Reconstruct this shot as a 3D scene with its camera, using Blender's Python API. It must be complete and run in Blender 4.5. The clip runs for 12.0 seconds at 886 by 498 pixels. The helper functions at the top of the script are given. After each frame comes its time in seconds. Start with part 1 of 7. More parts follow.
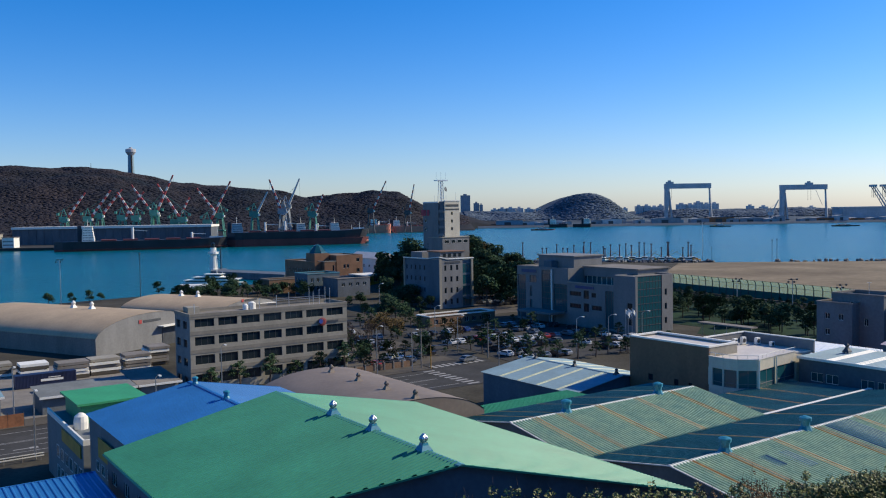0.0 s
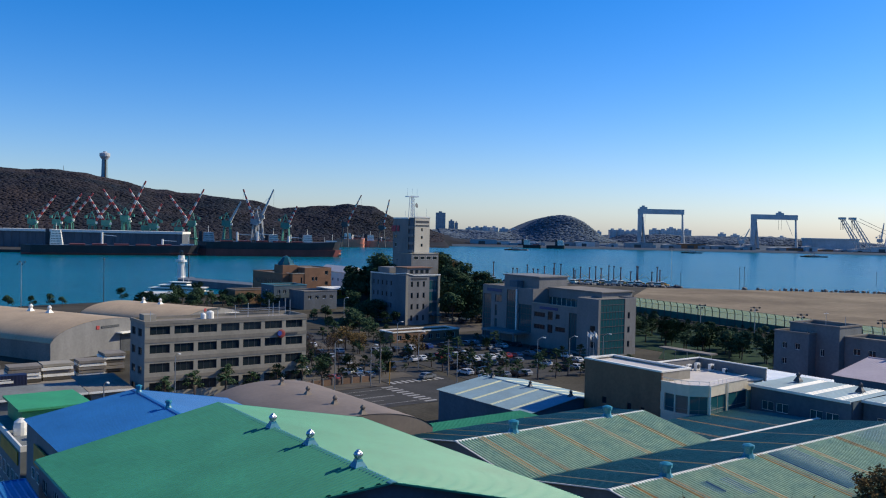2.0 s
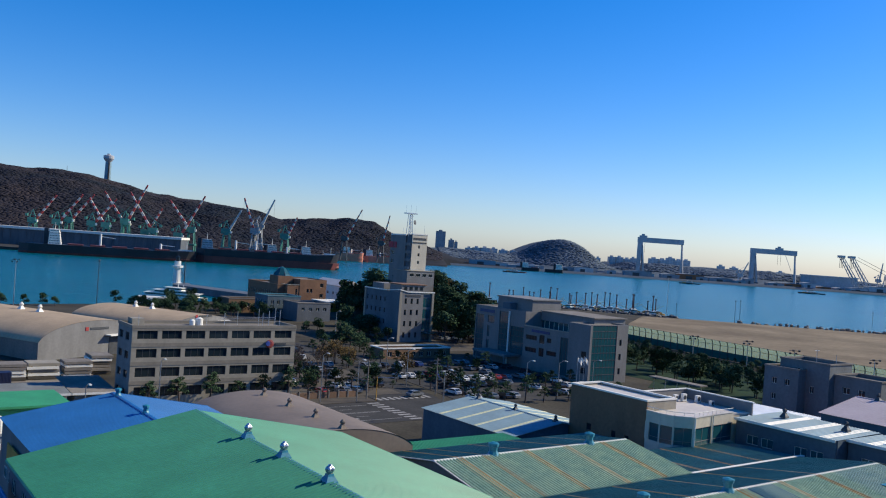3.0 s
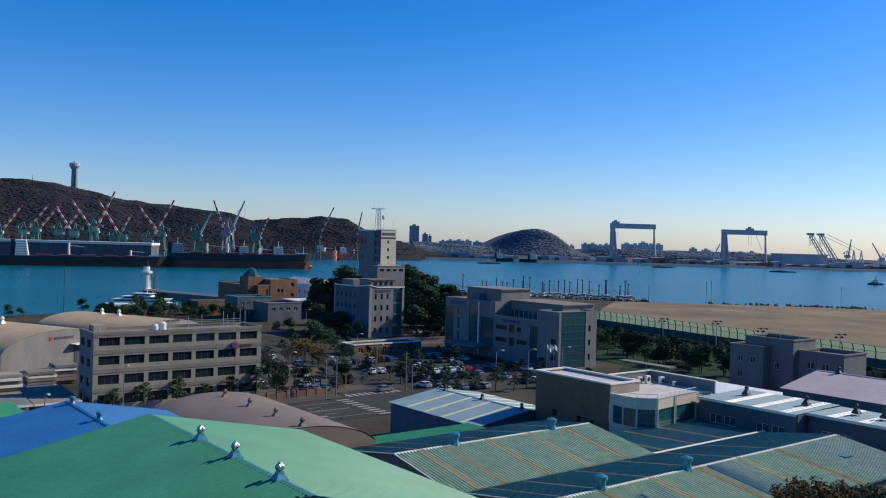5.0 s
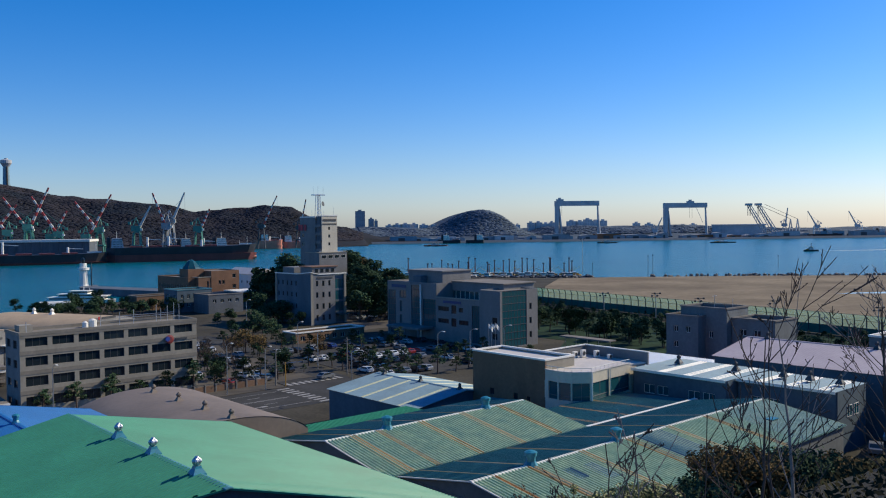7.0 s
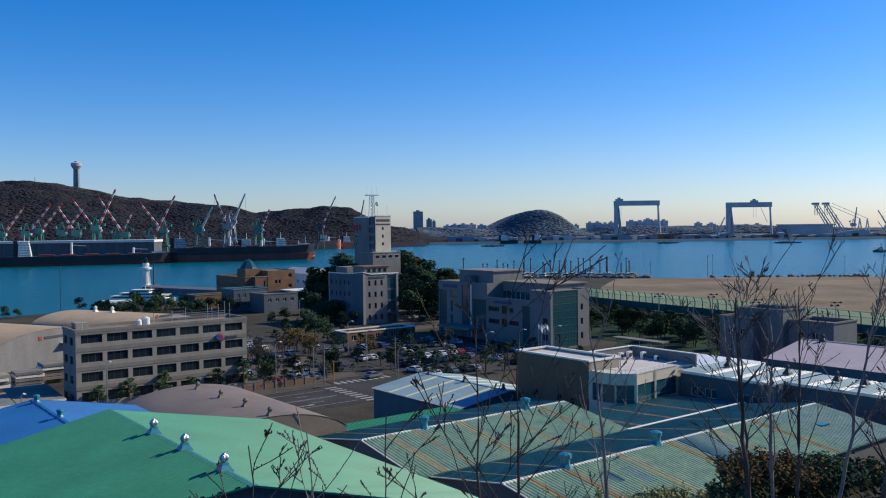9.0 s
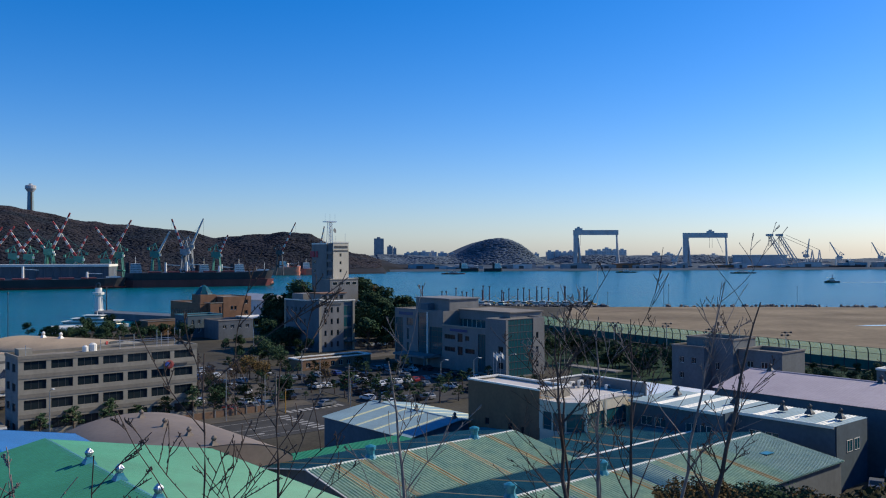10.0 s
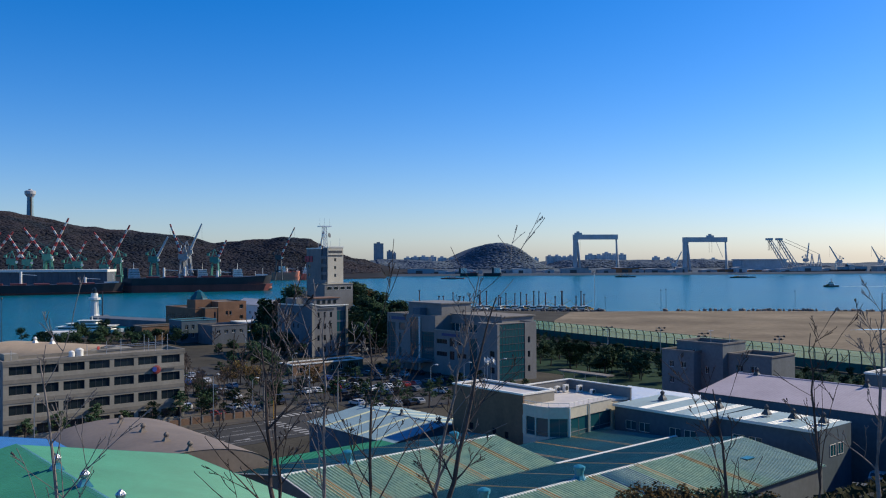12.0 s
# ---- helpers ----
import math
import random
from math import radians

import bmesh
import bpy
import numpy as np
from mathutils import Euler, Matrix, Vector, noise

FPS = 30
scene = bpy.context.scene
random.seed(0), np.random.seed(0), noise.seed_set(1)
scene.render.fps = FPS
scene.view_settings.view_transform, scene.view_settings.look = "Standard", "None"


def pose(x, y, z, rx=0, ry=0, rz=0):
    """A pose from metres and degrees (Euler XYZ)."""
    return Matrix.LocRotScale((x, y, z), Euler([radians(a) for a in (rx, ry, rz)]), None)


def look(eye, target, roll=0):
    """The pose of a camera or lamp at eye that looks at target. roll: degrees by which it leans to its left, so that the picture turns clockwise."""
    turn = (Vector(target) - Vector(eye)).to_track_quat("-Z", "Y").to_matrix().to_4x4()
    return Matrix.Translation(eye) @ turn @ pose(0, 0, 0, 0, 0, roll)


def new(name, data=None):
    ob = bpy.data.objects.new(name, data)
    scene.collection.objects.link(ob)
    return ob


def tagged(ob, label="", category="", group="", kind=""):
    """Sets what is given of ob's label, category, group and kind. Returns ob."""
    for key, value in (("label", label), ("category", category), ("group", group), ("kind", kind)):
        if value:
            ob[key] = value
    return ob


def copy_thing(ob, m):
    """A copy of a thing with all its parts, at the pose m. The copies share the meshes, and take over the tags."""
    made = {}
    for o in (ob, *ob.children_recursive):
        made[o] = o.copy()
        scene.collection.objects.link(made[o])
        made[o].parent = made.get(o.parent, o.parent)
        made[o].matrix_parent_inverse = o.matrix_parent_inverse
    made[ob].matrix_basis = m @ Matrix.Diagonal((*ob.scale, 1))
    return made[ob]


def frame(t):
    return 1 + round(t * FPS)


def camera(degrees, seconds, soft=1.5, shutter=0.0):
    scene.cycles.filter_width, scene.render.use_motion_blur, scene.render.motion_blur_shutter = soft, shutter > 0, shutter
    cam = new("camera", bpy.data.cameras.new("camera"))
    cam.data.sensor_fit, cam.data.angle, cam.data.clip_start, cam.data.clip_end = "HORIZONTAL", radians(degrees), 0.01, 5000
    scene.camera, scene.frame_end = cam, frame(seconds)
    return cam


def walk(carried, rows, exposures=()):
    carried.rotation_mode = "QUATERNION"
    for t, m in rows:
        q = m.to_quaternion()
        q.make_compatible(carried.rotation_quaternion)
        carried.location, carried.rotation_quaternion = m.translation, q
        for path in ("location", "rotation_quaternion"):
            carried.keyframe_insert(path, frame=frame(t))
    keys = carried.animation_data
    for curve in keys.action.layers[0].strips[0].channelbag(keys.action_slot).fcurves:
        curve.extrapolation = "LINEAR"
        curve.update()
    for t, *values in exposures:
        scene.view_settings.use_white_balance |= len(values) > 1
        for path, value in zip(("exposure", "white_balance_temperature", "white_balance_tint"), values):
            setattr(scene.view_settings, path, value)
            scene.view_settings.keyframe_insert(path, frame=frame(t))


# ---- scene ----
# ---------------------------------------------------------------- camera
cam = camera(54.5, 12.0, 1.1)
EXPOSURES = [(0, 0.2), (3, 0.22), (5.5, 0.08), (9, 0.1), (12, 0.12)]
PATH = [
    (0, (-0.185, -0.658, 37.096), (-0.226, 99.247, 32.741), -0.91),
    (0.5, (0.478, -0.560, 37.039), (0.812, 99.309, 31.933), -0.45),
    (1, (1.130, -0.588, 37.048), (1.625, 99.262, 31.592), -0.66),
    (1.5, (1.796, -0.402, 37.001), (3.109, 99.499, 32.753), -0.13),
    (2, (2.455, -0.318, 36.996), (5.343, 99.612, 34.614), 1.24),
    (2.5, (3.102, -0.169, 36.970), (6.328, 99.774, 35.927), 2.92),
    (3, (3.769, 0.058, 36.926), (6.627, 100.017, 36.714), 4.05),
    (5, (6.476, 0.322, 36.748), (12.241, 100.153, 35.974), 1.62),
    (5.5, (7.171, 0.513, 36.702), (14.556, 100.235, 35.744), 1.41),
    (6, (7.869, 0.658, 36.661), (17.458, 100.186, 35.233), 0.47),
    (6.5, (8.580, 0.871, 36.607), (20.644, 100.115, 34.325), -0.65),
    (8.5, (11.251, 1.501, 36.359), (18.265, 101.211, 33.402), -0.70),
    (9, (11.899, 1.592, 36.332), (16.897, 101.435, 33.803), -0.72),
    (9.5, (12.607, 1.665, 36.306), (19.988, 101.390, 35.729), -0.93),
    (10, (13.322, 1.710, 36.344), (22.848, 101.253, 36.971), -0.16),
    (10.5, (14.019, 1.540, 36.375), (23.485, 101.090, 36.947), 0.21),
    (11, (14.798, 1.733, 36.369), (24.860, 101.215, 37.808), 0.15),
    (11.5, (15.413, 1.966, 36.265), (25.120, 101.487, 37.406), 0.04),
    (12, (16.091, 2.020, 36.213), (25.544, 101.565, 37.398), -0.25),
]
walk(cam, [(t, look(eye, target, roll)) for t, eye, target, roll in PATH], EXPOSURES)

# ---------------------------------------------------------------- world and sun
SUN_AZ, SUN_EL = 73.0, 34.0
world = bpy.data.worlds.new("world")
scene.world = world
world.use_nodes = True
wn = world.node_tree
sky = wn.nodes.new("ShaderNodeTexSky")
sky.sky_type = "NISHITA"
sky.sun_disc = False
sky.sun_elevation = radians(SUN_EL)
sky.sun_rotation = radians(SUN_AZ)
sky.air_density, sky.dust_density, sky.ozone_density = 1.0, 0.5, 3.0
tint = wn.nodes.new("ShaderNodeHueSaturation")
tint.inputs["Saturation"].default_value = 1.32
filt = wn.nodes.new("ShaderNodeVectorMath")
filt.operation = "MULTIPLY"
filt.inputs[1].default_value = (0.835, 0.91, 1.175)
wn.links.new(sky.outputs[0], filt.inputs[0])
wn.links.new(filt.outputs[0], tint.inputs["Color"])
wn.links.new(tint.outputs[0], wn.nodes["Background"].inputs["Color"])
wn.nodes["Background"].inputs["Strength"].default_value = 0.115
sun_data = bpy.data.lights.new("sun", "SUN")
sun_data.energy, sun_data.angle, sun_data.color = 4.3, radians(0.5), (1.0, 0.89, 0.68)
sun = new("sun", sun_data)
s = Vector((math.sin(radians(SUN_AZ)) * math.cos(radians(SUN_EL)),
            math.cos(radians(SUN_AZ)) * math.cos(radians(SUN_EL)), math.sin(radians(SUN_EL))))
sun.matrix_world = look(s * 200, (0, 0, 0))
scene.view_settings.exposure = 0.0


# ---------------------------------------------------------------- materials
def mat(name, color, rough=0.7, metal=0.0, vary=0.25, size=3.0, fine=0.25, bump=0.0, second=None, spread=0.5,
        island=0.0, streak=0.0):
    """A surface with variation at two scales: large patches of `size` metres and grain of `fine` metres."""
    m = bpy.data.materials.new(name)
    m.use_nodes = True
    nt = m.node_tree
    p = nt.nodes["Principled BSDF"]
    p.inputs["Roughness"].default_value = rough
    p.inputs["Metallic"].default_value = metal
    if rough >= 0.9:
        p.inputs["Specular IOR Level"].default_value = 0.12
    geo = nt.nodes.new("ShaderNodeNewGeometry")
    big = nt.nodes.new("ShaderNodeTexNoise")
    big.inputs["Scale"].default_value = 1.0 / size
    big.inputs["Detail"].default_value = 6
    small = nt.nodes.new("ShaderNodeTexNoise")
    small.inputs["Scale"].default_value = 1.0 / fine
    small.inputs["Detail"].default_value = 4
    where = geo.outputs["Position"]
    if streak:
        scale = nt.nodes.new("ShaderNodeVectorMath")
        scale.operation = "MULTIPLY"
        scale.inputs[1].default_value = (1, 1, 1.0 / streak)
        nt.links.new(where, scale.inputs[0])
        where = scale.outputs[0]
    nt.links.new(where, big.inputs["Vector"])
    nt.links.new(geo.outputs["Position"], small.inputs["Vector"])
    a = tuple(c * (1 - vary) for c in color) + (1,)
    b = (second or tuple(min(1, c * (1 + vary)) for c in color)) + (1,)
    ramp = nt.nodes.new("ShaderNodeValToRGB")
    ramp.color_ramp.elements[0].position, ramp.color_ramp.elements[1].position = 0.5 - spread / 2, 0.5 + spread / 2
    ramp.color_ramp.elements[0].color, ramp.color_ramp.elements[1].color = a, b
    nt.links.new(big.outputs["Fac"], ramp.inputs["Fac"])
    grain = nt.nodes.new("ShaderNodeMapRange")
    grain.inputs["From Min"].default_value, grain.inputs["From Max"].default_value = 0.3, 0.7
    grain.inputs["To Min"].default_value, grain.inputs["To Max"].default_value = 1 - vary * 0.6, 1 + vary * 0.4
    nt.links.new(small.outputs["Fac"], grain.inputs["Value"])
    mult = nt.nodes.new("ShaderNodeVectorMath")
    mult.operation = "SCALE"
    nt.links.new(ramp.outputs["Color"], mult.inputs[0])
    nt.links.new(grain.outputs["Result"], mult.inputs["Scale"])
    out = mult.outputs[0]
    if island:
        isl = nt.nodes.new("ShaderNodeMapRange")
        isl.inputs["To Min"].default_value, isl.inputs["To Max"].default_value = 1 - island, 1 + island
        nt.links.new(geo.outputs["Random Per Island"], isl.inputs["Value"])
        m2 = nt.nodes.new("ShaderNodeVectorMath")
        m2.operation = "SCALE"
        nt.links.new(out, m2.inputs[0])
        nt.links.new(isl.outputs["Result"], m2.inputs["Scale"])
        out = m2.outputs[0]
    nt.links.new(out, p.inputs["Base Color"])
    if bump:
        bp = nt.nodes.new("ShaderNodeBump")
        bp.inputs["Strength"].default_value = 0.6
        bp.inputs["Distance"].default_value = bump
        nt.links.new(small.outputs["Fac"], bp.inputs["Height"])
        nt.links.new(bp.outputs["Normal"], p.inputs["Normal"])
    return m


def glass(name, color, rough=0.08):
    m = bpy.data.materials.new(name)
    m.use_nodes = True
    p = m.node_tree.nodes["Principled BSDF"]
    p.inputs["Base Color"].default_value = (*color, 1)
    p.inputs["Roughness"].default_value = rough
    p.inputs["IOR"].default_value = 1.5
    return m


def water_material():
    m = bpy.data.materials.new("sea_water")
    m.use_nodes = True
    nt = m.node_tree
    p = nt.nodes["Principled BSDF"]
    p.inputs["Roughness"].default_value = 0.22
    p.inputs["IOR"].default_value = 1.33
    p.inputs["Specular IOR Level"].default_value = 0.13
    geo = nt.nodes.new("ShaderNodeNewGeometry")
    big = nt.nodes.new("ShaderNodeTexNoise")
    big.inputs["Scale"].default_value = 0.006
    big.inputs["Detail"].default_value = 5
    nt.links.new(geo.outputs["Position"], big.inputs["Vector"])
    ramp = nt.nodes.new("ShaderNodeValToRGB")
    ramp.color_ramp.elements[0].position, ramp.color_ramp.elements[1].position = 0.35, 0.65
    ramp.color_ramp.elements[0].color = (0.0, 0.083, 0.118, 1)
    ramp.color_ramp.elements[1].color = (0.0, 0.115, 0.152, 1)
    nt.links.new(big.outputs["Fac"], ramp.inputs["Fac"])
    nt.links.new(ramp.outputs["Color"], p.inputs["Base Color"])
    waves = nt.nodes.new("ShaderNodeTexNoise")
    waves.inputs["Scale"].default_value = 0.22
    waves.inputs["Detail"].default_value = 5
    nt.links.new(geo.outputs["Position"], waves.inputs["Vector"])
    bp = nt.nodes.new("ShaderNodeBump")
    bp.inputs["Strength"].default_value = 0.9
    bp.inputs["Distance"].default_value = 1.4
    nt.links.new(waves.outputs["Fac"], bp.inputs["Height"])
    nt.links.new(bp.outputs["Normal"], p.inputs["Normal"])
    return m


M_WATER = water_material()
M_GROUND = mat("dry_earth", (0.062, 0.056, 0.042), 0.95, vary=0.4, size=14, fine=0.6)
M_LAWN = mat("dull_lawn", (0.020, 0.046, 0.024), 0.95, vary=0.35, size=8, fine=0.8)
M_GREYCRANE = mat("grey_crane", (0.30, 0.31, 0.31), 0.6, vary=0.2, size=4, fine=0.8)
M_GRASS = mat("winter_scrub", (0.045, 0.038, 0.02), 0.95, vary=0.45, size=6, fine=0.4, second=(0.035, 0.042, 0.015))
M_SAND = mat("sand", (0.17, 0.13, 0.085), 0.95, vary=0.25, size=40, fine=3, second=(0.29, 0.23, 0.15))
M_ASPHALT = mat("asphalt", (0.056, 0.055, 0.052), 0.9, vary=0.25, size=8, fine=0.5)
M_PAVE = mat("paving", (0.10, 0.088, 0.072), 0.9, vary=0.2, size=5, fine=0.5)
M_PAINT = mat("road_paint", (0.30, 0.29, 0.27), 0.8, vary=0.35, size=1, fine=0.3)
M_CONC = mat("concrete", (0.22, 0.20, 0.175), 0.9, vary=0.2, size=4, fine=0.5, streak=4)
M_OFFICE = mat("cream_render", (0.30, 0.272, 0.215), 0.85, vary=0.16, size=4, fine=0.6, streak=5)
M_OFFICE_BAND = mat("grey_band", (0.225, 0.20, 0.158), 0.85, vary=0.18, size=4, fine=0.6, streak=5)
M_GREENROOF = mat("green_steel", (0.030, 0.255, 0.150), 0.55, vary=0.14, size=6, fine=0.6, second=(0.040, 0.295, 0.175))
M_BLUEROOF = mat("blue_steel", (0.022, 0.15, 0.38), 0.45, vary=0.14, size=7, fine=0.7)
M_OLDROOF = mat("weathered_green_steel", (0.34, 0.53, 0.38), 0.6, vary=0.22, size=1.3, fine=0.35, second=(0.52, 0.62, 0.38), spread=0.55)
# Teal of the low roofs; on green halls' back slopes it paints in shade.
M_TEALSHADE = mat("teal_and_shaded_steel", (0.016, 0.125, 0.125), 0.55, vary=0.25, size=4, fine=0.5)
M_PATCH = mat("slate_blue_sheet", (0.10, 0.19, 0.24), 0.6, vary=0.25, size=1.5, fine=0.4)
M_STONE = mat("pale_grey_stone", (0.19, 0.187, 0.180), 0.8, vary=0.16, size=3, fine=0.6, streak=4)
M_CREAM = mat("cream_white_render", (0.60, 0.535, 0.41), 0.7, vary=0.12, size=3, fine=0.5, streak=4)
M_TERRACE = mat("pale_terrace_coating", (0.58, 0.53, 0.47), 0.6, vary=0.12, size=3, fine=0.5)
M_TEAL = mat("teal_steel", (0.07, 0.22, 0.25), 0.5, vary=0.2, size=5, fine=0.6)
M_STRIP = mat("rooflight_strip", (0.50, 0.29, 0.10), 0.5, vary=0.25, size=1.5, fine=0.4)
M_STRIPPALE = mat("pale_strip", (0.58, 0.58, 0.34), 0.5, vary=0.2, size=1.5, fine=0.4)
M_WHITE = mat("white_paint", (0.78, 0.755, 0.67), 0.6, vary=0.1, size=3, fine=0.5, streak=4)
M_TIN = mat("pale_blue_steel", (0.19, 0.30, 0.35), 0.7, vary=0.14, size=5, fine=0.6)
M_TAN = mat("tan_membrane", (0.43, 0.315, 0.19), 0.75, vary=0.14, size=7, fine=0.7)
M_GREYBROWN = mat("grey_brown_membrane", (0.21, 0.165, 0.125), 0.7, vary=0.16, size=5, fine=0.6)
M_WALLGREY = mat("grey_wall", (0.155, 0.17, 0.17), 0.8, vary=0.2, size=4, fine=0.6, streak=4)
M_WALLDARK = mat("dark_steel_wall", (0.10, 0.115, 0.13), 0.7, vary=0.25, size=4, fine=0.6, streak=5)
M_WALLBLUE = mat("blue_grey_wall", (0.08, 0.12, 0.145), 0.8, vary=0.2, size=4, fine=0.6, streak=4)
M_BROWN = mat("brown_cladding", (0.20, 0.115, 0.065), 0.8, vary=0.2, size=3, fine=0.5, streak=4)
M_BRICK = mat("orange_brick", (0.20, 0.105, 0.06), 0.85, vary=0.2, size=3, fine=0.5)
M_RUST = mat("rusty_steel", (0.30, 0.12, 0.05), 0.8, vary=0.35, size=2, fine=0.4)
M_LILAC = mat("lilac_steel", (0.38, 0.325, 0.355), 0.65, vary=0.12, size=6, fine=0.6)
M_GLASS = glass("window_glass", (0.015, 0.025, 0.03))
M_GREENGLASS = glass("green_glass", (0.015, 0.085, 0.10), 0.1)
M_METAL = mat("galvanised", (0.55, 0.56, 0.57), 0.35, metal=0.9, vary=0.15, size=1, fine=0.2)
M_STEELDARK = mat("dark_steel", (0.07, 0.075, 0.08), 0.6, metal=0.3, vary=0.3, size=1, fine=0.2)
M_BLUEVENT = mat("blue_vent", (0.02, 0.20, 0.28), 0.4, vary=0.2, size=0.8, fine=0.2)
M_FOLI = mat("evergreen", (0.038, 0.070, 0.034), 0.9, vary=0.35, size=4, fine=0.8, island=0.5)
M_FOLI2 = mat("dry_foliage", (0.12, 0.08, 0.03), 0.9, vary=0.35, size=4, fine=0.8, island=0.5)
M_LEAF = mat("hedge_leaf", (0.13, 0.15, 0.03), 0.6, vary=0.3, size=0.7, fine=0.1, island=0.6)
M_BARK = mat("bark", (0.095, 0.072, 0.06), 0.95, vary=0.35, size=0.4, fine=0.05, bump=0.01)
M_PALEBARK = mat("pale_bark", (0.24, 0.205, 0.18), 0.9, vary=0.3, size=0.3, fine=0.05, bump=0.01)
# Ridge and its woods are tinted blue, standing in for distance haze.
M_HILL = mat("haze_blue_slope", (0.016, 0.024, 0.030), 0.95, vary=0.2, size=60, fine=7, second=(0.036, 0.030, 0.030))
M_FARWOOD = mat("haze_blue_wood", (0.018, 0.028, 0.042), 0.95, vary=0.2, size=120, fine=14, second=(0.046, 0.038, 0.042), spread=0.45, island=0.14)
# Pale blue-grey tints put the haze of the far shore into base colour.
M_SHOREWOOD = mat("haze_tinted_wood", (0.10, 0.13, 0.165), 0.95, vary=0.12, size=60, fine=9, island=0.1)
M_FARLAND = mat("haze_tinted_land", (0.075, 0.10, 0.128), 0.95, vary=0.2, size=80, fine=8)
M_HULLRED = mat("antifouling_red", (0.17, 0.042, 0.038), 0.7, vary=0.25, size=12, fine=1.5, streak=3)
M_HULLBLACK = mat("black_hull", (0.025, 0.027, 0.035), 0.6, vary=0.3, size=12, fine=1.5)
M_ORANGE = mat("orange_hull", (0.60, 0.22, 0.14), 0.7, vary=0.2, size=10, fine=1.5)
M_CRANEGREEN = mat("crane_green", (0.05, 0.22, 0.17), 0.6, vary=0.2, size=4, fine=0.8)
M_CRANERED = mat("crane_red", (0.36, 0.045, 0.04), 0.6, vary=0.2, size=4, fine=0.8)
M_JIBPALE = mat("dull_white_crane_paint", (0.52, 0.51, 0.48), 0.7, vary=0.15, size=3, fine=0.6)
M_GANTRY = mat("gantry_grey", (0.42, 0.43, 0.44), 0.6, vary=0.2, size=20, fine=3)
M_MASTRED = mat("dark_mast_red", (0.085, 0.03, 0.035), 0.7, vary=0.25, size=2, fine=0.4)
M_NET = mat("green_net", (0.02, 0.115, 0.085), 0.8, vary=0.2, size=5, fine=0.5)
M_YELLOW = mat("ochre_board", (0.50, 0.26, 0.04), 0.7, vary=0.2, size=2, fine=0.4)
M_GREENPAINT = mat("bright_green", (0.04, 0.30, 0.12), 0.6, vary=0.15, size=4, fine=0.5)


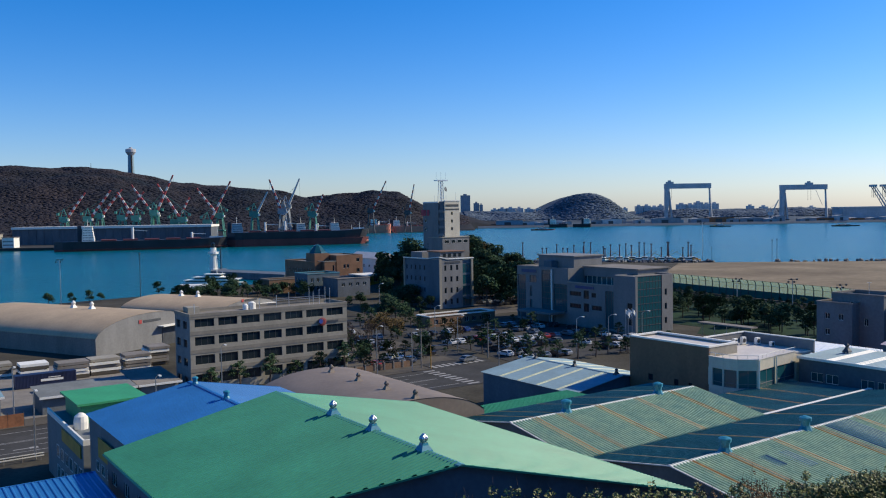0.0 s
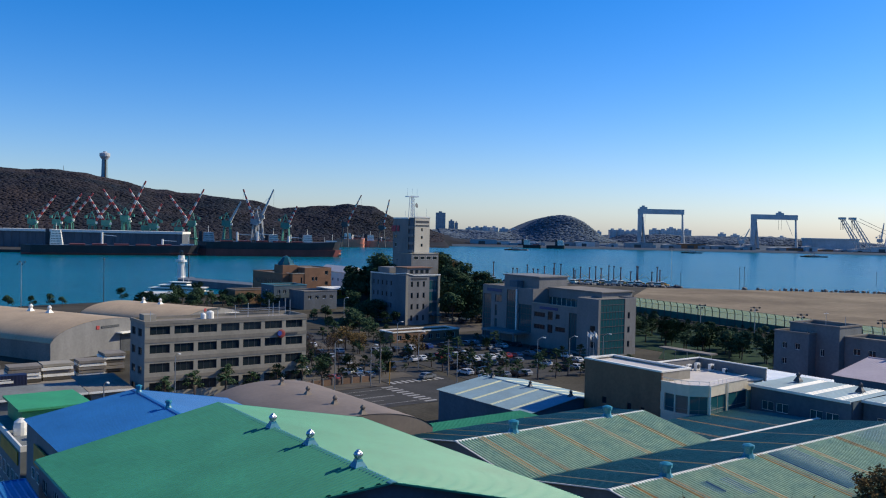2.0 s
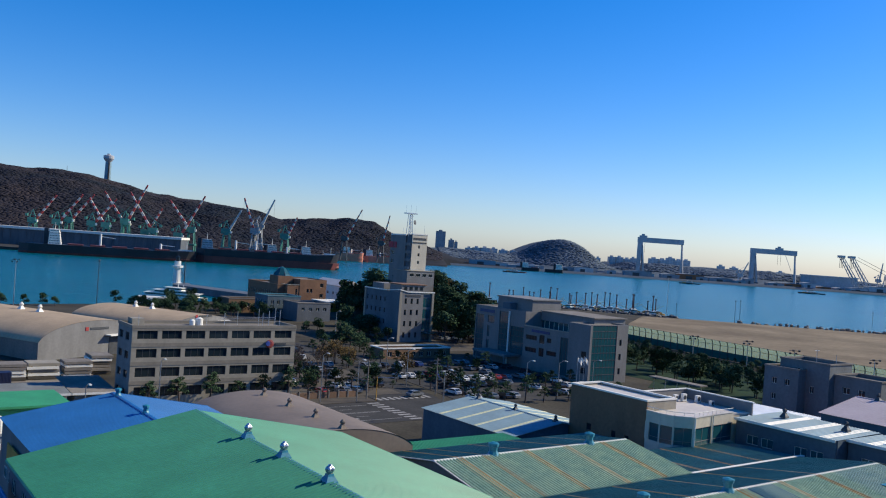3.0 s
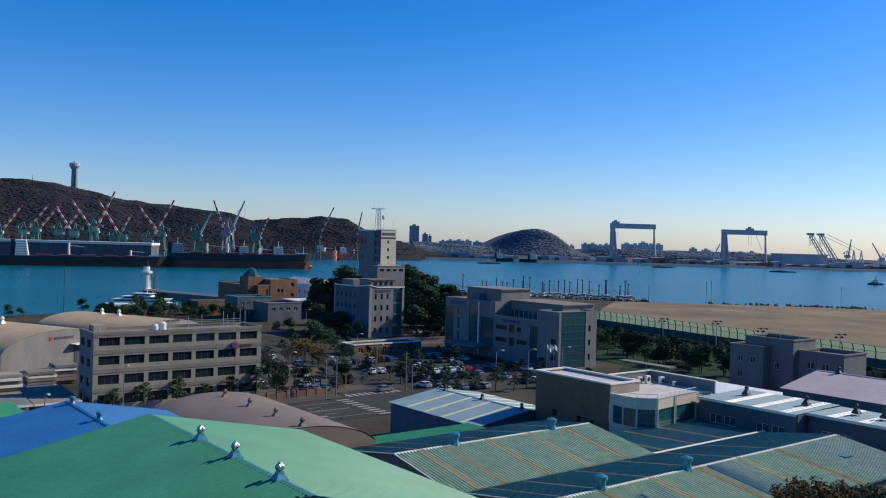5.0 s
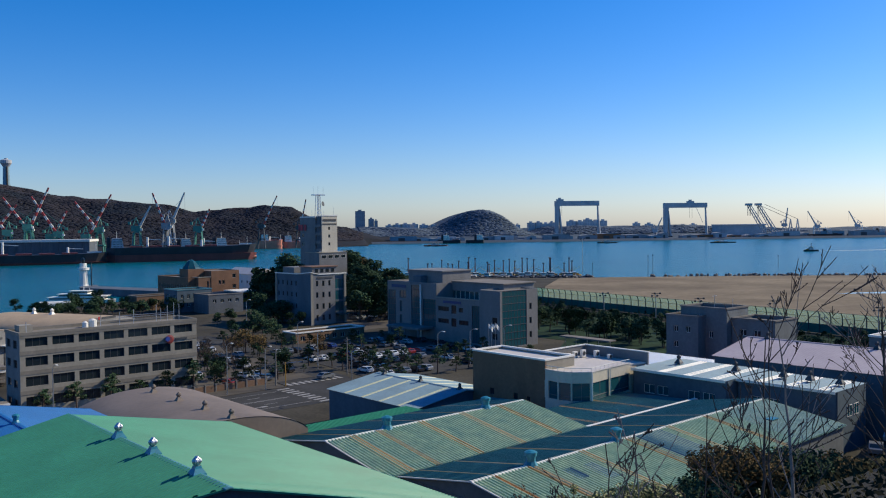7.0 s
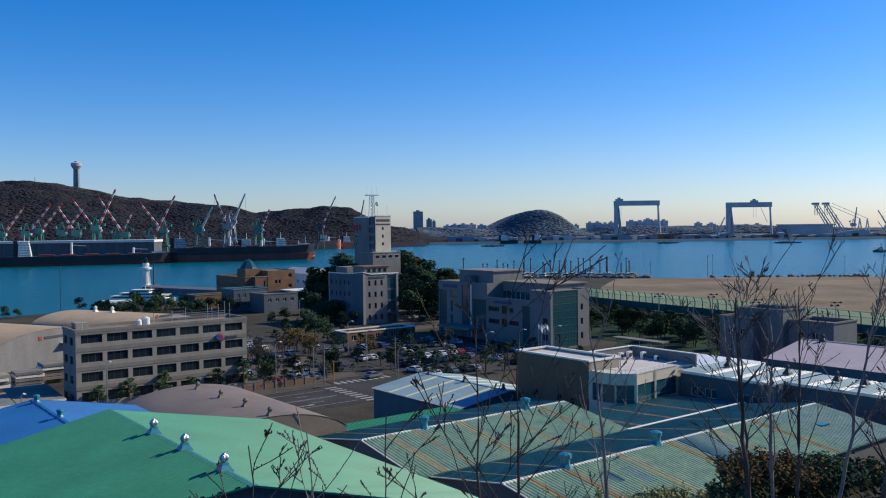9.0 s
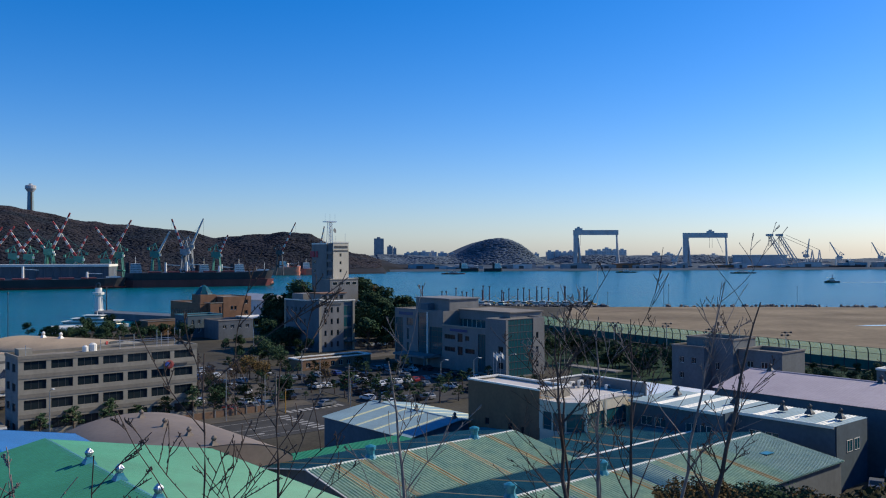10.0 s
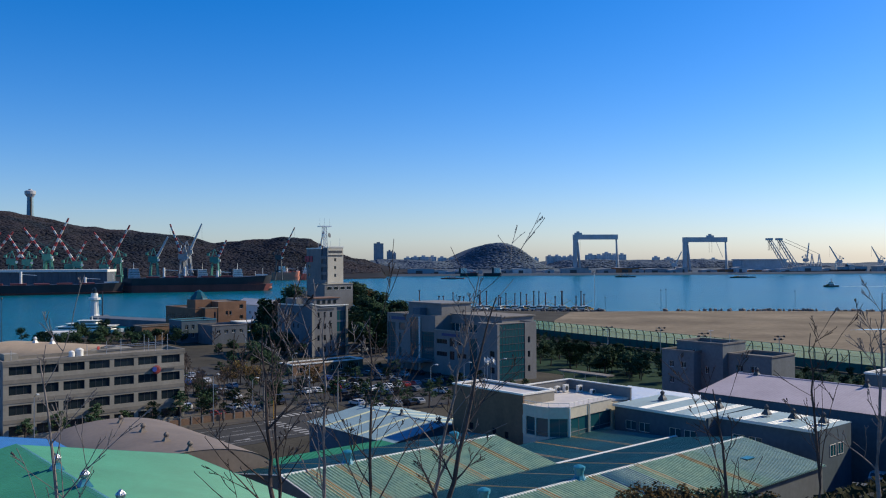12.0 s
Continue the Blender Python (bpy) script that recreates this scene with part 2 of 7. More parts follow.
# ---------------------------------------------------------------- building blocks of mesh code
class Geo:
    def __init__(self):
        self.v, self.f = [], []

    def quad(self, *pts):
        n = len(self.v)
        self.v += [tuple(p) for p in pts]
        self.f.append(tuple(range(n, n + len(pts))))
        return self

    def box(self, x0, x1, y0, y1, z0, z1):
        n = len(self.v)
        self.v += [(x0, y0, z0), (x1, y0, z0), (x1, y1, z0), (x0, y1, z0), (x0, y0, z1), (x1, y0, z1), (x1, y1, z1), (x0, y1, z1)]
        self.f += [tuple(n + i for i in q) for q in ((0, 3, 2, 1), (4, 5, 6, 7), (0, 1, 5, 4), (1, 2, 6, 5), (2, 3, 7, 6), (3, 0, 4, 7))]
        return self

    def prism(self, pts, z0, z1):
        """An upright prism over a counter-clockwise outline; z0 and z1 are heights or functions of x, y."""
        n, k = len(self.v), len(pts)
        lo = z0 if callable(z0) else (lambda x, y: z0)
        hi = z1 if callable(z1) else (lambda x, y: z1)
        self.v += [(x, y, lo(x, y)) for x, y in pts] + [(x, y, hi(x, y)) for x, y in pts]
        self.f += [tuple(n + k - 1 - i for i in range(k)), tuple(n + k + i for i in range(k))]
        self.f += [(n + i, n + (i + 1) % k, n + k + (i + 1) % k, n + k + i) for i in range(k)]
        return self

    def extrude(self, prof, y0, y1):
        """A profile in x, z pulled along y."""
        n, k = len(self.v), len(prof)
        self.v += [(x, y0, z) for x, z in prof] + [(x, y1, z) for x, z in prof]
        self.f += [tuple(n + i for i in range(k)), tuple(n + 2 * k - 1 - i for i in range(k))]
        self.f += [(n + (i + 1) % k, n + i, n + k + i, n + k + (i + 1) % k) for i in range(k)]
        return self

    def tube(self, p, q, r0, r1=None, n=6):
        p, q = Vector(p), Vector(q)
        r1 = r0 if r1 is None else r1
        turn = (q - p).to_track_quat("Z", "Y").to_matrix()
        b = len(self.v)
        for c, r in ((p, r0), (q, r1)):
            for i in range(n):
                a = 2 * math.pi * (i + 0.5) / n
                self.v.append(tuple(c + turn @ Vector((r * math.cos(a), r * math.sin(a), 0))))
        self.f += [(b + i, b + (i + 1) % n, b + n + (i + 1) % n, b + n + i) for i in range(n)]
        self.f += [tuple(b + n - 1 - i for i in range(n)), tuple(b + n + i for i in range(n))]
        return self

    def path(self, pts, radii, n=5):
        """One bent tapering tube along pts."""
        b = len(self.v)
        last = len(pts) - 1
        for k, (p, r) in enumerate(zip(pts, radii)):
            turn = (Vector(pts[min(k + 1, last)]) - Vector(pts[max(k - 1, 0)])).to_track_quat("Z", "Y").to_matrix()
            for i in range(n):
                a = 2 * math.pi * i / n
                self.v.append(tuple(Vector(p) + turn @ Vector((r * math.cos(a), r * math.sin(a), 0))))
        for k in range(last):
            c = b + k * n
            self.f += [(c + i, c + (i + 1) % n, c + n + (i + 1) % n, c + n + i) for i in range(n)]
        self.f += [tuple(b + n - 1 - i for i in range(n)), tuple(b + last * n + i for i in range(n))]
        return self

    def lathe(self, x, y, prof, n=12):
        """Rings of (radius, z) round an upright axis."""
        b = len(self.v)
        for r, z in prof:
            self.v += [(x + r * math.cos(2 * math.pi * i / n), y + r * math.sin(2 * math.pi * i / n), z) for i in range(n)]
        for k in range(len(prof) - 1):
            self.f += [(b + k * n + i, b + k * n + (i + 1) % n, b + (k + 1) * n + (i + 1) % n, b + (k + 1) * n + i) for i in range(n)]
        self.f += [tuple(b + n - 1 - i for i in range(n)), tuple(b + (len(prof) - 1) * n + i for i in range(n))]
        return self

    def blob(self, c, r, rz, rng, n=6, m=4):
        """An uneven clump."""
        b = len(self.v)
        for k in range(1, m):
            t = math.pi * k / m
            for i in range(n):
                a = 2 * math.pi * (i + 0.5 * k) / n
                w = rng.uniform(0.65, 1.25)
                self.v.append((c[0] + r * w * math.sin(t) * math.cos(a), c[1] + r * w * math.sin(t) * math.sin(a), c[2] + rz * w * math.cos(t)))
        top, low = len(self.v), len(self.v) + 1
        self.v += [(c[0], c[1], c[2] + rz), (c[0], c[1], c[2] - rz)]
        for k in range(m - 2):
            self.f += [(b + k * n + i, b + (k + 1) * n + i, b + (k + 1) * n + (i + 1) % n, b + k * n + (i + 1) % n) for i in range(n)]
        self.f += [(top, b + i, b + (i + 1) % n) for i in range(n)]
        e = b + (m - 2) * n
        self.f += [(low, e + (i + 1) % n, e + i) for i in range(n)]
        return self

    def walls(self, x0, x1, y0, y1, z0, z1, holes):
        """A wall slab facing -y with openings (xa, xb, za, zb) cut through, in one connected shell."""
        xs = sorted({x0, x1, *[h[0] for h in holes], *[h[1] for h in holes]})
        zs = sorted({z0, z1, *[h[2] for h in holes], *[h[3] for h in holes]})
        nx, nz, b = len(xs), len(zs), len(self.v)
        for y in (y0, y1):
            self.v += [(x, y, z) for z in zs for x in xs]
        back = nx * nz

        def solid(i, j):
            if not (0 <= i < nx - 1 and 0 <= j < nz - 1):
                return False
            cx, cz = (xs[i] + xs[i + 1]) / 2, (zs[j] + zs[j + 1]) / 2
            return not any(h[0] < cx < h[1] and h[2] < cz < h[3] for h in holes)

        for j in range(nz - 1):
            for i in range(nx - 1):
                if not solid(i, j):
                    continue
                p, q, r, t = b + j * nx + i, b + j * nx + i + 1, b + (j + 1) * nx + i + 1, b + (j + 1) * nx + i
                self.f += [(p, q, r, t), (p + back, t + back, r + back, q + back)]
                for di, dj, u, w in ((-1, 0, t, p), (1, 0, q, r), (0, -1, p, q), (0, 1, r, t)):
                    if not solid(i + di, j + dj):
                        self.f.append((w, u, u + back, w + back))
        return self

    def mesh(self, name):
        me = bpy.data.meshes.new(name)
        me.from_pydata(self.v, [], self.f)
        me.update()
        return me


def pieces(geo):
    """The separate shells of a Geo."""
    boss = list(range(len(geo.v)))

    def find(i):
        while boss[i] != i:
            boss[i] = boss[boss[i]]
            i = boss[i]
        return i

    for f in geo.f:
        for i in f[1:]:
            boss[find(i)] = find(f[0])
    out = {}
    for f in geo.f:
        g, index = out.setdefault(find(f[0]), (Geo(), {}))
        for i in f:
            if i not in index:
                index[i] = len(g.v)
                g.v.append(geo.v[i])
        g.f.append(tuple(index[i] for i in f))
    return [g for g, _ in out.values()]


def part(name, geo, material, parent=None, label="", m=None, smooth=False):
    if parent and isinstance(geo, Geo) and name in ("wall", "parapet", "whip_aerial", "penthouse", "red_sign", "logo_bar", "crossarm"):
        for g in pieces(geo)[1:]:
            shell(name, g, material, parent, label, m, smooth)
        geo = pieces(geo)[0]
    return shell(name, geo, material, parent, label, m, smooth)


def shell(name, geo, material, parent=None, label="", m=None, smooth=False):
    me = geo.mesh(name) if isinstance(geo, Geo) else geo
    if material and not me.materials:
        me.materials.append(material)
    if smooth:
        me.polygons.foreach_set("use_smooth", [True] * len(me.polygons))
    ob = new(name, me)
    if parent:
        ob.parent = parent
    if m is not None:
        ob.matrix_basis = m
    if label:
        ob["label"] = label
    return ob


def thing(name, label, category, m=None, group=""):
    ob = new(name)
    ob.empty_display_size = 0.5
    if m is not None:
        ob.matrix_basis = m
    return tagged(ob, label, category, group)


def structure(name, geo, material, label="", m=None, smooth=False, category=""):
    ob = part(name, geo, material, None, "", m, smooth)
    return tagged(ob, label, category, "", "structure")


# The streets follow one grid, turned against the world: a runs along the road, b across it towards the sea.
GA = 34.9


def grid(a, b, z=0.0, turn=0.0):
    c, s_ = math.cos(radians(GA)), math.sin(radians(GA))
    return pose(a * c - b * s_, a * s_ + b * c, z, 0, 0, GA + turn)


def to_grid(x, y):
    c, s_ = math.cos(radians(GA)), math.sin(radians(GA))
    return x * c + y * s_, -x * s_ + y * c


# ---------------------------------------------------------------- sea, land, hills
SEA = -1.5
structure("water", Geo().quad((-4500, -600, SEA), (4500, -600, SEA), (4500, 4600, SEA), (-4500, 4600, SEA)), M_WATER,
          "calm teal-blue harbour water with small ripples", category="sea")

COAST = [(-600, 180), (-300, 245), (-190, 318), (-165, 360), (-150, 376), (-122, 402), (-100, 446), (-60, 500), (-20, 540), (40, 566), (69, 596), (118, 580), (150, 568), (178, 566),
         (282, 552), (366, 532), (520, 520), (900, 520)]


def coast(x):
    for (xa, ya), (xb, yb) in zip(COAST, COAST[1:]):
        if xa <= x <= xb:
            return ya + (yb - ya) * (x - xa) / (xb - xa)
    return COAST[-1][1]


def smooth01(t):
    t = max(0.0, min(1.0, t))
    return t * t * (3 - 2 * t)


def land_height(x, y):
    a, b = to_grid(x, y)
    h = 0.8
    if b < 60:
        top = 44 - 22 * smooth01((a - 62) / 22)
        k = max(0.0, min(1.0, (top - b) / (top - 2.0)))
        h = 0.8 + 7.0 * smooth01((top + 16 - b) / 16) + 21.3 * k
        h = max(h, 0.8 + 5.2 * smooth01((a - 98) / 14) * smooth01((50 - b) / 5))
        h += 0.9 * noise.noise((x * 0.09, y * 0.09, 3.0)) * min(1.0, (60 - b) / 20)
    d = math.hypot(x - 4, y - 420)
    h += 13.5 * smooth01((44 - d) / 40)
    return h


land = Geo()
NX, NY = 190, 90
for i in range(NX + 1):
    u = i / NX * 2 - 1
    x = 80 + 520 * (0.45 * u + 0.55 * u ** 3)
    cy = coast(x)
    for j in range(NY + 1):
        t = (j / NY) ** 1.15
        y = -90 + (cy + 90) * t
        land.v.append((x, y, land_height(x, y)))
    land.v.append((x, cy + 0.6, -5.0))
for i in range(NX):
    for j in range(NY + 1):
        k = i * (NY + 2) + j
        land.f.append((k, k + NY + 2, k + NY + 3, k + 1))
structure("ground", land, M_GROUND, "dry brown ground of the harbour district", smooth=True, category="ground")


def far_hill(x, y):
    """The wooded ridge across the harbour."""
    prof = [(-2200, 190), (-1500, 178), (-1082, 160), (-945, 152), (-800, 146), (-640, 112), (-470, 98), (-330, 72), (-250, 78), (-171, 88), (-110, 84),
            (-60, 55), (0, 34), (60, 18), (120, 8), (500, 4)]
    xs = x * 2100.0 / max(y, 1000)
    h = prof[-1][1]
    for (xa, ha), (xb, hb) in zip(prof, prof[1:]):
        if xa <= xs <= xb:
            h = ha + (hb - ha) * (xs - xa) / (xb - xa)
    start = 1190 + 0.55 * (x + 900)
    k = smooth01((y - start) / (2080 - start)) if start < 2080 else 0
    back = 1 - 0.5 * smooth01((y - 2250) / 500)
    if k <= 0 or (x > 60 and y < 1900):
        return -6.0
    return 1.0 + h * k * back + (7 * noise.noise((x * 0.008, y * 0.008, 0)) + 5 * noise.noise((x * 0.022, y * 0.015, 4.0)) + 12 * noise.noise((x * 0.012, y * 0.004, 9.0)) * (1 - k)) * k


hill = Geo()
HX, HY = 150, 60
for i in range(HX + 1):
    for j in range(HY + 1):
        x, y = -1900 + 2100 * i / HX, 1120 + 1500 * j / HY
        hill.v.append((x, y, far_hill(x, y)))
for i in range(HX):
    for j in range(HY):
        k = i * (HY + 1) + j
        hill.f.append((k, k + HY + 1, k + HY + 2, k + 1))
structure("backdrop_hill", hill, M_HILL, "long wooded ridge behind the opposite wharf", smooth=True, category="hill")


def right_land(x, y):
    h = 3 + 54 * math.exp(-(abs(x - 388) / 92.0) ** 2.7) * smooth01((y - 1980) / 300) + 10 * math.exp(-((x - 400) / 40.0) ** 2) * smooth01((y - 1980) / 300)
    h += 30 * math.exp(-((x - 120) / 260.0) ** 2) * smooth01((y - 2050) / 300)
    h += 26 * smooth01((x - 500) / 100) * (1 - 0.45 * smooth01((x - 1000) / 250)) * smooth01((y - 2150) / 150)
    return h + 6 * noise.noise((x * 0.012, y * 0.012, 5)) * smooth01((y - 2000) / 200)


shore = Geo()
RX, RY = 120, 30
for i in range(RX + 1):
    for j in range(RY + 1):
        x, y = -80 + 1900 * i / RX, 1900 + 800 * (j / RY) ** 1.3
        shore.v.append((x, y, right_land(x, y) if j else SEA - 2))
for i in range(RX):
    for j in range(RY):
        k = i * (RY + 1) + j
        shore.f.append((k, k + RY + 1, k + RY + 2, k + 1))
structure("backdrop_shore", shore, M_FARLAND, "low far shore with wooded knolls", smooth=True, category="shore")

# ---------------------------------------------------------------- roofs, vents and windows shared by many buildings
def ribbed(a_lo, a_hi, b0, b1, plane, pitch, rib, along="a", wave=False):
    """A ribbed steel sheet. Ribs run along a (or b) and are set out across the other axis; plane(a, b) is the height.
    a_lo and a_hi bound each rib: numbers, or functions of the place across."""
    lo = a_lo if callable(a_lo) else (lambda s_: a_lo)
    hi = a_hi if callable(a_hi) else (lambda s_: a_hi)
    g = Geo()
    n = max(1, round((b1 - b0) / pitch))
    prof = ((0.0, 0.0), (0.55, 0.0), (0.68, 1.0), (0.87, 1.0)) if not wave else ((0.0, 0.0), (0.25, 0.5), (0.5, 1.0), (0.75, 0.5))
    st = [(b0 + (b1 - b0) * (k + u) / n, h * rib) for k in range(n) for u, h in prof] + [(b1, 0.0)]
    for s_, h in st:
        for t in (lo(s_), hi(s_)):
            p = (t, s_) if along == "a" else (s_, t)
            g.v.append((p[0], p[1], plane(*p) + h))
    for k in range(len(st) - 1):
        i = 2 * k
        g.f.append((i, i + 1, i + 3, i + 2) if along == "a" else (i, i + 2, i + 3, i + 1))
    return g


def turbine_vent(m, base_mat, ball_mat, size=1.0, label="silver turbine roof vent on a flared base", group="roof vents"):
    v = thing("roof_vent", label, "roof vent", m, group)
    q = size
    g = Geo()
    n = len(g.v)
    ring = ((0.62, -0.25), (0.52, 0.05), (0.30, 0.42), (0.24, 0.62))
    for r, z in ring:
        g.v += [(x * r * q, y * r * q, z * q) for x, y in ((-1, -1), (1, -1), (1, 1), (-1, 1))]
    for k in range(3):
        g.f += [(n + 4 * k + i, n + 4 * k + (i + 1) % 4, n + 4 * k + 4 + (i + 1) % 4, n + 4 * k + 4 + i) for i in range(4)]
    part("base", g, base_mat, v)
    part("neck", Geo().lathe(0, 0, ((0.25 * q, 0.58 * q), (0.27 * q, 0.72 * q)), 12), ball_mat, v)
    ball = Geo()
    nv = 20
    for k in range(7):
        t = k / 6
        r = (0.27 + 0.20 * math.sin(math.pi * t) - 0.17 * t) * q
        for i in range(2 * nv):
            a, w = math.pi * (i + 0.5 * t) / nv, (1.0 if i % 2 else 0.9)
            ball.v.append((r * w * math.cos(a), r * w * math.sin(a), (0.70 + 0.62 * t) * q))
    for k in range(6):
        ball.f += [(2 * nv * k + i, 2 * nv * k + (i + 1) % (2 * nv), 2 * nv * (k + 1) + (i + 1) % (2 * nv), 2 * nv * (k + 1) + i) for i in range(2 * nv)]
    part("turbine", ball, ball_mat, v)
    part("cap", Geo().lathe(0, 0, ((0.2 * q, 1.24 * q), (0.15 * q, 1.34 * q), (0.03 * q, 1.38 * q)), 12), ball_mat, v)
    return v


def hood_vent(m, material, size=1.0, label="blue steel hooded roof vent on the ridge"):
    """A boxy ventilator: flared skirt, drum and an overhanging cap."""
    v = thing("roof_vent", label, "roof vent", m, "hooded roof vents")
    q = size
    part("skirt", Geo().lathe(0, 0, ((1.05 * q, -0.25), (0.72 * q, 0.25 * q), (0.62 * q, 0.45 * q)), 8), material, v)
    part("drum", Geo().lathe(0, 0, ((0.60 * q, 0.40 * q), (0.62 * q, 1.05 * q), (0.80 * q, 1.10 * q), (0.80 * q, 1.45 * q)), 8), material, v)
    part("cap", Geo().lathe(0, 0, ((0.86 * q, 1.44 * q), (0.82 * q, 1.58 * q), (0.3 * q, 1.78 * q)), 8), material, v)
    return v


def window_set(parent, holes, depth, material=M_GLASS, frame_mat=M_WHITE, bars=2, m=None, sill=False, bar=0.07):
    """One window a hole: a frame with its mullions, and the pane in it. Facing -y, `depth` behind the wall's face."""
    made = {}
    for xa, xb, za, zb in holes:
        key = (round(xb - xa, 3), round(zb - za, 3))
        if key not in made:
            w, h = key
            fr = Geo().walls(0, w, 0, 0.08, 0, h, [(w * k / bars + (bar if k == 0 else bar / 2), w * (k + 1) / bars - (bar if k == bars - 1 else bar / 2), bar, h - bar) for k in range(bars)])
            me = fr.mesh("window")
            me.materials.append(frame_mat)
            pm = Geo().box(bar, w - bar, 0.03, 0.05, bar, h - bar).mesh("pane")
            pm.materials.append(material)
            made[key] = (me, pm)
        me, pm = made[key]
        base = m if m is not None else Matrix()
        w_ob = part("window", me, None, parent, "", base @ pose(xa, depth, za))
        part("pane", pm, None, w_ob)
    return made


def grid_holes(x0, x1, n, width, rows, height):
    step = (x1 - x0) / n
    return [(x0 + step * (i + 0.5) - width / 2, x0 + step * (i + 0.5) + width / 2, z, z + height) for z in rows for i in range(n)]


def side(a, b, turn):
    """A wall frame inside a building: origin a, b, the wall running along its own x and facing its own -y."""
    return pose(a, b, 0, 0, 0, turn)


# ---------------------------------------------------------------- green hall, the nearest roof
def green_hall():
    h = thing("warehouse", "warehouse under a pale green ribbed steel gable roof", "warehouse", grid(0, 0))
    R, ZR, ZE, HALF = 37.9, 17.55, 13.85, 18.3
    k = (ZR - ZE) / HALF
    near = lambda a: 52.8 - 0.43 * (a - R)
    far = 87.2
    left = ribbed(lambda b: max(R - HALF, R - max(0.0, b - 52.8) / 0.43), R, 52.85, far, lambda a, b: ZR - k * (R - a), 0.5, 0.17)
    part("roof_slope", left, M_GREENROOF, h, "shaded green ribbed steel slope")
    right = ribbed(lambda b: R if b > 52.8 else R + (52.8 - b) / 0.43, R + HALF, 44.95, far, lambda a, b: ZR - k * (a - R), 0.40, 0.055)
    part("roof_slope", right, M_GREENROOF, h, "sunlit green ribbed steel slope")
    cap = Geo().extrude([(R - 0.34, ZR - 0.05), (R, ZR + 0.01), (R + 0.34, ZR - 0.05), (R + 0.3, ZR + 0.03), (R, ZR + 0.1), (R - 0.3, ZR + 0.03)], 52.6, far)
    part("ridge_cap", cap, M_TEAL, h, "dark teal folded ridge capping")
    # walls: long sides and the slanted near end, with a dark gable
    wl = Geo()
    holes = grid_holes(60.5, far - 0.5, 6, 1.6, (8.0, 11.2), 1.3)
    wl.walls(0, far - 60.2, 0, 0.25, 0.8, ZE - 0.15, [(x - 60.2, y - 60.2, z0, z1) for x, y, z0, z1 in holes])
    mm = side(R - HALF + 0.35, far, -90)
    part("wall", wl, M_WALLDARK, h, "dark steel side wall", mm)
    window_set(h, [(x - 60.2, y - 60.2, z0, z1) for x, y, z0, z1 in holes], 0.06, m=mm)
    g = Geo()
    pts = [(R - HALF + 0.35, near(R - HALF + 0.35) + 0.6), (R, near(R) + 0.6), (R + HALF - 0.35, near(R + HALF - 0.35) + 0.6)]
    tops = [ZE - 0.05, ZR - 0.12, ZE - 0.05]
    for (p, t0), (q, t1) in zip(zip(pts, tops), zip(pts[1:], tops[1:])):
        n = len(g.v)
        for (x, y), z in ((p, t0), (q, t1)):
            g.v += [(x, y, 0.8), (x, y, z), (x, y + 0.25, 0.8), (x, y + 0.25, z)]
        g.f += [(n, n + 4, n + 5, n + 1), (n + 2, n + 3, n + 7, n + 6), (n + 1, n + 5, n + 7, n + 3)]
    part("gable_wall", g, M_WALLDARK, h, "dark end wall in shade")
    g = Geo().box(R - HALF + 0.35, R + HALF - 0.35, far - 0.5, far - 0.25, 0.8, ZE - 0.1).box(R + HALF - 0.6, R + HALF - 0.35, 46.5, far - 0.5, 0.8, ZE - 0.1)
    g.quad((R - HALF + 0.35, far - 0.3, ZE - 0.1), (R + HALF - 0.35, far - 0.3, ZE - 0.1), (R, far - 0.3, ZR - 0.1))
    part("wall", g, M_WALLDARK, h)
    # verge and eaves trims
    for sgn in (-1, 1):
        a1 = R + sgn * HALF
        part("verge_trim", Geo().tube((R, near(R) - 0.02, ZR - 0.05), (a1, near(a1) - 0.02, ZE - 0.05), 0.11, n=4), M_GREENROOF, h)
        part("verge_trim", Geo().tube((R, far, ZR - 0.02), (a1, far, ZE - 0.02), 0.10, n=4), M_GREENROOF, h)
        part("gutter", Geo().tube((a1, near(a1), ZE - 0.08), (a1, far, ZE - 0.08), 0.13, n=6), M_GREENROOF, h)
    for x, y in ((-1.75, 69.4), (-6.4, 76.2), (-11.0, 82.3)):
        a, b = to_grid(x, y)
        turbine_vent(grid(R, b, ZR + 0.02), M_BLUEVENT, M_METAL, 1.0, "silver turbine roof vent on a blue flared base")


green_hall()


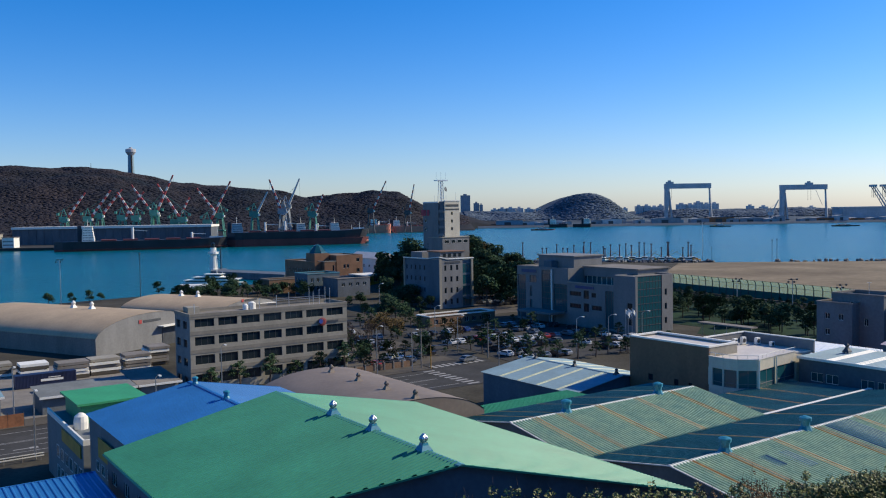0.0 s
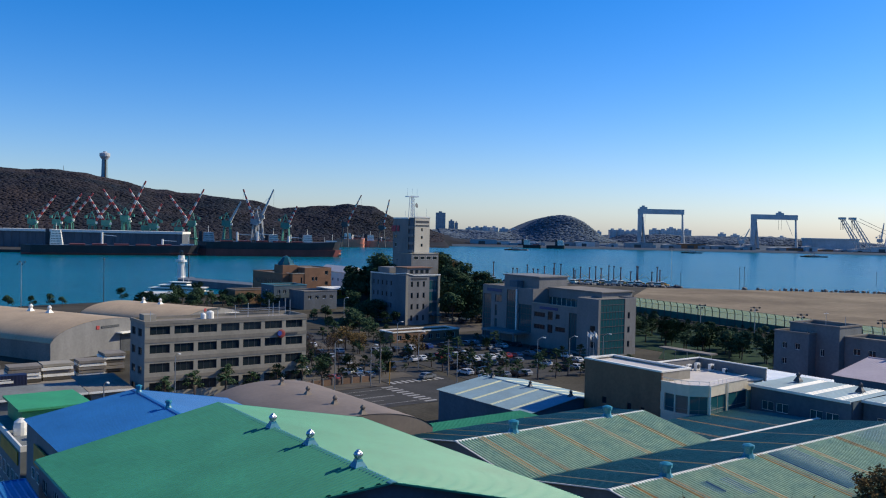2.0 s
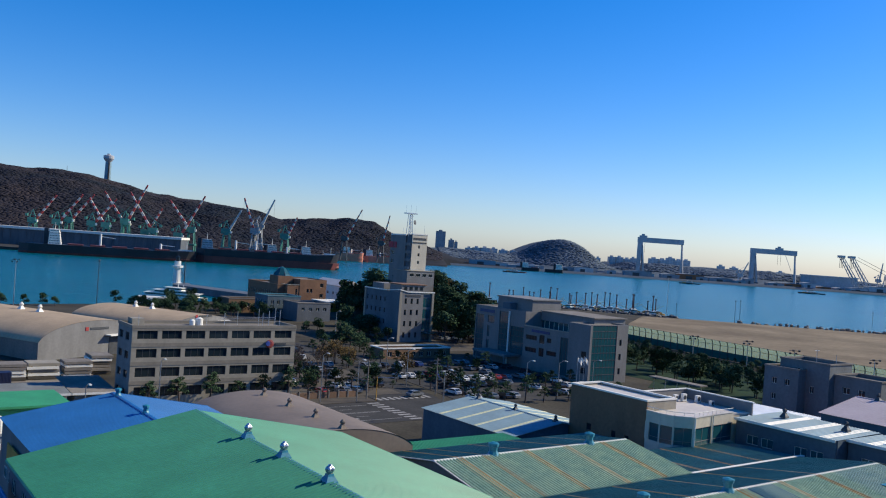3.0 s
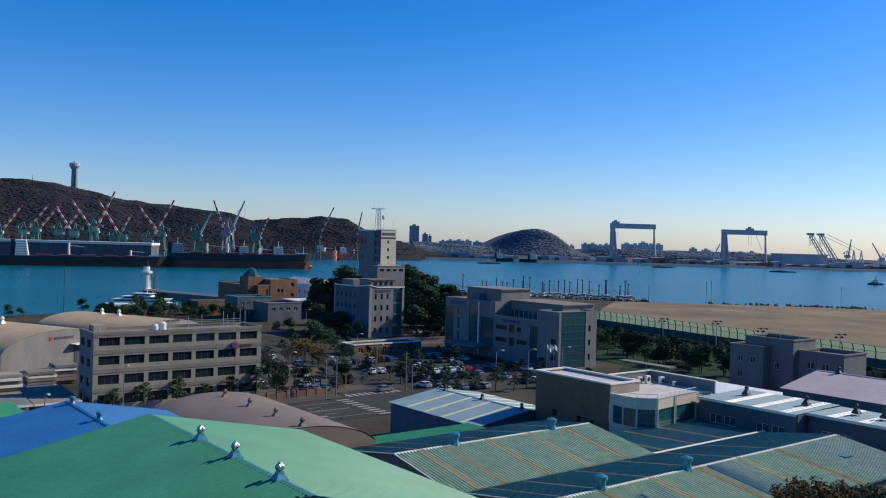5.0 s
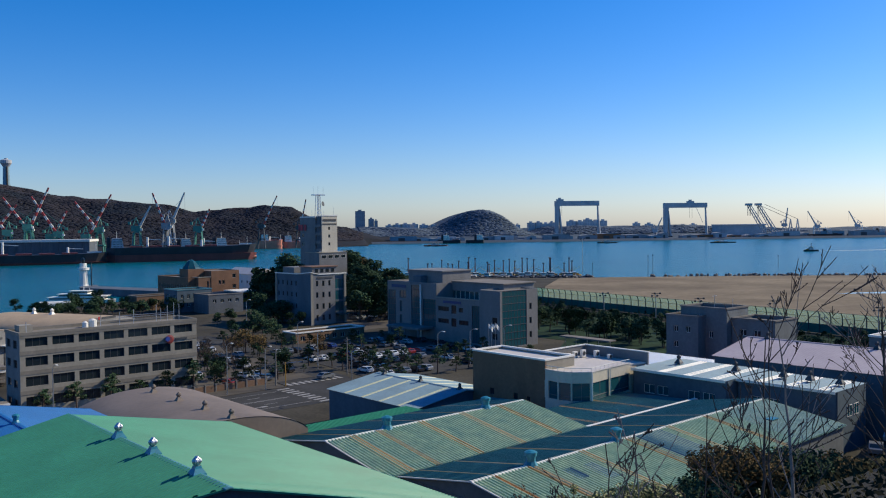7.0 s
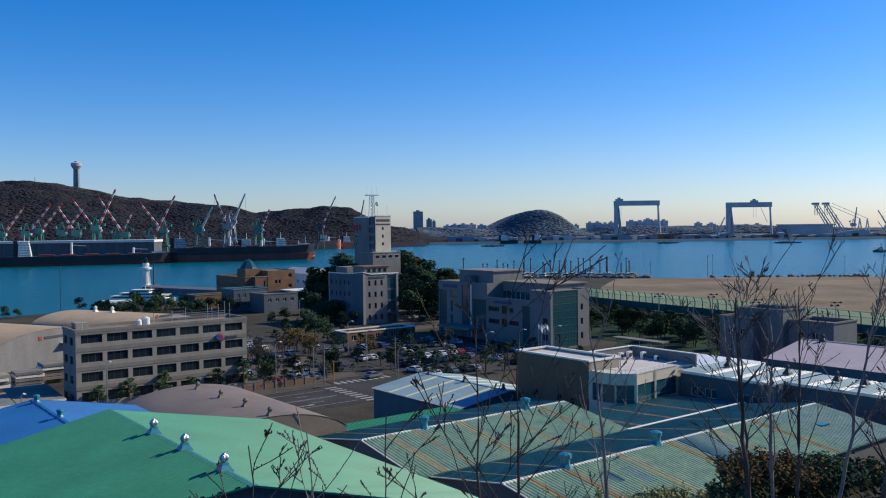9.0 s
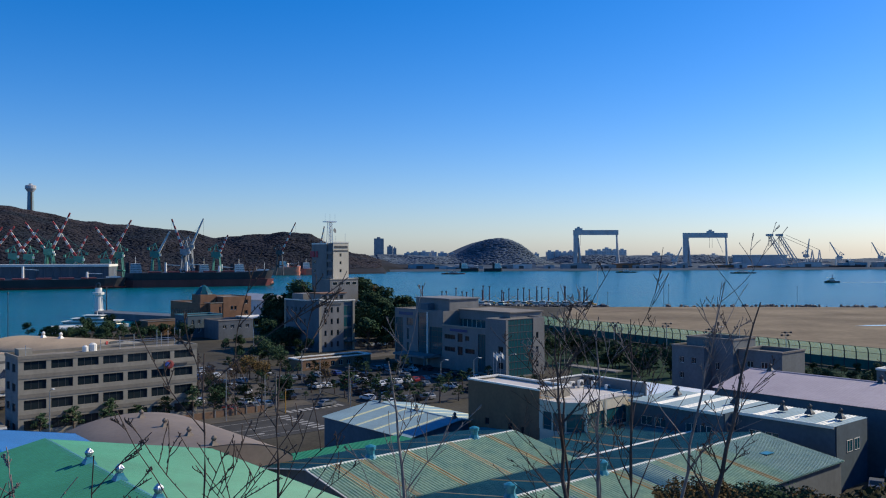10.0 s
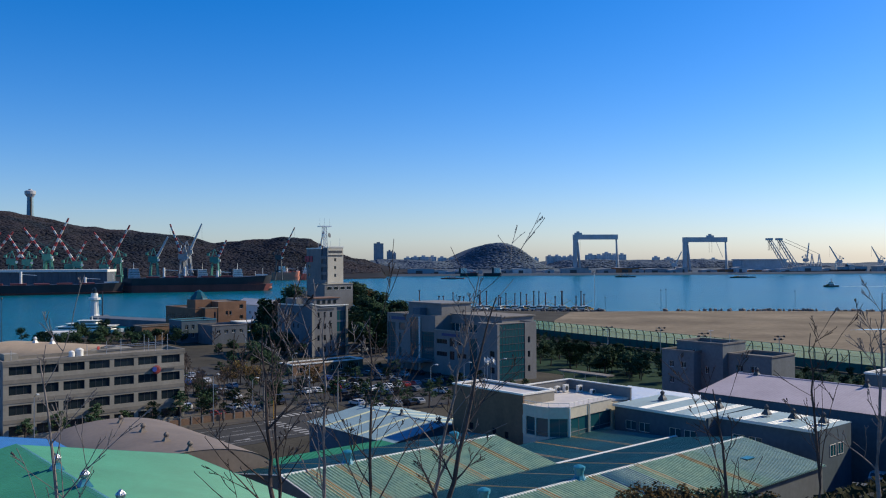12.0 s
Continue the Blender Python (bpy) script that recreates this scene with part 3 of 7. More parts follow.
def gable_hall(name, label, a0, a1, b0, b1, ze, zr, ridge, roof, wall, pitch, rib, across="a", strips=(), strip_mat=M_STRIP, back=None):
    """A hall with a ridge along b (across='a') or along a (across='b') at `ridge`. strips: places along the ridge of rooflights."""
    h = thing(name, label, "warehouse", grid(0, 0))
    lo, hi = (a0, a1) if across == "a" else (b0, b1)
    s0, s1 = (b0, b1) if across == "a" else (a0, a1)
    for e0, e1 in ((lo, ridge), (ridge, hi)):
        edge = e0 if e1 == ridge else e1
        kk = (zr - ze) / abs(ridge - edge)
        zz = (lambda a, b, kk=kk: zr - kk * abs(a - ridge)) if across == "a" else (lambda a, b, kk=kk: zr - kk * abs(b - ridge))
        # Slopes behind the ridge take a darker colour in place of shade.
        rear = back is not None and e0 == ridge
        part("roof_slope", ribbed(e0, e1, s0, s1, zz, pitch, rib, "a" if across == "a" else "b"), back if rear else roof, h, "slope behind the ridge, shade put in as deep blue-teal" if rear else "")
        for c, w in strips:
            w = w * 0.5 if rear else w
            part("rooflight", ribbed(e0 + 0.1, e1 - 0.1, c - w / 2, c + w / 2, lambda a, b, f_=zz: f_(a, b) + 0.02, pitch, rib, "a" if across == "a" else "b"),
                 strip_mat, h, "faded rooflight strip")
    prof = [(ridge - 0.28, zr - 0.03), (ridge, zr + 0.04), (ridge + 0.28, zr - 0.03), (ridge + 0.25, zr + 0.08), (ridge, zr + 0.13), (ridge - 0.25, zr + 0.08)]
    cap = Geo()
    if across == "a":
        cap.extrude(prof, s0, s1)
    else:
        cap.extrude([(-x, z) for x, z in prof], s0, s1)
        cap.v = [(y, -x, z) for x, y, z in cap.v]
    part("ridge_cap", cap, M_WHITE if across == "b" else roof, h, "pale ridge capping" if across == "b" else "")
    g = Geo()
    for x0, x1, y0, y1 in ((a0 + .3, a1 - .3, b0 + .3, b0 + .5), (a0 + .3, a1 - .3, b1 - .5, b1 - .3), (a0 + .3, a0 + .5, b0 + .5, b1 - .5), (a1 - .5, a1 - .3, b0 + .5, b1 - .5)):
        g.box(x0, x1, y0, y1, 0.8, ze - 0.06)
    for s_ in (s0 + 0.4, s1 - 0.4):
        tri = [(lo + 0.3, ze - 0.06), (hi - 0.3, ze - 0.06), (ridge, zr - 0.08)]
        g.quad(*[((t, s_, z) if across == "a" else (s_, t, z)) for t, z in tri])
    part("wall", g, wall, h)
    for s_ in (s0, s1):
        for t in (lo, hi):
            p, q = ((ridge, s_, zr + 0.03), (t, s_, ze + 0.03)) if across == "a" else ((s_, ridge, zr + 0.03), (s_, t, ze + 0.03))
            part("verge_trim", Geo().tube(p, q, 0.08, n=4), M_WHITE if across == "b" else roof, h)
    return h


# blue hall behind the green one
blue = gable_hall("warehouse", "warehouse with a bright blue steel gable roof", 22.0, 46.6, 87.6, 105.6, 14.0, 16.3, 34.4, M_BLUEROOF, M_WALLGREY, 0.45, 0.05)
for b in (103.6, 93.0):
    hood_vent(grid(34.4, b, 16.4), M_BLUEVENT, 0.48)
part("sign_board", Geo().box(21.86, 21.98, 90.5, 99.5, 10.4, 12.6), M_YELLOW, blue, "faded ochre sign board")
bh = [(x, x + 1.3, 8.2, 9.4) for x in (88.5, 91, 93.5, 96, 98.5, 101)]
window_set(blue, [(105.3 - b - 1.3, 105.3 - b, z0, z1) for b, _, z0, z1 in bh], -0.06, m=side(22.3, 105.3, -90))

# low blue roof beside the green hall
low_blue = thing("shed", "low shed with a bright blue ribbed steel roof", "shed", grid(0, 0))
part("roof_slope", ribbed(58.0, 88.0, -22.0, 19.0, lambda a, b: 12.0 - 0.05 * (88 - b), 0.62, 0.09, "b"), M_BLUEROOF, low_blue)
part("wall", Geo().box(-21.7, 18.8, 58.3, 87.7, 0.8, 10.3), M_WALLGREY, low_blue)
part("eaves_trim", Geo().box(-22, 19, 88.0, 88.12, 11.7, 12.1), M_BLUEROOF, low_blue)

# saw of old green roofs
S1Z, SE = 12.6, 10.7
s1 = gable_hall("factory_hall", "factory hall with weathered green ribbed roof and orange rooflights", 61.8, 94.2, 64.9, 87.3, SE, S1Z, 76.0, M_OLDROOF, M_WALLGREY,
                0.46, 0.15, "b", [(65.2, 1.1), (68.9, 0.7), (75.5, 1.1), (82.3, 1.1), (89.0, 1.1)], back=M_TEALSHADE)
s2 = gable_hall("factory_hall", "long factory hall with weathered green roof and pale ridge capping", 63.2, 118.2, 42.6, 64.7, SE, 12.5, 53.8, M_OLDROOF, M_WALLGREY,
                0.46, 0.15, "b", [(66, 0.7), (71, 1.1), (79, 1.1), (87, 1.1), (95, 1.1), (103, 1.1)], back=M_TEALSHADE)
# renewed sheets, darker and bluer than the rest of the slope
for a0, a1, b0, b1, lab in ((88.4, 93.2, 44.0, 53.4, "slate-blue renewed roof sheet"), (106.5, 118.0, 42.8, 53.4, "smooth grey-blue renewed roof sheet"), (76.2, 77.6, 47.4, 51.0, "blue repair sheet"),
                            (73.4, 74.6, 48.8, 51.2, "blue repair sheet")):
    part("roof_sheet", ribbed(b0, b1, a0, a1, lambda a, b: 12.5 - (12.5 - SE) / 11.2 * abs(b - 53.8) + 0.05, 0.46, 0.13 if a1 < 100 else 0.05, "b"), M_PATCH, s2, lab)
for a in (70.6, 87.0):
    hood_vent(grid(a, 76.0, S1Z + 0.1), M_BLUEVENT, 0.8)
for a in (71.5, 85.5):
    hood_vent(grid(a, 53.8, 12.6), M_BLUEVENT, 0.8)
hatch = thing("roof_hatch", "small dark roof hatch on the weathered roof", "hatch", grid(110.5, 48.6, 11.62))
part("kerb", Geo().box(-0.8, 0.8, -0.45, 0.45, -0.1, 0.22), M_STEELDARK, hatch)
part("lid", Geo().box(-0.85, 0.85, -0.5, 0.5, 0.22, 0.3), M_BLUEVENT, hatch)
low = thing("lean_to_roof", "low blue steel roof between the halls", "roof", grid(0, 0))
part("roof_slope", ribbed(65.3, 78.5, 94.5, 119.5, lambda a, b: 10.55 - 0.05 * (b - 65), 0.45, 0.05, "b"), M_TEALSHADE, low)
for a in (98.0, 104.5, 111.0):
    part("rooflight", ribbed(65.4, 78.4, a - 0.25, a + 0.25, lambda a, b: 10.57 - 0.05 * (b - 65), 0.45, 0.05, "b"), M_STRIP, low, "faded rooflight strip")
part("flashing", Geo().box(94.3, 119.5, 64.75, 65.25, 10.5, 10.85), M_WHITE, low, "pale valley flashing")
part("wall", Geo().box(95, 119, 66, 78, 0.8, 9.7), M_WALLGREY, low)
low2 = thing("lean_to_roof", "teal low roof with yellow seams behind the old hall", "roof", grid(0, 0))
part("roof_slope", ribbed(87.4, 92.5, 68.0, 104.0, lambda a, b: 9.6 - 0.06 * (b - 87), 0.45, 0.05, "b"), M_TEALSHADE, low2)
part("wall", Geo().box(68.4, 103.6, 88, 92.2, 0.8, 8.9), M_WALLGREY, low2)
canopy = thing("canopy_roof", "bright green flat canopy roof", "roof", grid(0, 0))
part("roof_sheet", ribbed(92.8, 99.4, 70.0, 92.5, lambda a, b: 8.6 - 0.01 * (b - 93), 0.5, 0.05, "b"), M_GREENPAINT, canopy)
part("wall", Geo().box(70.3, 92.2, 93.2, 99.1, 0.8, 8.4), M_WALLGREY, canopy)


# barrel roofed store
def barrel(name, label, m, half, length, ze, rise, roof, wall, steps=18, end_mat=None, bend=1.15):
    h = thing(name, label, "warehouse", m)
    arc = [(half * math.sin(t), ze + rise * (math.cos(t) - math.cos(bend)) / (1 - math.cos(bend))) for t in [bend * (2 * k / steps - 1) for k in range(steps + 1)]]
    sc = half / arc[-1][0]
    arc = [(x * sc, z) for x, z in arc]
    g = Geo()
    rows = max(2, round(length / 1.5))
    for j in range(rows + 1):
        y = length * j / rows
        g.v += [(x, y, z + (0.03 if j % 2 else 0.0)) for x, z in arc]
    n = len(arc)
    for j in range(rows):
        g.f += [(j * n + i, j * n + i + 1, j * n + n + i + 1, j * n + n + i) for i in range(n - 1)]
    part("roof_vault", g, roof, h, smooth=True)
    body = Geo()
    body.box(-half + 0.2, half - 0.2, 0.3, length - 0.3, 0.8, ze)
    part("wall", body, wall, h)
    for y in (0.15, length - 0.15):
        e = Geo()
        prof = [(arc[0][0] + 0.15, 0.8)] + [(x * 0.995, z - 0.06) for x, z in arc] + [(arc[-1][0] - 0.15, 0.8)]
        e.extrude(prof, y - 0.1, y + 0.1)
        part("end_wall", e, end_mat or wall, h)
    return h


barrel("warehouse", "low warehouse with a grey-brown barrel roof", grid(56.8, 87.9), 10.5, 27.3, 11.3, 2.7, M_GREYBROWN, M_WALLGREY, end_mat=M_GREYBROWN)
for b in (88.6, 95.5, 103.0, 111.0):
    turbine_vent(grid(57.0, b, 13.95), M_GREYBROWN, M_GREYBROWN, 0.85, "brown turbine vent on the barrel roof", "brown roof vents")

# pale blue tin hall
tin = gable_hall("workshop", "workshop with a pale blue steel roof and cream strips", 95.0, 116.5, 100.2, 125.0, 7.4, 9.0, 106.2, M_TIN, M_WALLBLUE, 0.45, 0.05, "a",
                 [(104.5, 0.7), (109.5, 0.7), (114.5, 0.7), (119.5, 0.7)], M_STRIPPALE)
for b in (122.5, 112.0, 101.8):
    turbine_vent(grid(106.2, b, 9.05), M_STEELDARK, M_STEELDARK, 0.75, "dark turbine vent on the pale roof", "dark roof vents")


# ---------------------------------------------------------------- brown block with the white curved front
def brown_block():
    h = thing("office_building", "office building with a brown clad block and a curved white front", "building", grid(0, 0))
    w = Geo()
    holes = [(4.0, 5.0, 8.7, 9.8), (9.4, 10.3, 8.6, 9.7), (12.2, 13.0, 8.4, 9.5)]
    w.walls(0, 16.2, 0, 0.3, 0.8, 15.5, holes)
    mm = side(108.0, 100.4, -90)
    part("wall", w, M_BROWN, h, "brown clad wall", mm)
    window_set(h, holes, 0.1, frame_mat=M_STEELDARK, bars=1, m=mm)
    part("wall", Geo().box(108.3, 115.0, 84.2, 84.5, 0.8, 15.5).box(108.3, 115.0, 100.1, 100.4, 0.8, 15.5).box(114.7, 115.0, 84.5, 100.1, 0.8, 15.5), M_OFFICE, h, "cream end wall")
    part("parapet", Geo().box(107.9, 115.1, 84.1, 84.6, 15.5, 15.75).box(107.9, 115.1, 100.0, 100.5, 15.5, 15.75).box(107.9, 108.5, 84.6, 100, 15.5, 15.75)
         .box(114.6, 115.1, 84.6, 100, 15.5, 15.75), M_WHITE, h, "pale parapet cap")
    part("roof_deck", Geo().box(108.3, 114.7, 84.5, 100.1, 15.0, 15.2), M_TERRACE, h)
    # faceted white front with a rounded corner
    arc = [(107.95, 84.15), (107.75, 81.4), (108.3, 79.2), (110.6, 77.2), (115.8, 77.9), (121.8, 78.4)]
    for z0, z1 in ((0.8, 9.9), (12.6, 14.2)):
        for p, q in zip(arc, arc[1:]):
            part("curved_wall", Geo().prism([p, q, (q[0] + 0.35, q[1] + 0.45), (p[0] + 0.35, p[1] + 0.45)], z0, z1), M_CREAM, h, "cream-white rendered wall facet")
    for i, (p, q) in enumerate(zip(arc, arc[1:])):
        length = math.hypot(q[0] - p[0], q[1] - p[1])
        ang = math.degrees(math.atan2(q[1] - p[1], q[0] - p[0]))
        lo_ = 0.7 if i == 0 else 0.1
        window_set(h, [(lo_, length - 0.1, 9.9, 12.6)], 0.14, M_GREENGLASS, M_WALLGREY, 1 if i < 2 else 2, side(p[0], p[1], ang), bar=0.07)
        part("transom", Geo().box(lo_, length - 0.1, 0.1, 0.2, 10.5, 10.58), M_WALLGREY, h, "", side(p[0], p[1], ang))
        part("pier", Geo().box(-0.12, lo_, -0.02, 0.3, 9.9, 12.6), M_CREAM, h, "", side(p[0], p[1], ang))
        part("coping", Geo().box(-0.05, length + 0.05, -0.08, 0.4, 14.2, 14.32), M_TERRACE, h, "", side(p[0], p[1], ang))
        for k in range(max(1, round(length / 1.3))):
            t = k / max(1, round(length / 1.3))
            x, y = p[0] + (q[0] - p[0]) * t + 0.15, p[1] + (q[1] - p[1]) * t + 0.2
            part("rail_post", Geo().tube((x, y, 14.3), (x, y, 14.85), 0.035), M_WHITE, h)
        part("handrail", Geo().tube((p[0] + .15, p[1] + .2, 14.85), (q[0] + .15, q[1] + .2, 14.85), 0.045), M_WHITE, h, "white terrace rail")
    part("terrace_deck", Geo().prism([(x + 0.3, y + 0.4) for x, y in arc] + [(125.8, 78.2), (125.8, 90.7), (115.1, 90.7), (115.1, 84.2), (108.3, 84.15)], 13.7, 14.0), M_TERRACE, h, "pale roof terrace")
    # Stone grey instead of the pale coating puts the parapet's shade into colour.
    part("parapet", Geo().box(125.8, 126.1, 77.8, 91.0, 13.6, 15.6).box(115.1, 125.8, 90.7, 91.0, 13.6, 15.6), M_STONE, h, "terrace parapet, greyed to stand for its shade")
    part("coping", Geo().box(125.7, 126.2, 77.7, 91.1, 15.6, 15.75), M_WHITE, h)
    part("coping", Geo().box(115.0, 125.7, 90.6, 91.1, 15.6, 15.75), M_WHITE, h)
    part("wall", Geo().box(121.9, 126.0, 78.5, 90.6, 0.8, 13.6), M_CREAM, h)
    part("drainpipe", Geo().tube((110.5, 77.05, 1), (110.5, 77.05, 14.2), 0.11), M_WHITE, h)
    part("drainpipe", Geo().tube((115.8, 77.75, 1), (115.8, 77.75, 14.2), 0.09), M_WHITE, h)
    for a_, b_, w_, hh in ((122.6, 88.6, 1.0, 1.3), (121.2, 89.2, 0.9, 1.1), (119.6, 89.3, 0.9, 0.9), (124.2, 87.0, 1.0, 1.2), (124.4, 84.4, 0.8, 0.8)):
        u = thing("air_conditioner", "pale outdoor air conditioner unit on the roof terrace", "air conditioner", grid(a_, b_, 14.0), "terrace air conditioners")
        part("casing", Geo().box(-w_ / 2, w_ / 2, -0.25, 0.25, 0.08, hh), M_WHITE, u)
        part("fan_grille", Geo().tube((0, -0.3, hh * 0.55), (0, -0.25, hh * 0.55), min(w_, hh) * 0.36, n=14), M_STEELDARK, u, "round dark fan grille")
        part("foot", Geo().box(-w_ / 2, -w_ / 2 + 0.1, -0.25, 0.25, 0, 0.08), M_STEELDARK, u)
        part("foot", Geo().box(w_ / 2 - 0.1, w_ / 2, -0.25, 0.25, 0, 0.08), M_STEELDARK, u)


brown_block()


# ---------------------------------------------------------------- long white-roofed hall and the lilac hall
def long_hall():
    h = thing("factory_hall", "long grey factory hall with white ribbed roof strips", "warehouse", grid(0, 0))
    for a0, b0, b1 in ((122.0, 61.5, 78.0), (124.8, 46.8, 61.4)):
        def zz(a, b, a0=a0):
            return 13.5 + 0.07 * (a - a0) - 0.14 * max(0.0, a - 129.4)
        part("roof_slope", ribbed(a0 - 0.4, 134.5, b0, b1, zz, 0.5, 0.06), M_TIN, h)
        c = b0 + 2.0
        while c < b1 - 1:
            part("roof_strip", ribbed(a0 - 0.35, 134.4, c - 0.7, c + 0.7, lambda a, b, f_=zz: f_(a, b) + 0.02, 0.5, 0.06), M_WHITE, h, "white roof strip")
            c += 4.6
        n = int((b1 - b0) // 8)
        holes = []
        for k in range(n):
            x = 2.0 + 8 * k
            holes += [(x, x + 2.0, 9.9, 11.3), (x + 2.5, x + 4.5, 9.9, 11.3)]
        mm = side(a0, b1 - 0.1, -90)
        part("wall", Geo().walls(0, b1 - b0 - 0.2, 0, 0.3, 0.8, 13.4, holes), M_WALLBLUE, h, "blue-grey wall in shade", mm)
        window_set(h, holes, 0.1, M_GREENGLASS, M_WHITE, 2, mm)
        part("wall", Geo().box(a0 + 0.3, 134.2, b0, b0 + 0.3, 0.8, 13.4).box(a0 + 0.3, 134.2, b1 - 0.4, b1 - 0.1, 0.8, 13.4).box(133.9, 134.2, b0 + .3, b1 - .4, 0.8, 13.4), M_WALLBLUE, h)
        part("fascia", Geo().box(a0 - 0.5, a0 - 0.4, b0, b1, 13.2, 13.6), M_WHITE, h)
    eh = [(3.0, 4.6, 9.6, 11.2), (5.2, 6.8, 9.6, 11.2)]
    window_set(h, eh, -0.06, M_GREENGLASS, M_WHITE, 2, side(125.0, 46.8, 0))
    for b in (74.3, 64.2, 56.6, 52.6, 48.3):
        turbine_vent(grid(129.4, b, 14.0), M_STEELDARK, M_STEELDARK, 0.9, "dark turbine vent on the white roof", "dark roof vents")


long_hall()
lilac = gable_hall("warehouse", "warehouse with a pale lilac steel roof", 139.2, 163.5, 20.0, 74.2, 14.0, 16.1, 151.3, M_LILAC, M_WALLBLUE, 0.5, 0.035, "a")
for b in (70.5, 52):
    turbine_vent(grid(151.3, b, 16.1), M_STEELDARK, M_STEELDARK, 0.9, "dark turbine vent on the lilac roof", "dark roof vents")
rust = thing("shed", "rusty orange shed with a flat blue roof", "shed", grid(0, 0))
part("wall", Geo().box(142, 165, 78, 108, 0.8, 8.6), M_RUST, rust)
part("roof_slope", ribbed(141.5, 165.5, 77.5, 108.5, lambda a, b: 8.7 + 0.06 * min(a - 141.5, 165.5 - a), 0.5, 0.06), M_BLUEROOF, rust)


# ---------------------------------------------------------------- roads, yards, sand
def slab(name, pts, z, material, label, category):
    g = Geo()
    w = [(grid(a, b) @ Vector((0, 0, 0))) for a, b in pts]
    g.prism([(p.x, p.y) for p in w], z - 0.4, z)
    return structure(name, g, material, label, category=category)


slab("road", [(-220, 142.5), (126, 142.5), (126, 162.5), (-220, 162.5)], 0.86, M_ASPHALT, "four-lane asphalt road with white lane marks", "road")
slab("road_side", [(110, 162.6), (127, 162.6), (140, 262), (124, 262)], 0.87, M_ASPHALT, "side street to the car park", "road")
slab("pavement", [(-220, 162.7), (109.5, 162.7), (109.5, 168.5), (-220, 168.5)], 0.98, M_PAVE, "paved footway with kerb along the road", "pavement")
slab("car_park", [(129, 154), (182, 150), (182, 222), (140, 240)], 0.88, M_ASPHALT, "asphalt car park", "car park")
slab("car_park_far", [(185, 236), (240, 236), (240, 300), (200, 300)], 0.88, M_PAVE, "pale car park by the hill", "car park")
slab("yard", [(-60, 169), (54, 169), (62, 226), (-60, 226)], 0.90, M_CONC, "concrete storage yard", "yard")
slab("car_park_office", [(94, 169.5), (121, 169.5), (134, 262), (96, 262)], 0.90, M_PAVE, "worn car park beside the office", "car park")
marks = Geo()
for b in (145.5, 149.0, 156.0, 159.4):
    a = -200.0
    while a < 104:
        marks.box(a, a + (3.0 if b not in (145.5, 159.4) else 5.0), b - 0.09, b + 0.09, 0.86, 0.868)
        a += 8.0 if b not in (145.5, 159.4) else 5.0
for b in (152.3, 152.8):
    marks.box(-200, 104, b - 0.07, b + 0.07, 0.86, 0.869)
for k in range(9):
    marks.box(106.0, 109.0, 143.6 + 2.1 * k, 144.5 + 2.1 * k, 0.86, 0.87)
    marks.box(111.0 + 1.7 * k, 111.9 + 1.7 * k, 163.4, 166.2, 0.87, 0.88)
for a in (20, 60, 84, 92):
    marks.box(a, a + 3.4, 147.1, 147.5, 0.86, 0.871).box(a + 2.3, a + 3.6, 146.8, 147.8, 0.86, 0.872)
tagged(part("road_marking", marks, M_PAINT, None, "", grid(0, 0)), "white road paint, dashes and crossing bars", "road marking", kind="structure")

slab("ground_lawn", [(200, 100), (275, 100), (275, 205), (212, 262), (212, 168), (200, 160)], 0.86, M_LAWN, "dull winter lawn under the pines", "lawn")
sand = Geo().prism([(152, 556), (126, 486), (101, 388), (165, 257), (240, 110), (640, 110), (640, 517), (520, 517), (366, 529), (282, 549), (190, 560)][::-1][::-1], 0.4, 1.05)
structure("ground_sand", sand, M_SAND, "wide flat field of pale tan sand behind the fence", category="sand field")
pud = thing("puddle", "pale shallow puddles on the sand field", "puddle", pose(300, 420, 1.05))
rng = random.Random(5)
for x, y, w, d in ((-20, -20, 30, 5), (35, -60, 34, 6), (60, 40, 26, 4), (10, -130, 30, 7), (90, -100, 26, 5)):
    ring = [(x + w * math.cos(t) * rng.uniform(0.7, 1.1), y + d * math.sin(t) * rng.uniform(0.6, 1.2)) for t in [2 * math.pi * k / 18 for k in range(18)]]
    part("water_patch", Geo().prism(ring, -0.2, 0.012), glass("puddle_water", (0.25, 0.22, 0.18), 0.12), pud)
rocks = Geo()
for k in range(260):
    x = 215 + 420 * rng.random()
    y = coast(x) - 2 + rng.uniform(-2.5, 2.5)
    rocks.blob((x, y, 0.9 + rng.random() * 0.8), rng.uniform(0.6, 1.8), rng.uniform(0.6, 1.7), rng, 5, 3)
tagged(part("breakwater_blocks", rocks, M_CONC), "pale concrete armour blocks along the waterline", "breakwater", kind="stuff")


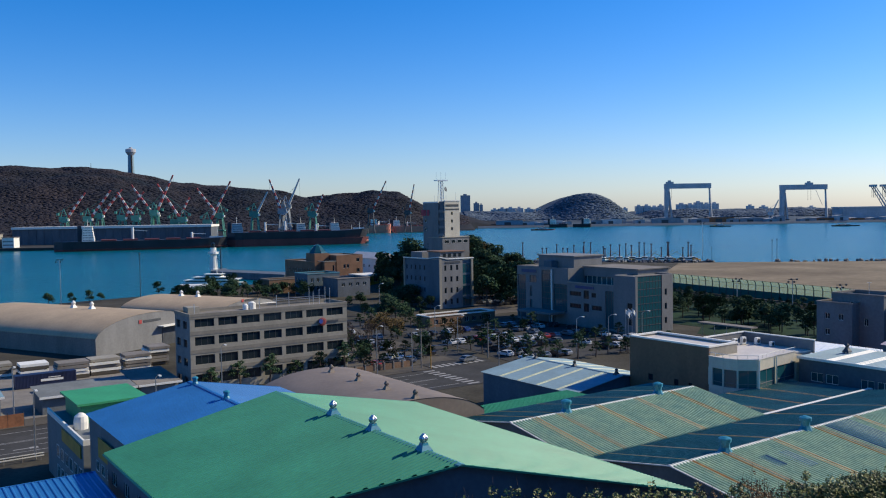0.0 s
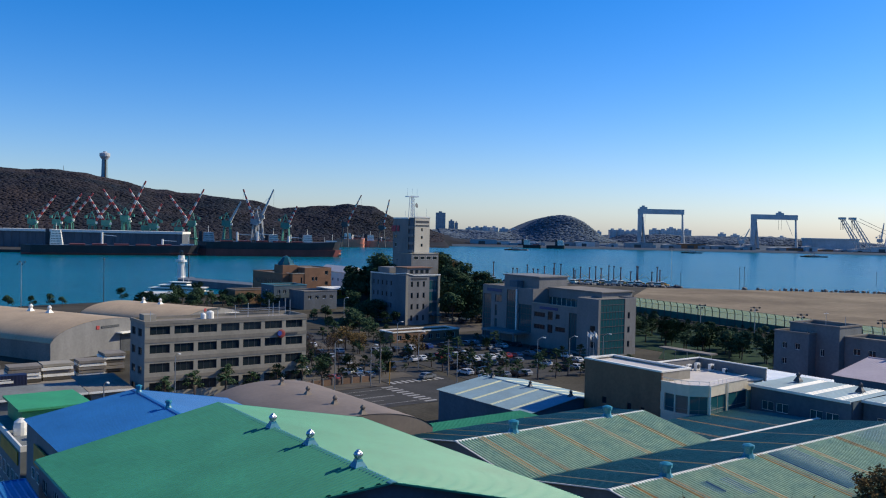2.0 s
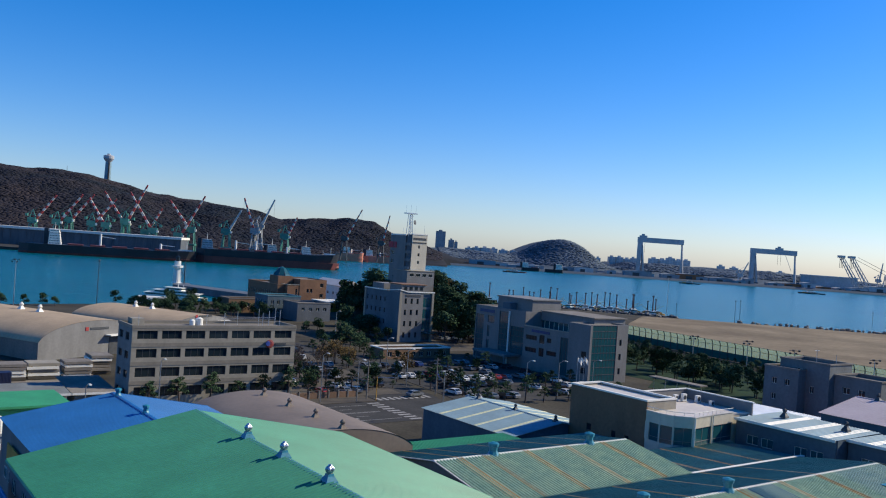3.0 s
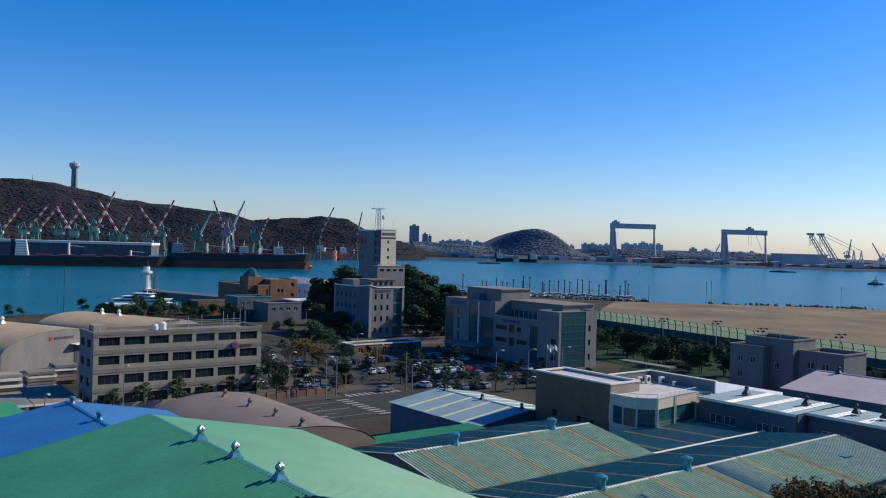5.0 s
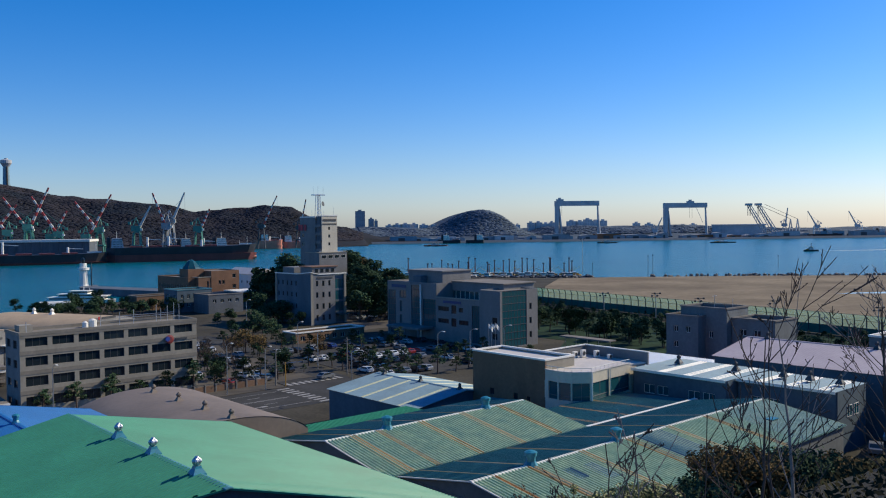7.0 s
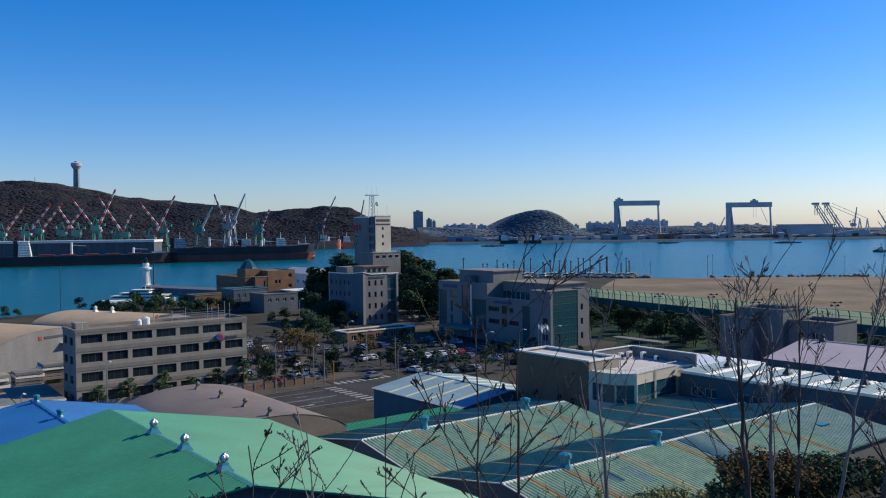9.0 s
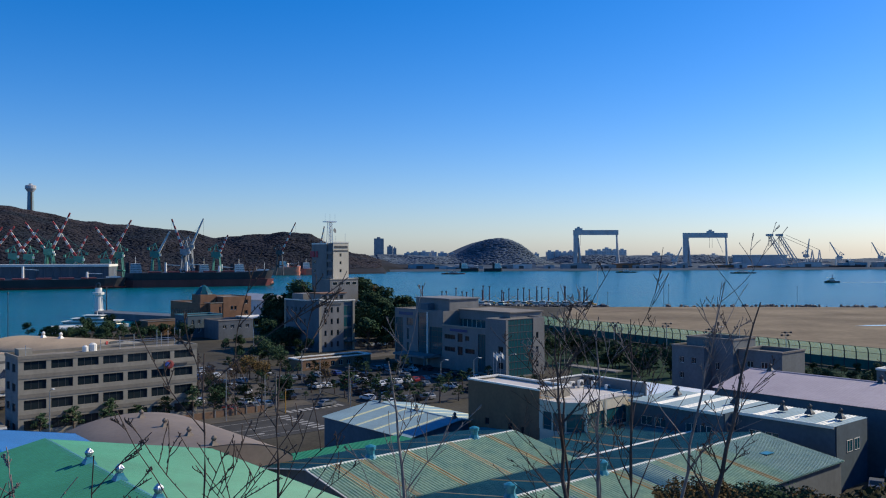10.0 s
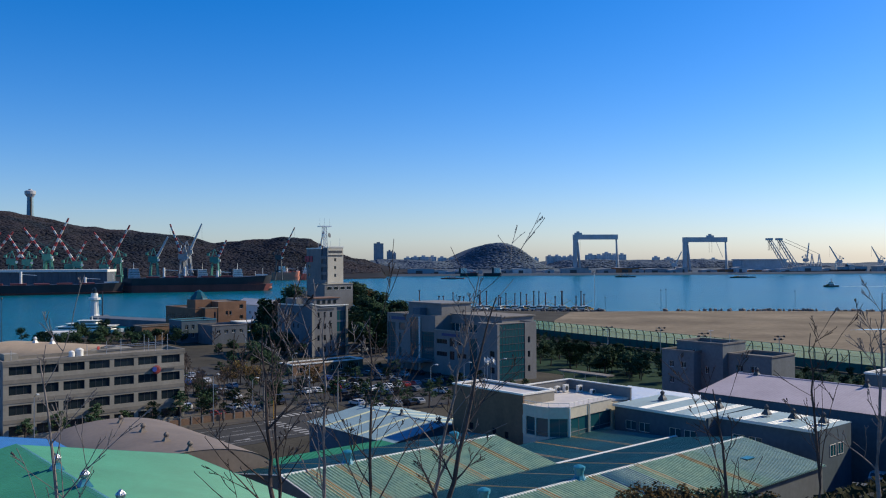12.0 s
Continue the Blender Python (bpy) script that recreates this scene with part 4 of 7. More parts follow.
# ---------------------------------------------------------------- office block by the road
def office():
    o = thing("office_building", "four-storey cream office block with dark strip windows", "building", grid(56.6, 172.0))
    W, D, Z = 36.1, 9.5, 17.0
    holes = [(1.0 + 5.0 * i, 5.1 + 5.0 * i, z, z + h) for z, h in ((14.2, 1.7), (10.4, 1.8), (6.5, 1.9), (2.5, 2.0)) for i in range(7)]
    part("wall", Geo().walls(0, W, 0, 0.35, 0.8, Z - 0.6, holes), M_OFFICE, o, "cream front wall")
    window_set(o, holes, 0.22, M_GLASS, M_STEELDARK, 3)
    for z in (5.5, 9.35, 13.15, 16.45):
        part("band", Geo().box(-0.06, W + 0.06, -0.07, -0.004, z - 0.55, z + 0.25), M_OFFICE_BAND, o, "grey-brown floor band")
    sh = [(1.0, 3.4, z, z + 1.6) for z in (13.7, 9.9, 6.0, 2.2)] + [(5.2, 7.6, z, z + 1.6) for z in (13.7, 9.9, 6.0, 2.2)]
    mm = side(0, D, -90)
    # This end alone is grey: its shade is put into the colour.
    part("wall", Geo().walls(0, D - 0.36, 0, 0.35, 0.8, Z - 0.6, sh), M_WALLGREY, o, "end wall, shade put in as darker grey", mm)
    window_set(o, sh, 0.2, M_GLASS, M_STEELDARK, 2, mm)
    part("wall", Geo().box(0.4, W, D - 0.3, D, 0.8, Z - 0.6).box(W - 0.35, W, 0.36, D - 0.3, 0.8, Z - 0.6), M_OFFICE, o)
    part("roof_deck", Geo().box(0.3, W - 0.3, 0.3, D - 0.3, Z - 1.2, Z - 0.7), M_CONC, o)
    part("parapet", Geo().box(-0.12, W + 0.12, -0.12, 0.3, Z - 0.6, Z).box(-0.12, W + 0.12, D - 0.3, D + 0.1, Z - 0.6, Z).box(-0.12, 0.25, 0.3, D - 0.3, Z - 0.6, Z)
         .box(W - 0.25, W + 0.12, 0.3, D - 0.3, Z - 0.6, Z), M_OFFICE_BAND, o, "stained parapet")
    sg = part("emblem", Geo().lathe(0, 0, ((0.9, -0.1), (0.95, 0.1), (0.6, 0.2)), 20), mat("emblem_red", (0.24, 0.04, 0.035), 0.5), o, "round red and blue emblem", pose(29.8, -0.25, 13.0, 90))
    part("emblem_half", Geo().lathe(0, 0, ((0.55, 0.0), (0.5, 0.14)), 16), mat("emblem_blue", (0.03, 0.07, 0.3), 0.5), sg, "blue half of the emblem", pose(-0.5, 0.1, 0.2))
    part("sign_bar", Geo().box(31.2, 33.8, -0.2, -0.08, 12.75, 13.15), M_STEELDARK, o, "unreadable dark sign letters")
    for x, h in ((2.5, 1.6), (17, 1.8), (21, 2.2), (24, 2.6), (29, 3.2), (30, 2.4), (31.5, 2.8), (33, 3.4), (34.2, 3.0)):
        part("aerial", Geo().tube((x, 4.5, Z - 0.7), (x, 4.5, Z + h), 0.07), M_METAL, o)
    part("stair_house", Geo().box(1.5, 4.0, 5.5, 8.6, Z - 0.7, Z + 0.8), M_OFFICE, o)
    part("water_tank", Geo().lathe(16.2, 6.8, ((0.8, Z - 0.7), (0.8, Z + 0.7), (0.3, Z + 1.0)), 12), M_WHITE, o, "white roof tank")
    part("water_tank", Geo().lathe(14.6, 6.6, ((0.6, Z - 0.7), (0.6, Z + 0.3), (0.2, Z + 0.6)), 12), M_WHITE, o, "white roof tank")
    part("rail", Geo().tube((22, 8.8, Z + 0.5), (35, 8.8, Z + 0.5), 0.05).tube((22, 8.8, Z + 0.9), (35, 8.8, Z + 0.9), 0.05), M_METAL, o)


office()
garden_wall = thing("boundary_wall", "low brown boundary wall with railings by the road", "wall", grid(0, 0))
part("wall", Geo().box(75, 108, 168.6, 168.95, 0.9, 2.3), M_BROWN, garden_wall)
for k in range(14):
    part("post", Geo().box(75.2 + 2.5 * k, 75.5 + 2.5 * k, 168.5, 169.05, 0.9, 2.7), M_CONC, garden_wall)
part("rail", Geo().tube((75, 168.78, 2.7), (108, 168.78, 2.7), 0.06), M_STEELDARK, garden_wall)


def block(name, label, a, b, w, d, z0, z1, wall, front=(), left=(), glass_mat=M_GLASS, roof=M_CONC, parent=None, bars=2, frame_mat=M_WHITE, cap=None):
    """A flat-roofed block on the grid. front, left: window openings in the wall facing the road and in the wall facing the town."""
    o = parent or thing(name, label, "building", grid(a, b))
    base = Matrix() if not parent else pose(a, b, 0)
    part("wall", Geo().walls(0, w, 0, 0.35, z0, z1, list(front)), wall, o, "", base)
    window_set(o, front, 0.2, glass_mat, frame_mat, bars, base)
    mm = base @ side(0, d, -90)
    part("wall", Geo().walls(0, d - 0.36, 0, 0.35, z0, z1, list(left)), wall, o, "", mm)
    window_set(o, left, 0.2, glass_mat, frame_mat, bars, mm)
    part("wall", Geo().box(0.36, w, d - 0.3, d, z0, z1).box(w - 0.35, w, 0.36, d - 0.31, z0, z1), wall, o, "", base)
    part("roof_deck", Geo().box(0.3, w - 0.3, 0.3, d - 0.3, z1 - 0.7, z1 - 0.5), roof, o, "", base)
    if cap:
        part("parapet", Geo().box(-0.15, w + 0.15, -0.15, 0.4, z1, z1 + 0.35).box(-0.15, w + 0.15, d - 0.4, d + 0.15, z1, z1 + 0.35)
             .box(-0.15, 0.4, 0.4, d - 0.4, z1, z1 + 0.35).box(w - 0.4, w + 0.15, 0.4, d - 0.4, z1, z1 + 0.35), cap, o, "", base)
    return o


# grey hall with the pediment
def civic():
    o = thing("civic_building", "grey four-storey public building with a stepped pediment", "building", grid(180.3, 261.5))
    W, D, Z = 15.4, 24.5, 19.2
    fh = [(x, x + 0.95, z, z + 2.0) for z in (2.4, 6.6, 10.8, 15.0) for x in (2.2, 4.9, 7.6)]
    part("wall", Geo().walls(0, 10.6, 0, 0.35, 0.8, Z, fh), M_STONE, o, "pale stone front wall")
    window_set(o, fh, 0.2, M_GLASS, M_STEELDARK, 1)
    part("wall", Geo().walls(10.6, W, 0.5, 0.85, 0.8, Z, [(11.0, 14.6, 1.2, 17.6)]), M_WALLBLUE, o, "recessed bay wall")
    window_set(o, [(11.0, 14.6, 1.2, 17.6)], 0.6, M_GREENGLASS, M_STEELDARK, 3)
    for k in range(4):
        part("spandrel", Geo().box(11.0, 14.6, 0.56, 0.66, 4.6 + 4.2 * k, 5.4 + 4.2 * k), M_WALLBLUE, o)
    part("corner_pilaster", Geo().box(-0.2, 0.8, -0.25, 0.0, 0.8, Z + 0.2), M_OFFICE, o, "pale corner pilaster")
    part("corner_pilaster", Geo().box(W - 0.7, W + 0.15, -0.1, 0.5, 0.8, Z + 0.2), M_OFFICE, o, "pale corner pilaster")
    part("corner_pilaster", Geo().box(-0.25, 0.0, D - 0.8, D + 0.1, 0.8, Z + 0.2), M_OFFICE, o, "pale corner pilaster")
    lh = [(1.6 + 3.1 * k, 2.5 + 3.1 * k, z, z + 1.7) for z in (6.6, 10.8, 15.0) for k in range(5)]
    mm = side(0, D, -90)
    # Blue-grey carries the shade of this side; the front is stone.
    part("wall", Geo().walls(0, D - 0.36, 0, 0.35, 0.8, Z, lh), M_WALLBLUE, o, "side wall, bluish shade put into its colour", mm)
    window_set(o, lh, 0.2, M_GLASS, M_STEELDARK, 1, mm)
    part("wall", Geo().box(0.36, W, D - 0.3, D, 0.8, Z).box(W - 0.35, W, 0.86, D - 0.31, 0.8, Z), M_STONE, o)
    part("roof_deck", Geo().box(0.3, W - 0.3, 0.9, D - 0.3, Z - 0.7, Z - 0.5), M_CONC, o)
    # white cornice that rises to a low gable over the corner
    part("cornice", Geo().box(-0.35, -0.05, 9.0, D + 0.1, Z, Z + 0.4), M_WHITE, o, "white cornice line")
    part("cornice", Geo().tube((-0.2, 9.0, Z + 0.2), (-0.2, 0, Z + 1.0), 0.22, n=4), M_WHITE, o, "white cornice line")
    part("cornice", Geo().tube((-0.2, -0.1, Z + 1.0), (3.4, -0.1, Z + 0.2), 0.22, n=4), M_WHITE, o, "white cornice line")
    part("cornice", Geo().box(3.4, W + 0.3, -0.25, 0.05, Z, Z + 0.4), M_WHITE, o, "white cornice line")
    part("pediment", Geo().prism([(-0.1, 0.06), (3.2, 0.06), (3.2, 0.3), (-0.1, 0.3)], Z, lambda x, y: Z + 0.9 - 0.24 * max(0, x)), M_STONE, o, "pale pediment")
    part("sign_bar", Geo().box(2.6, 9.4, -0.14, -0.02, 17.7, 18.4), M_STEELDARK, o, "unreadable dark sign letters")
    part("roof_house", Geo().box(3.2, 14.2, 4.0, 12.0, Z - 0.5, Z + 2.6), M_STONE, o, "pale roof house")
    part("roof_house", Geo().box(2.0, 12.0, 14.5, 22.5, Z - 0.5, Z + 2.4), M_STONE, o, "pale roof house")
    part("roof_slab", Geo().box(2.8, 14.6, 3.6, 12.4, Z + 2.6, Z + 2.9), M_BRICK, o, "rust-coloured roof slab")
    window_set(o, [(4.4 + 2.4 * k, 5.8 + 2.4 * k, Z + 0.6, Z + 2.0) for k in range(4)], 3.93, M_GLASS, M_STEELDARK, 1)
    part("entrance_canopy", Geo().box(11.2, 15.0, -2.2, 0.4, 4.0, 4.4), M_GREENGLASS, o, "green entrance canopy")


civic()

# glazed public offices
def public_offices():
    o = thing("public_offices", "grey stone public offices with green glass bays", "building", grid(0, 0))
    # tall block: corner glazing, stone bays and a two-storey glass hall
    holes = [(0.4, 4.4, 1.4, 15.6), (6.4, 7.6, 3.0, 7.6), (6.4, 7.6, 8.6, 12.2), (6.4, 9.8, 13.2, 15.6), (12.4, 17.2, 4.6, 17.6), (18.2, 24.4, 4.6, 13.4)]
    mm = side(186.0, 223.5, -90)
    part("wall", Geo().walls(0, 24.9, 0, 0.4, 0.8, 18.6, holes), M_STONE, o, "pale stone face", mm)
    for hh, n in zip(holes, (4, 1, 1, 2, 4, 5)):
        window_set(o, [hh], 0.18, M_GREENGLASS, M_STEELDARK, n, mm)
        z = hh[2] + 1.9
        while z < hh[3] - 1:
            part("transom", Geo().box(hh[0], hh[1], 0.12, 0.24, z, z + 0.12), M_STEELDARK, o, "", mm)
            z += 1.9
    part("sign_bar", Geo().box(2.4, 9.8, -0.14, -0.02, 16.5, 17.5), mat("sign_blue", (0.02, 0.05, 0.14), 0.5), o, "unreadable dark blue sign letters", mm)
    part("column", Geo().tube((17.7, -0.5, 0.8), (17.7, -0.5, 18.0), 0.28, n=10), M_WHITE, o, "slender white column", mm)
    part("wall", Geo().box(186.4, 206, 198.6, 198.9, 0.8, 18.6).box(186.4, 206, 223.1, 223.5, 0.8, 18.6).box(205.6, 206, 198.9, 223.1, 0.8, 18.6), M_STONE, o)
    part("roof_deck", Geo().box(186.4, 205.6, 198.9, 223.1, 18.0, 18.2), M_CONC, o)
    part("penthouse", Geo().box(189.5, 202, 199.6, 216.5, 18.3, 22.0), M_STONE, o, "pale penthouse storey")
    part("penthouse_slab", Geo().box(189.1, 202.4, 199.2, 216.9, 22.0, 22.35), M_STONE, o)
    part("stair_head", Geo().box(186.6, 189.4, 207.0, 210.6, 18.2, 20.6), M_WALLBLUE, o)
    # entrance porch
    part("entrance_canopy", Geo().box(179.5, 185.9, 200.0, 216.0, 4.2, 4.9), M_WALLGREY, o, "flat entrance canopy")
    for b in (201.0, 207.5, 215.0):
        part("porch_column", Geo().tube((180.3, b, 0.8), (180.3, b, 4.2), 0.25, n=8), M_WALLGREY, o)
    # middle wing, two window rows and a stair window
    wh_ = [(0.8, 5.8, 10.2, 11.6), (0.8, 5.8, 6.4, 7.8), (7.0, 9.2, 9.6, 12.2), (7.0, 9.2, 5.6, 8.2), (10.4, 12.2, 10.2, 11.6), (10.4, 14.6, 6.4, 7.8), (16.2, 19.6, 1.4, 12.6)]
    mm = side(185.7, 198.4, -90)
    part("wall", Geo().walls(0, 20.6, 0, 0.4, 0.8, 14.2, wh_), M_STONE, o, "pale stone wing", mm)
    for hh, n in zip(wh_, (4, 4, 2, 2, 1, 3, 3)):
        window_set(o, [hh], 0.18, M_GREENGLASS if hh[3] - hh[2] > 4 else M_GLASS, M_STEELDARK, n, mm)
    part("sign_bar", Geo().box(3.4, 11.4, -0.14, -0.02, 12.7, 13.5), mat("sign_deep_blue", (0.02, 0.04, 0.16), 0.5), o, "unreadable blue sign letters", mm)
    part("coping", Geo().box(185.5, 186.3, 177.9, 198.5, 14.2, 14.5), M_OFFICE, o, "pale coping")
    part("roof_deck", Geo().box(186.1, 206, 177.9, 198.5, 13.3, 13.6), M_CONC, o)
    # upper storey set back behind a glazed strip
    part("upper_wing", Geo().box(192.5, 206, 175.5, 198.4, 16.0, 18.8), M_STONE, o, "pale set-back upper storey")
    part("upper_slab", Geo().box(192.0, 206.4, 175.0, 198.4, 18.8, 19.1), M_CONC, o)
    part("clerestory", Geo().box(193.2, 206, 176.0, 198.4, 13.6, 16.0), M_GREENGLASS, o, "green glass clerestory")
    for k in range(11):
        part("mullion", Geo().box(193.1, 193.2, 176.2 + 2.1 * k, 176.35 + 2.1 * k, 13.6, 16.0), M_WHITE, o)
    # end block with the glass curtain wall
    lh = [(5.4, 7.4, 3.4, 5.2), (5.4, 7.4, 8.0, 9.8)]
    mm = side(184.5, 177.8, -90)
    part("wall", Geo().walls(0, 8.6, 0, 0.4, 0.8, 17.6, lh), M_STONE, o, "pale stone end block", mm)
    window_set(o, lh, 0.2, M_GLASS, M_STEELDARK, 1, mm)
    fm = side(184.9, 169.2, 0)
    fh = [(0.5, 10.8, 1.2, 17.5), (12.0, 13.0, 3.2, 5.0), (12.0, 13.0, 7.4, 9.2), (12.0, 13.0, 11.6, 13.4)]
    part("wall", Geo().walls(0, 15.6, 0, 0.4, 0.8, 17.7, fh), M_STONE, o, "pale stone front", fm)
    window_set(o, fh[:1], 0.1, M_GREENGLASS, M_STEELDARK, 8, fm)
    window_set(o, fh[1:], 0.2, M_GLASS, M_STEELDARK, 1, fm)
    for k in range(7):
        part("transom", Geo().box(0.5, 10.8, 0.04, 0.16, 3.2 + 2.1 * k, 3.35 + 2.1 * k), M_STEELDARK, o, "", fm)
    part("wall", Geo().box(200.1, 200.5, 169.6, 177.8, 0.8, 17.7).box(184.9, 200.1, 177.4, 177.8, 14.0, 17.7), M_STONE, o)
    part("roof_deck", Geo().box(184.9, 200.1, 169.6, 177.4, 17.0, 17.3), M_CONC, o)


public_offices()
low_civic = block("pavilion", "long low pavilion with a pale flat roof", 149.0, 222.0, 26.0, 7.5, 0.8, 4.0, M_BROWN, grid_holes(1, 25, 8, 1.6, (1.6,), 1.5), (), cap=M_WHITE)

# small grey block by the sand field
rb = thing("dormitory_block", "small grey block with stepped flat roofs", "building", grid(0, 0))
block("", "", 186.0, 98.5, 9.5, 12.0, 0.8, 16.8, M_WALLGREY, (), [(1.0, 2.0, 10, 11.4), (4.2, 5.6, 13.4, 15.2), (4.2, 5.4, 10, 11.6), (7.5, 8.5, 10, 11.6)], M_GLASS, parent=rb, cap=M_CONC)
block("", "", 183.0, 104.0, 7.0, 8.5, 0.8, 14.9, M_WALLGREY, (), [(2.0, 3.2, 11.2, 12.6), (2.0, 3.2, 7.6, 9.0), (5.2, 6.4, 11.2, 12.6)], M_GLASS, parent=rb, cap=M_CONC)
block("", "", 188.0, 88.0, 10.0, 10.4, 0.8, 14.6, M_WALLGREY, (), [(2.0, 3.6, 11.0, 12.4), (5.4, 7.0, 11.0, 12.4)], M_GLASS, parent=rb, cap=M_CONC)
part("roof_aerial", Geo().tube((190, 104, 16.8), (190, 104, 19.6), 0.06).tube((189, 104, 19.4), (191, 104, 19.4), 0.05).tube((193, 101, 16.8), (193, 101, 18.8), 0.06), M_METAL, rb)
rb2 = block("dormitory_block", "plain grey block behind bare trees", 178.0, 40.0, 14.0, 24.0, 0.8, 14.5, M_WALLGREY, (), grid_holes(2, 22, 5, 1.4, (11, 7.5), 1.4), cap=M_WHITE)
shelter = thing("shelter", "long pale flat shelter roof on thin posts", "shelter", grid(198.5, 140))
part("roof", Geo().box(-1.6, 1.6, 0, 17.5, 4.4, 4.75), M_CONC, shelter)
for k in range(5):
    part("post", Geo().tube((0, 0.8 + 4 * k, 0.8), (0, 0.8 + 4 * k, 4.4), 0.09), M_METAL, shelter)

# brick offices near the pier
br = thing("brick_offices", "orange brick harbour offices with flat roofs", "building", grid(0, 0))
block("", "", 196.5, 397.0, 12.0, 36.0, 0.8, 12.0, M_BRICK, (), grid_holes(1, 35, 13, 0.9, (6.2,), 2.4), M_GLASS, parent=br, bars=1, cap=M_BROWN)
block("", "", 200.5, 394.0, 6.7, 21.0, 0.8, 12.3, M_BRICK, [(4.6, 5.6, 3.0, 10.5)], grid_holes(1, 20, 4, 1.2, (8.0,), 1.6), M_GLASS, parent=br, bars=1, cap=M_OFFICE)
block("", "", 207.3, 393.8, 15.4, 21.0, 0.8, 15.4, M_BRICK, [(4.0, 5.3, 8.6, 10.6), (6.0, 7.3, 8.6, 10.6), (11.6, 13.6, 11.6, 13.6), (11.6, 13.6, 6.2, 8.2)], (), M_GLASS, parent=br, bars=1)
part("roof_room", Geo().box(198.5, 206.8, 401.0, 411.0, 12.0, 16.4), M_BRICK, br, "brick roof room under the lantern")
part("lantern", Geo().lathe(202.6, 406.0, ((4.6, 16.4), (4.2, 17.2), (2.0, 20.2), (0.3, 21.2)), 8), M_GREENGLASS, br, "glazed roof lantern")
for k in range(8):
    t = 2 * math.pi * k / 8
    part("lantern_rib", Geo().tube((202.6 + 4.3 * math.cos(t), 406 + 4.3 * math.sin(t), 17.2), (202.6 + 0.3 * math.cos(t), 406 + 0.3 * math.sin(t), 21.2), 0.16, n=4), M_STEELDARK, br)
block("workshop", "low brown brick annex by the quay", 158.0, 366.0, 19.0, 10.0, 0.8, 7.0, M_BROWN, grid_holes(1, 18, 5, 1.4, (3.6,), 1.6), (), cap=M_CONC)
block("workshop", "blue-grey workshop with white window frames", 167.0, 345.0, 16.0, 13.0, 0.8, 10.2, M_WALLBLUE, grid_holes(1, 15, 5, 1.3, (3.0, 6.6), 1.8), grid_holes(1, 12, 4, 1.2, (6.6,), 1.6), cap=M_TEAL)
block("workshop", "dark flat-roofed workshop in shade", 173.5, 329.0, 16.0, 14.0, 0.8, 8.6, M_WALLDARK, grid_holes(1, 15, 4, 1.6, (5.4,), 1.4), (), cap=M_CONC)
wh = thing("warehouse", "white warehouse with a low pale gable roof", "warehouse", grid(240.6, 407.0))
part("wall", Geo().box(0, 11.5, 0, 34, 0.8, 11.6), M_WHITE, wh)
part("roof", Geo().extrude([(-0.8, 11.6), (12.3, 11.6), (5.75, 14.6)], -0.8, 34.8), M_TERRACE, wh, "pale sheet roof")
window_set(wh, [(2.0, 4.2, 6.5, 8.1), (6.6, 8.8, 6.5, 8.1)], -0.05)
window_set(wh, grid_holes(2, 32, 5, 1.6, (6.5,), 1.6), -0.05, m=side(0, 34, -90))
oc = thing("canteen", "low ochre building with a white canopy", "building", grid(211.5, 372.0))
part("wall", Geo().box(0, 19, 0, 14, 0.8, 5.6), M_YELLOW, oc)
part("roof", Geo().box(-1, 12, -2.5, 15, 5.6, 6.1), M_WHITE, oc)
part("upper_room", Geo().box(12.2, 19, -0.4, 12, 0.8, 7.4), M_OFFICE, oc, "cream upper room")
window_set(oc, grid_holes(0.6, 11.6, 3, 2.0, (2.6,), 1.8), -0.06)
window_set(oc, [(13.4, 14.8, 4.2, 5.8), (16.2, 17.6, 4.2, 5.8)], -0.46)


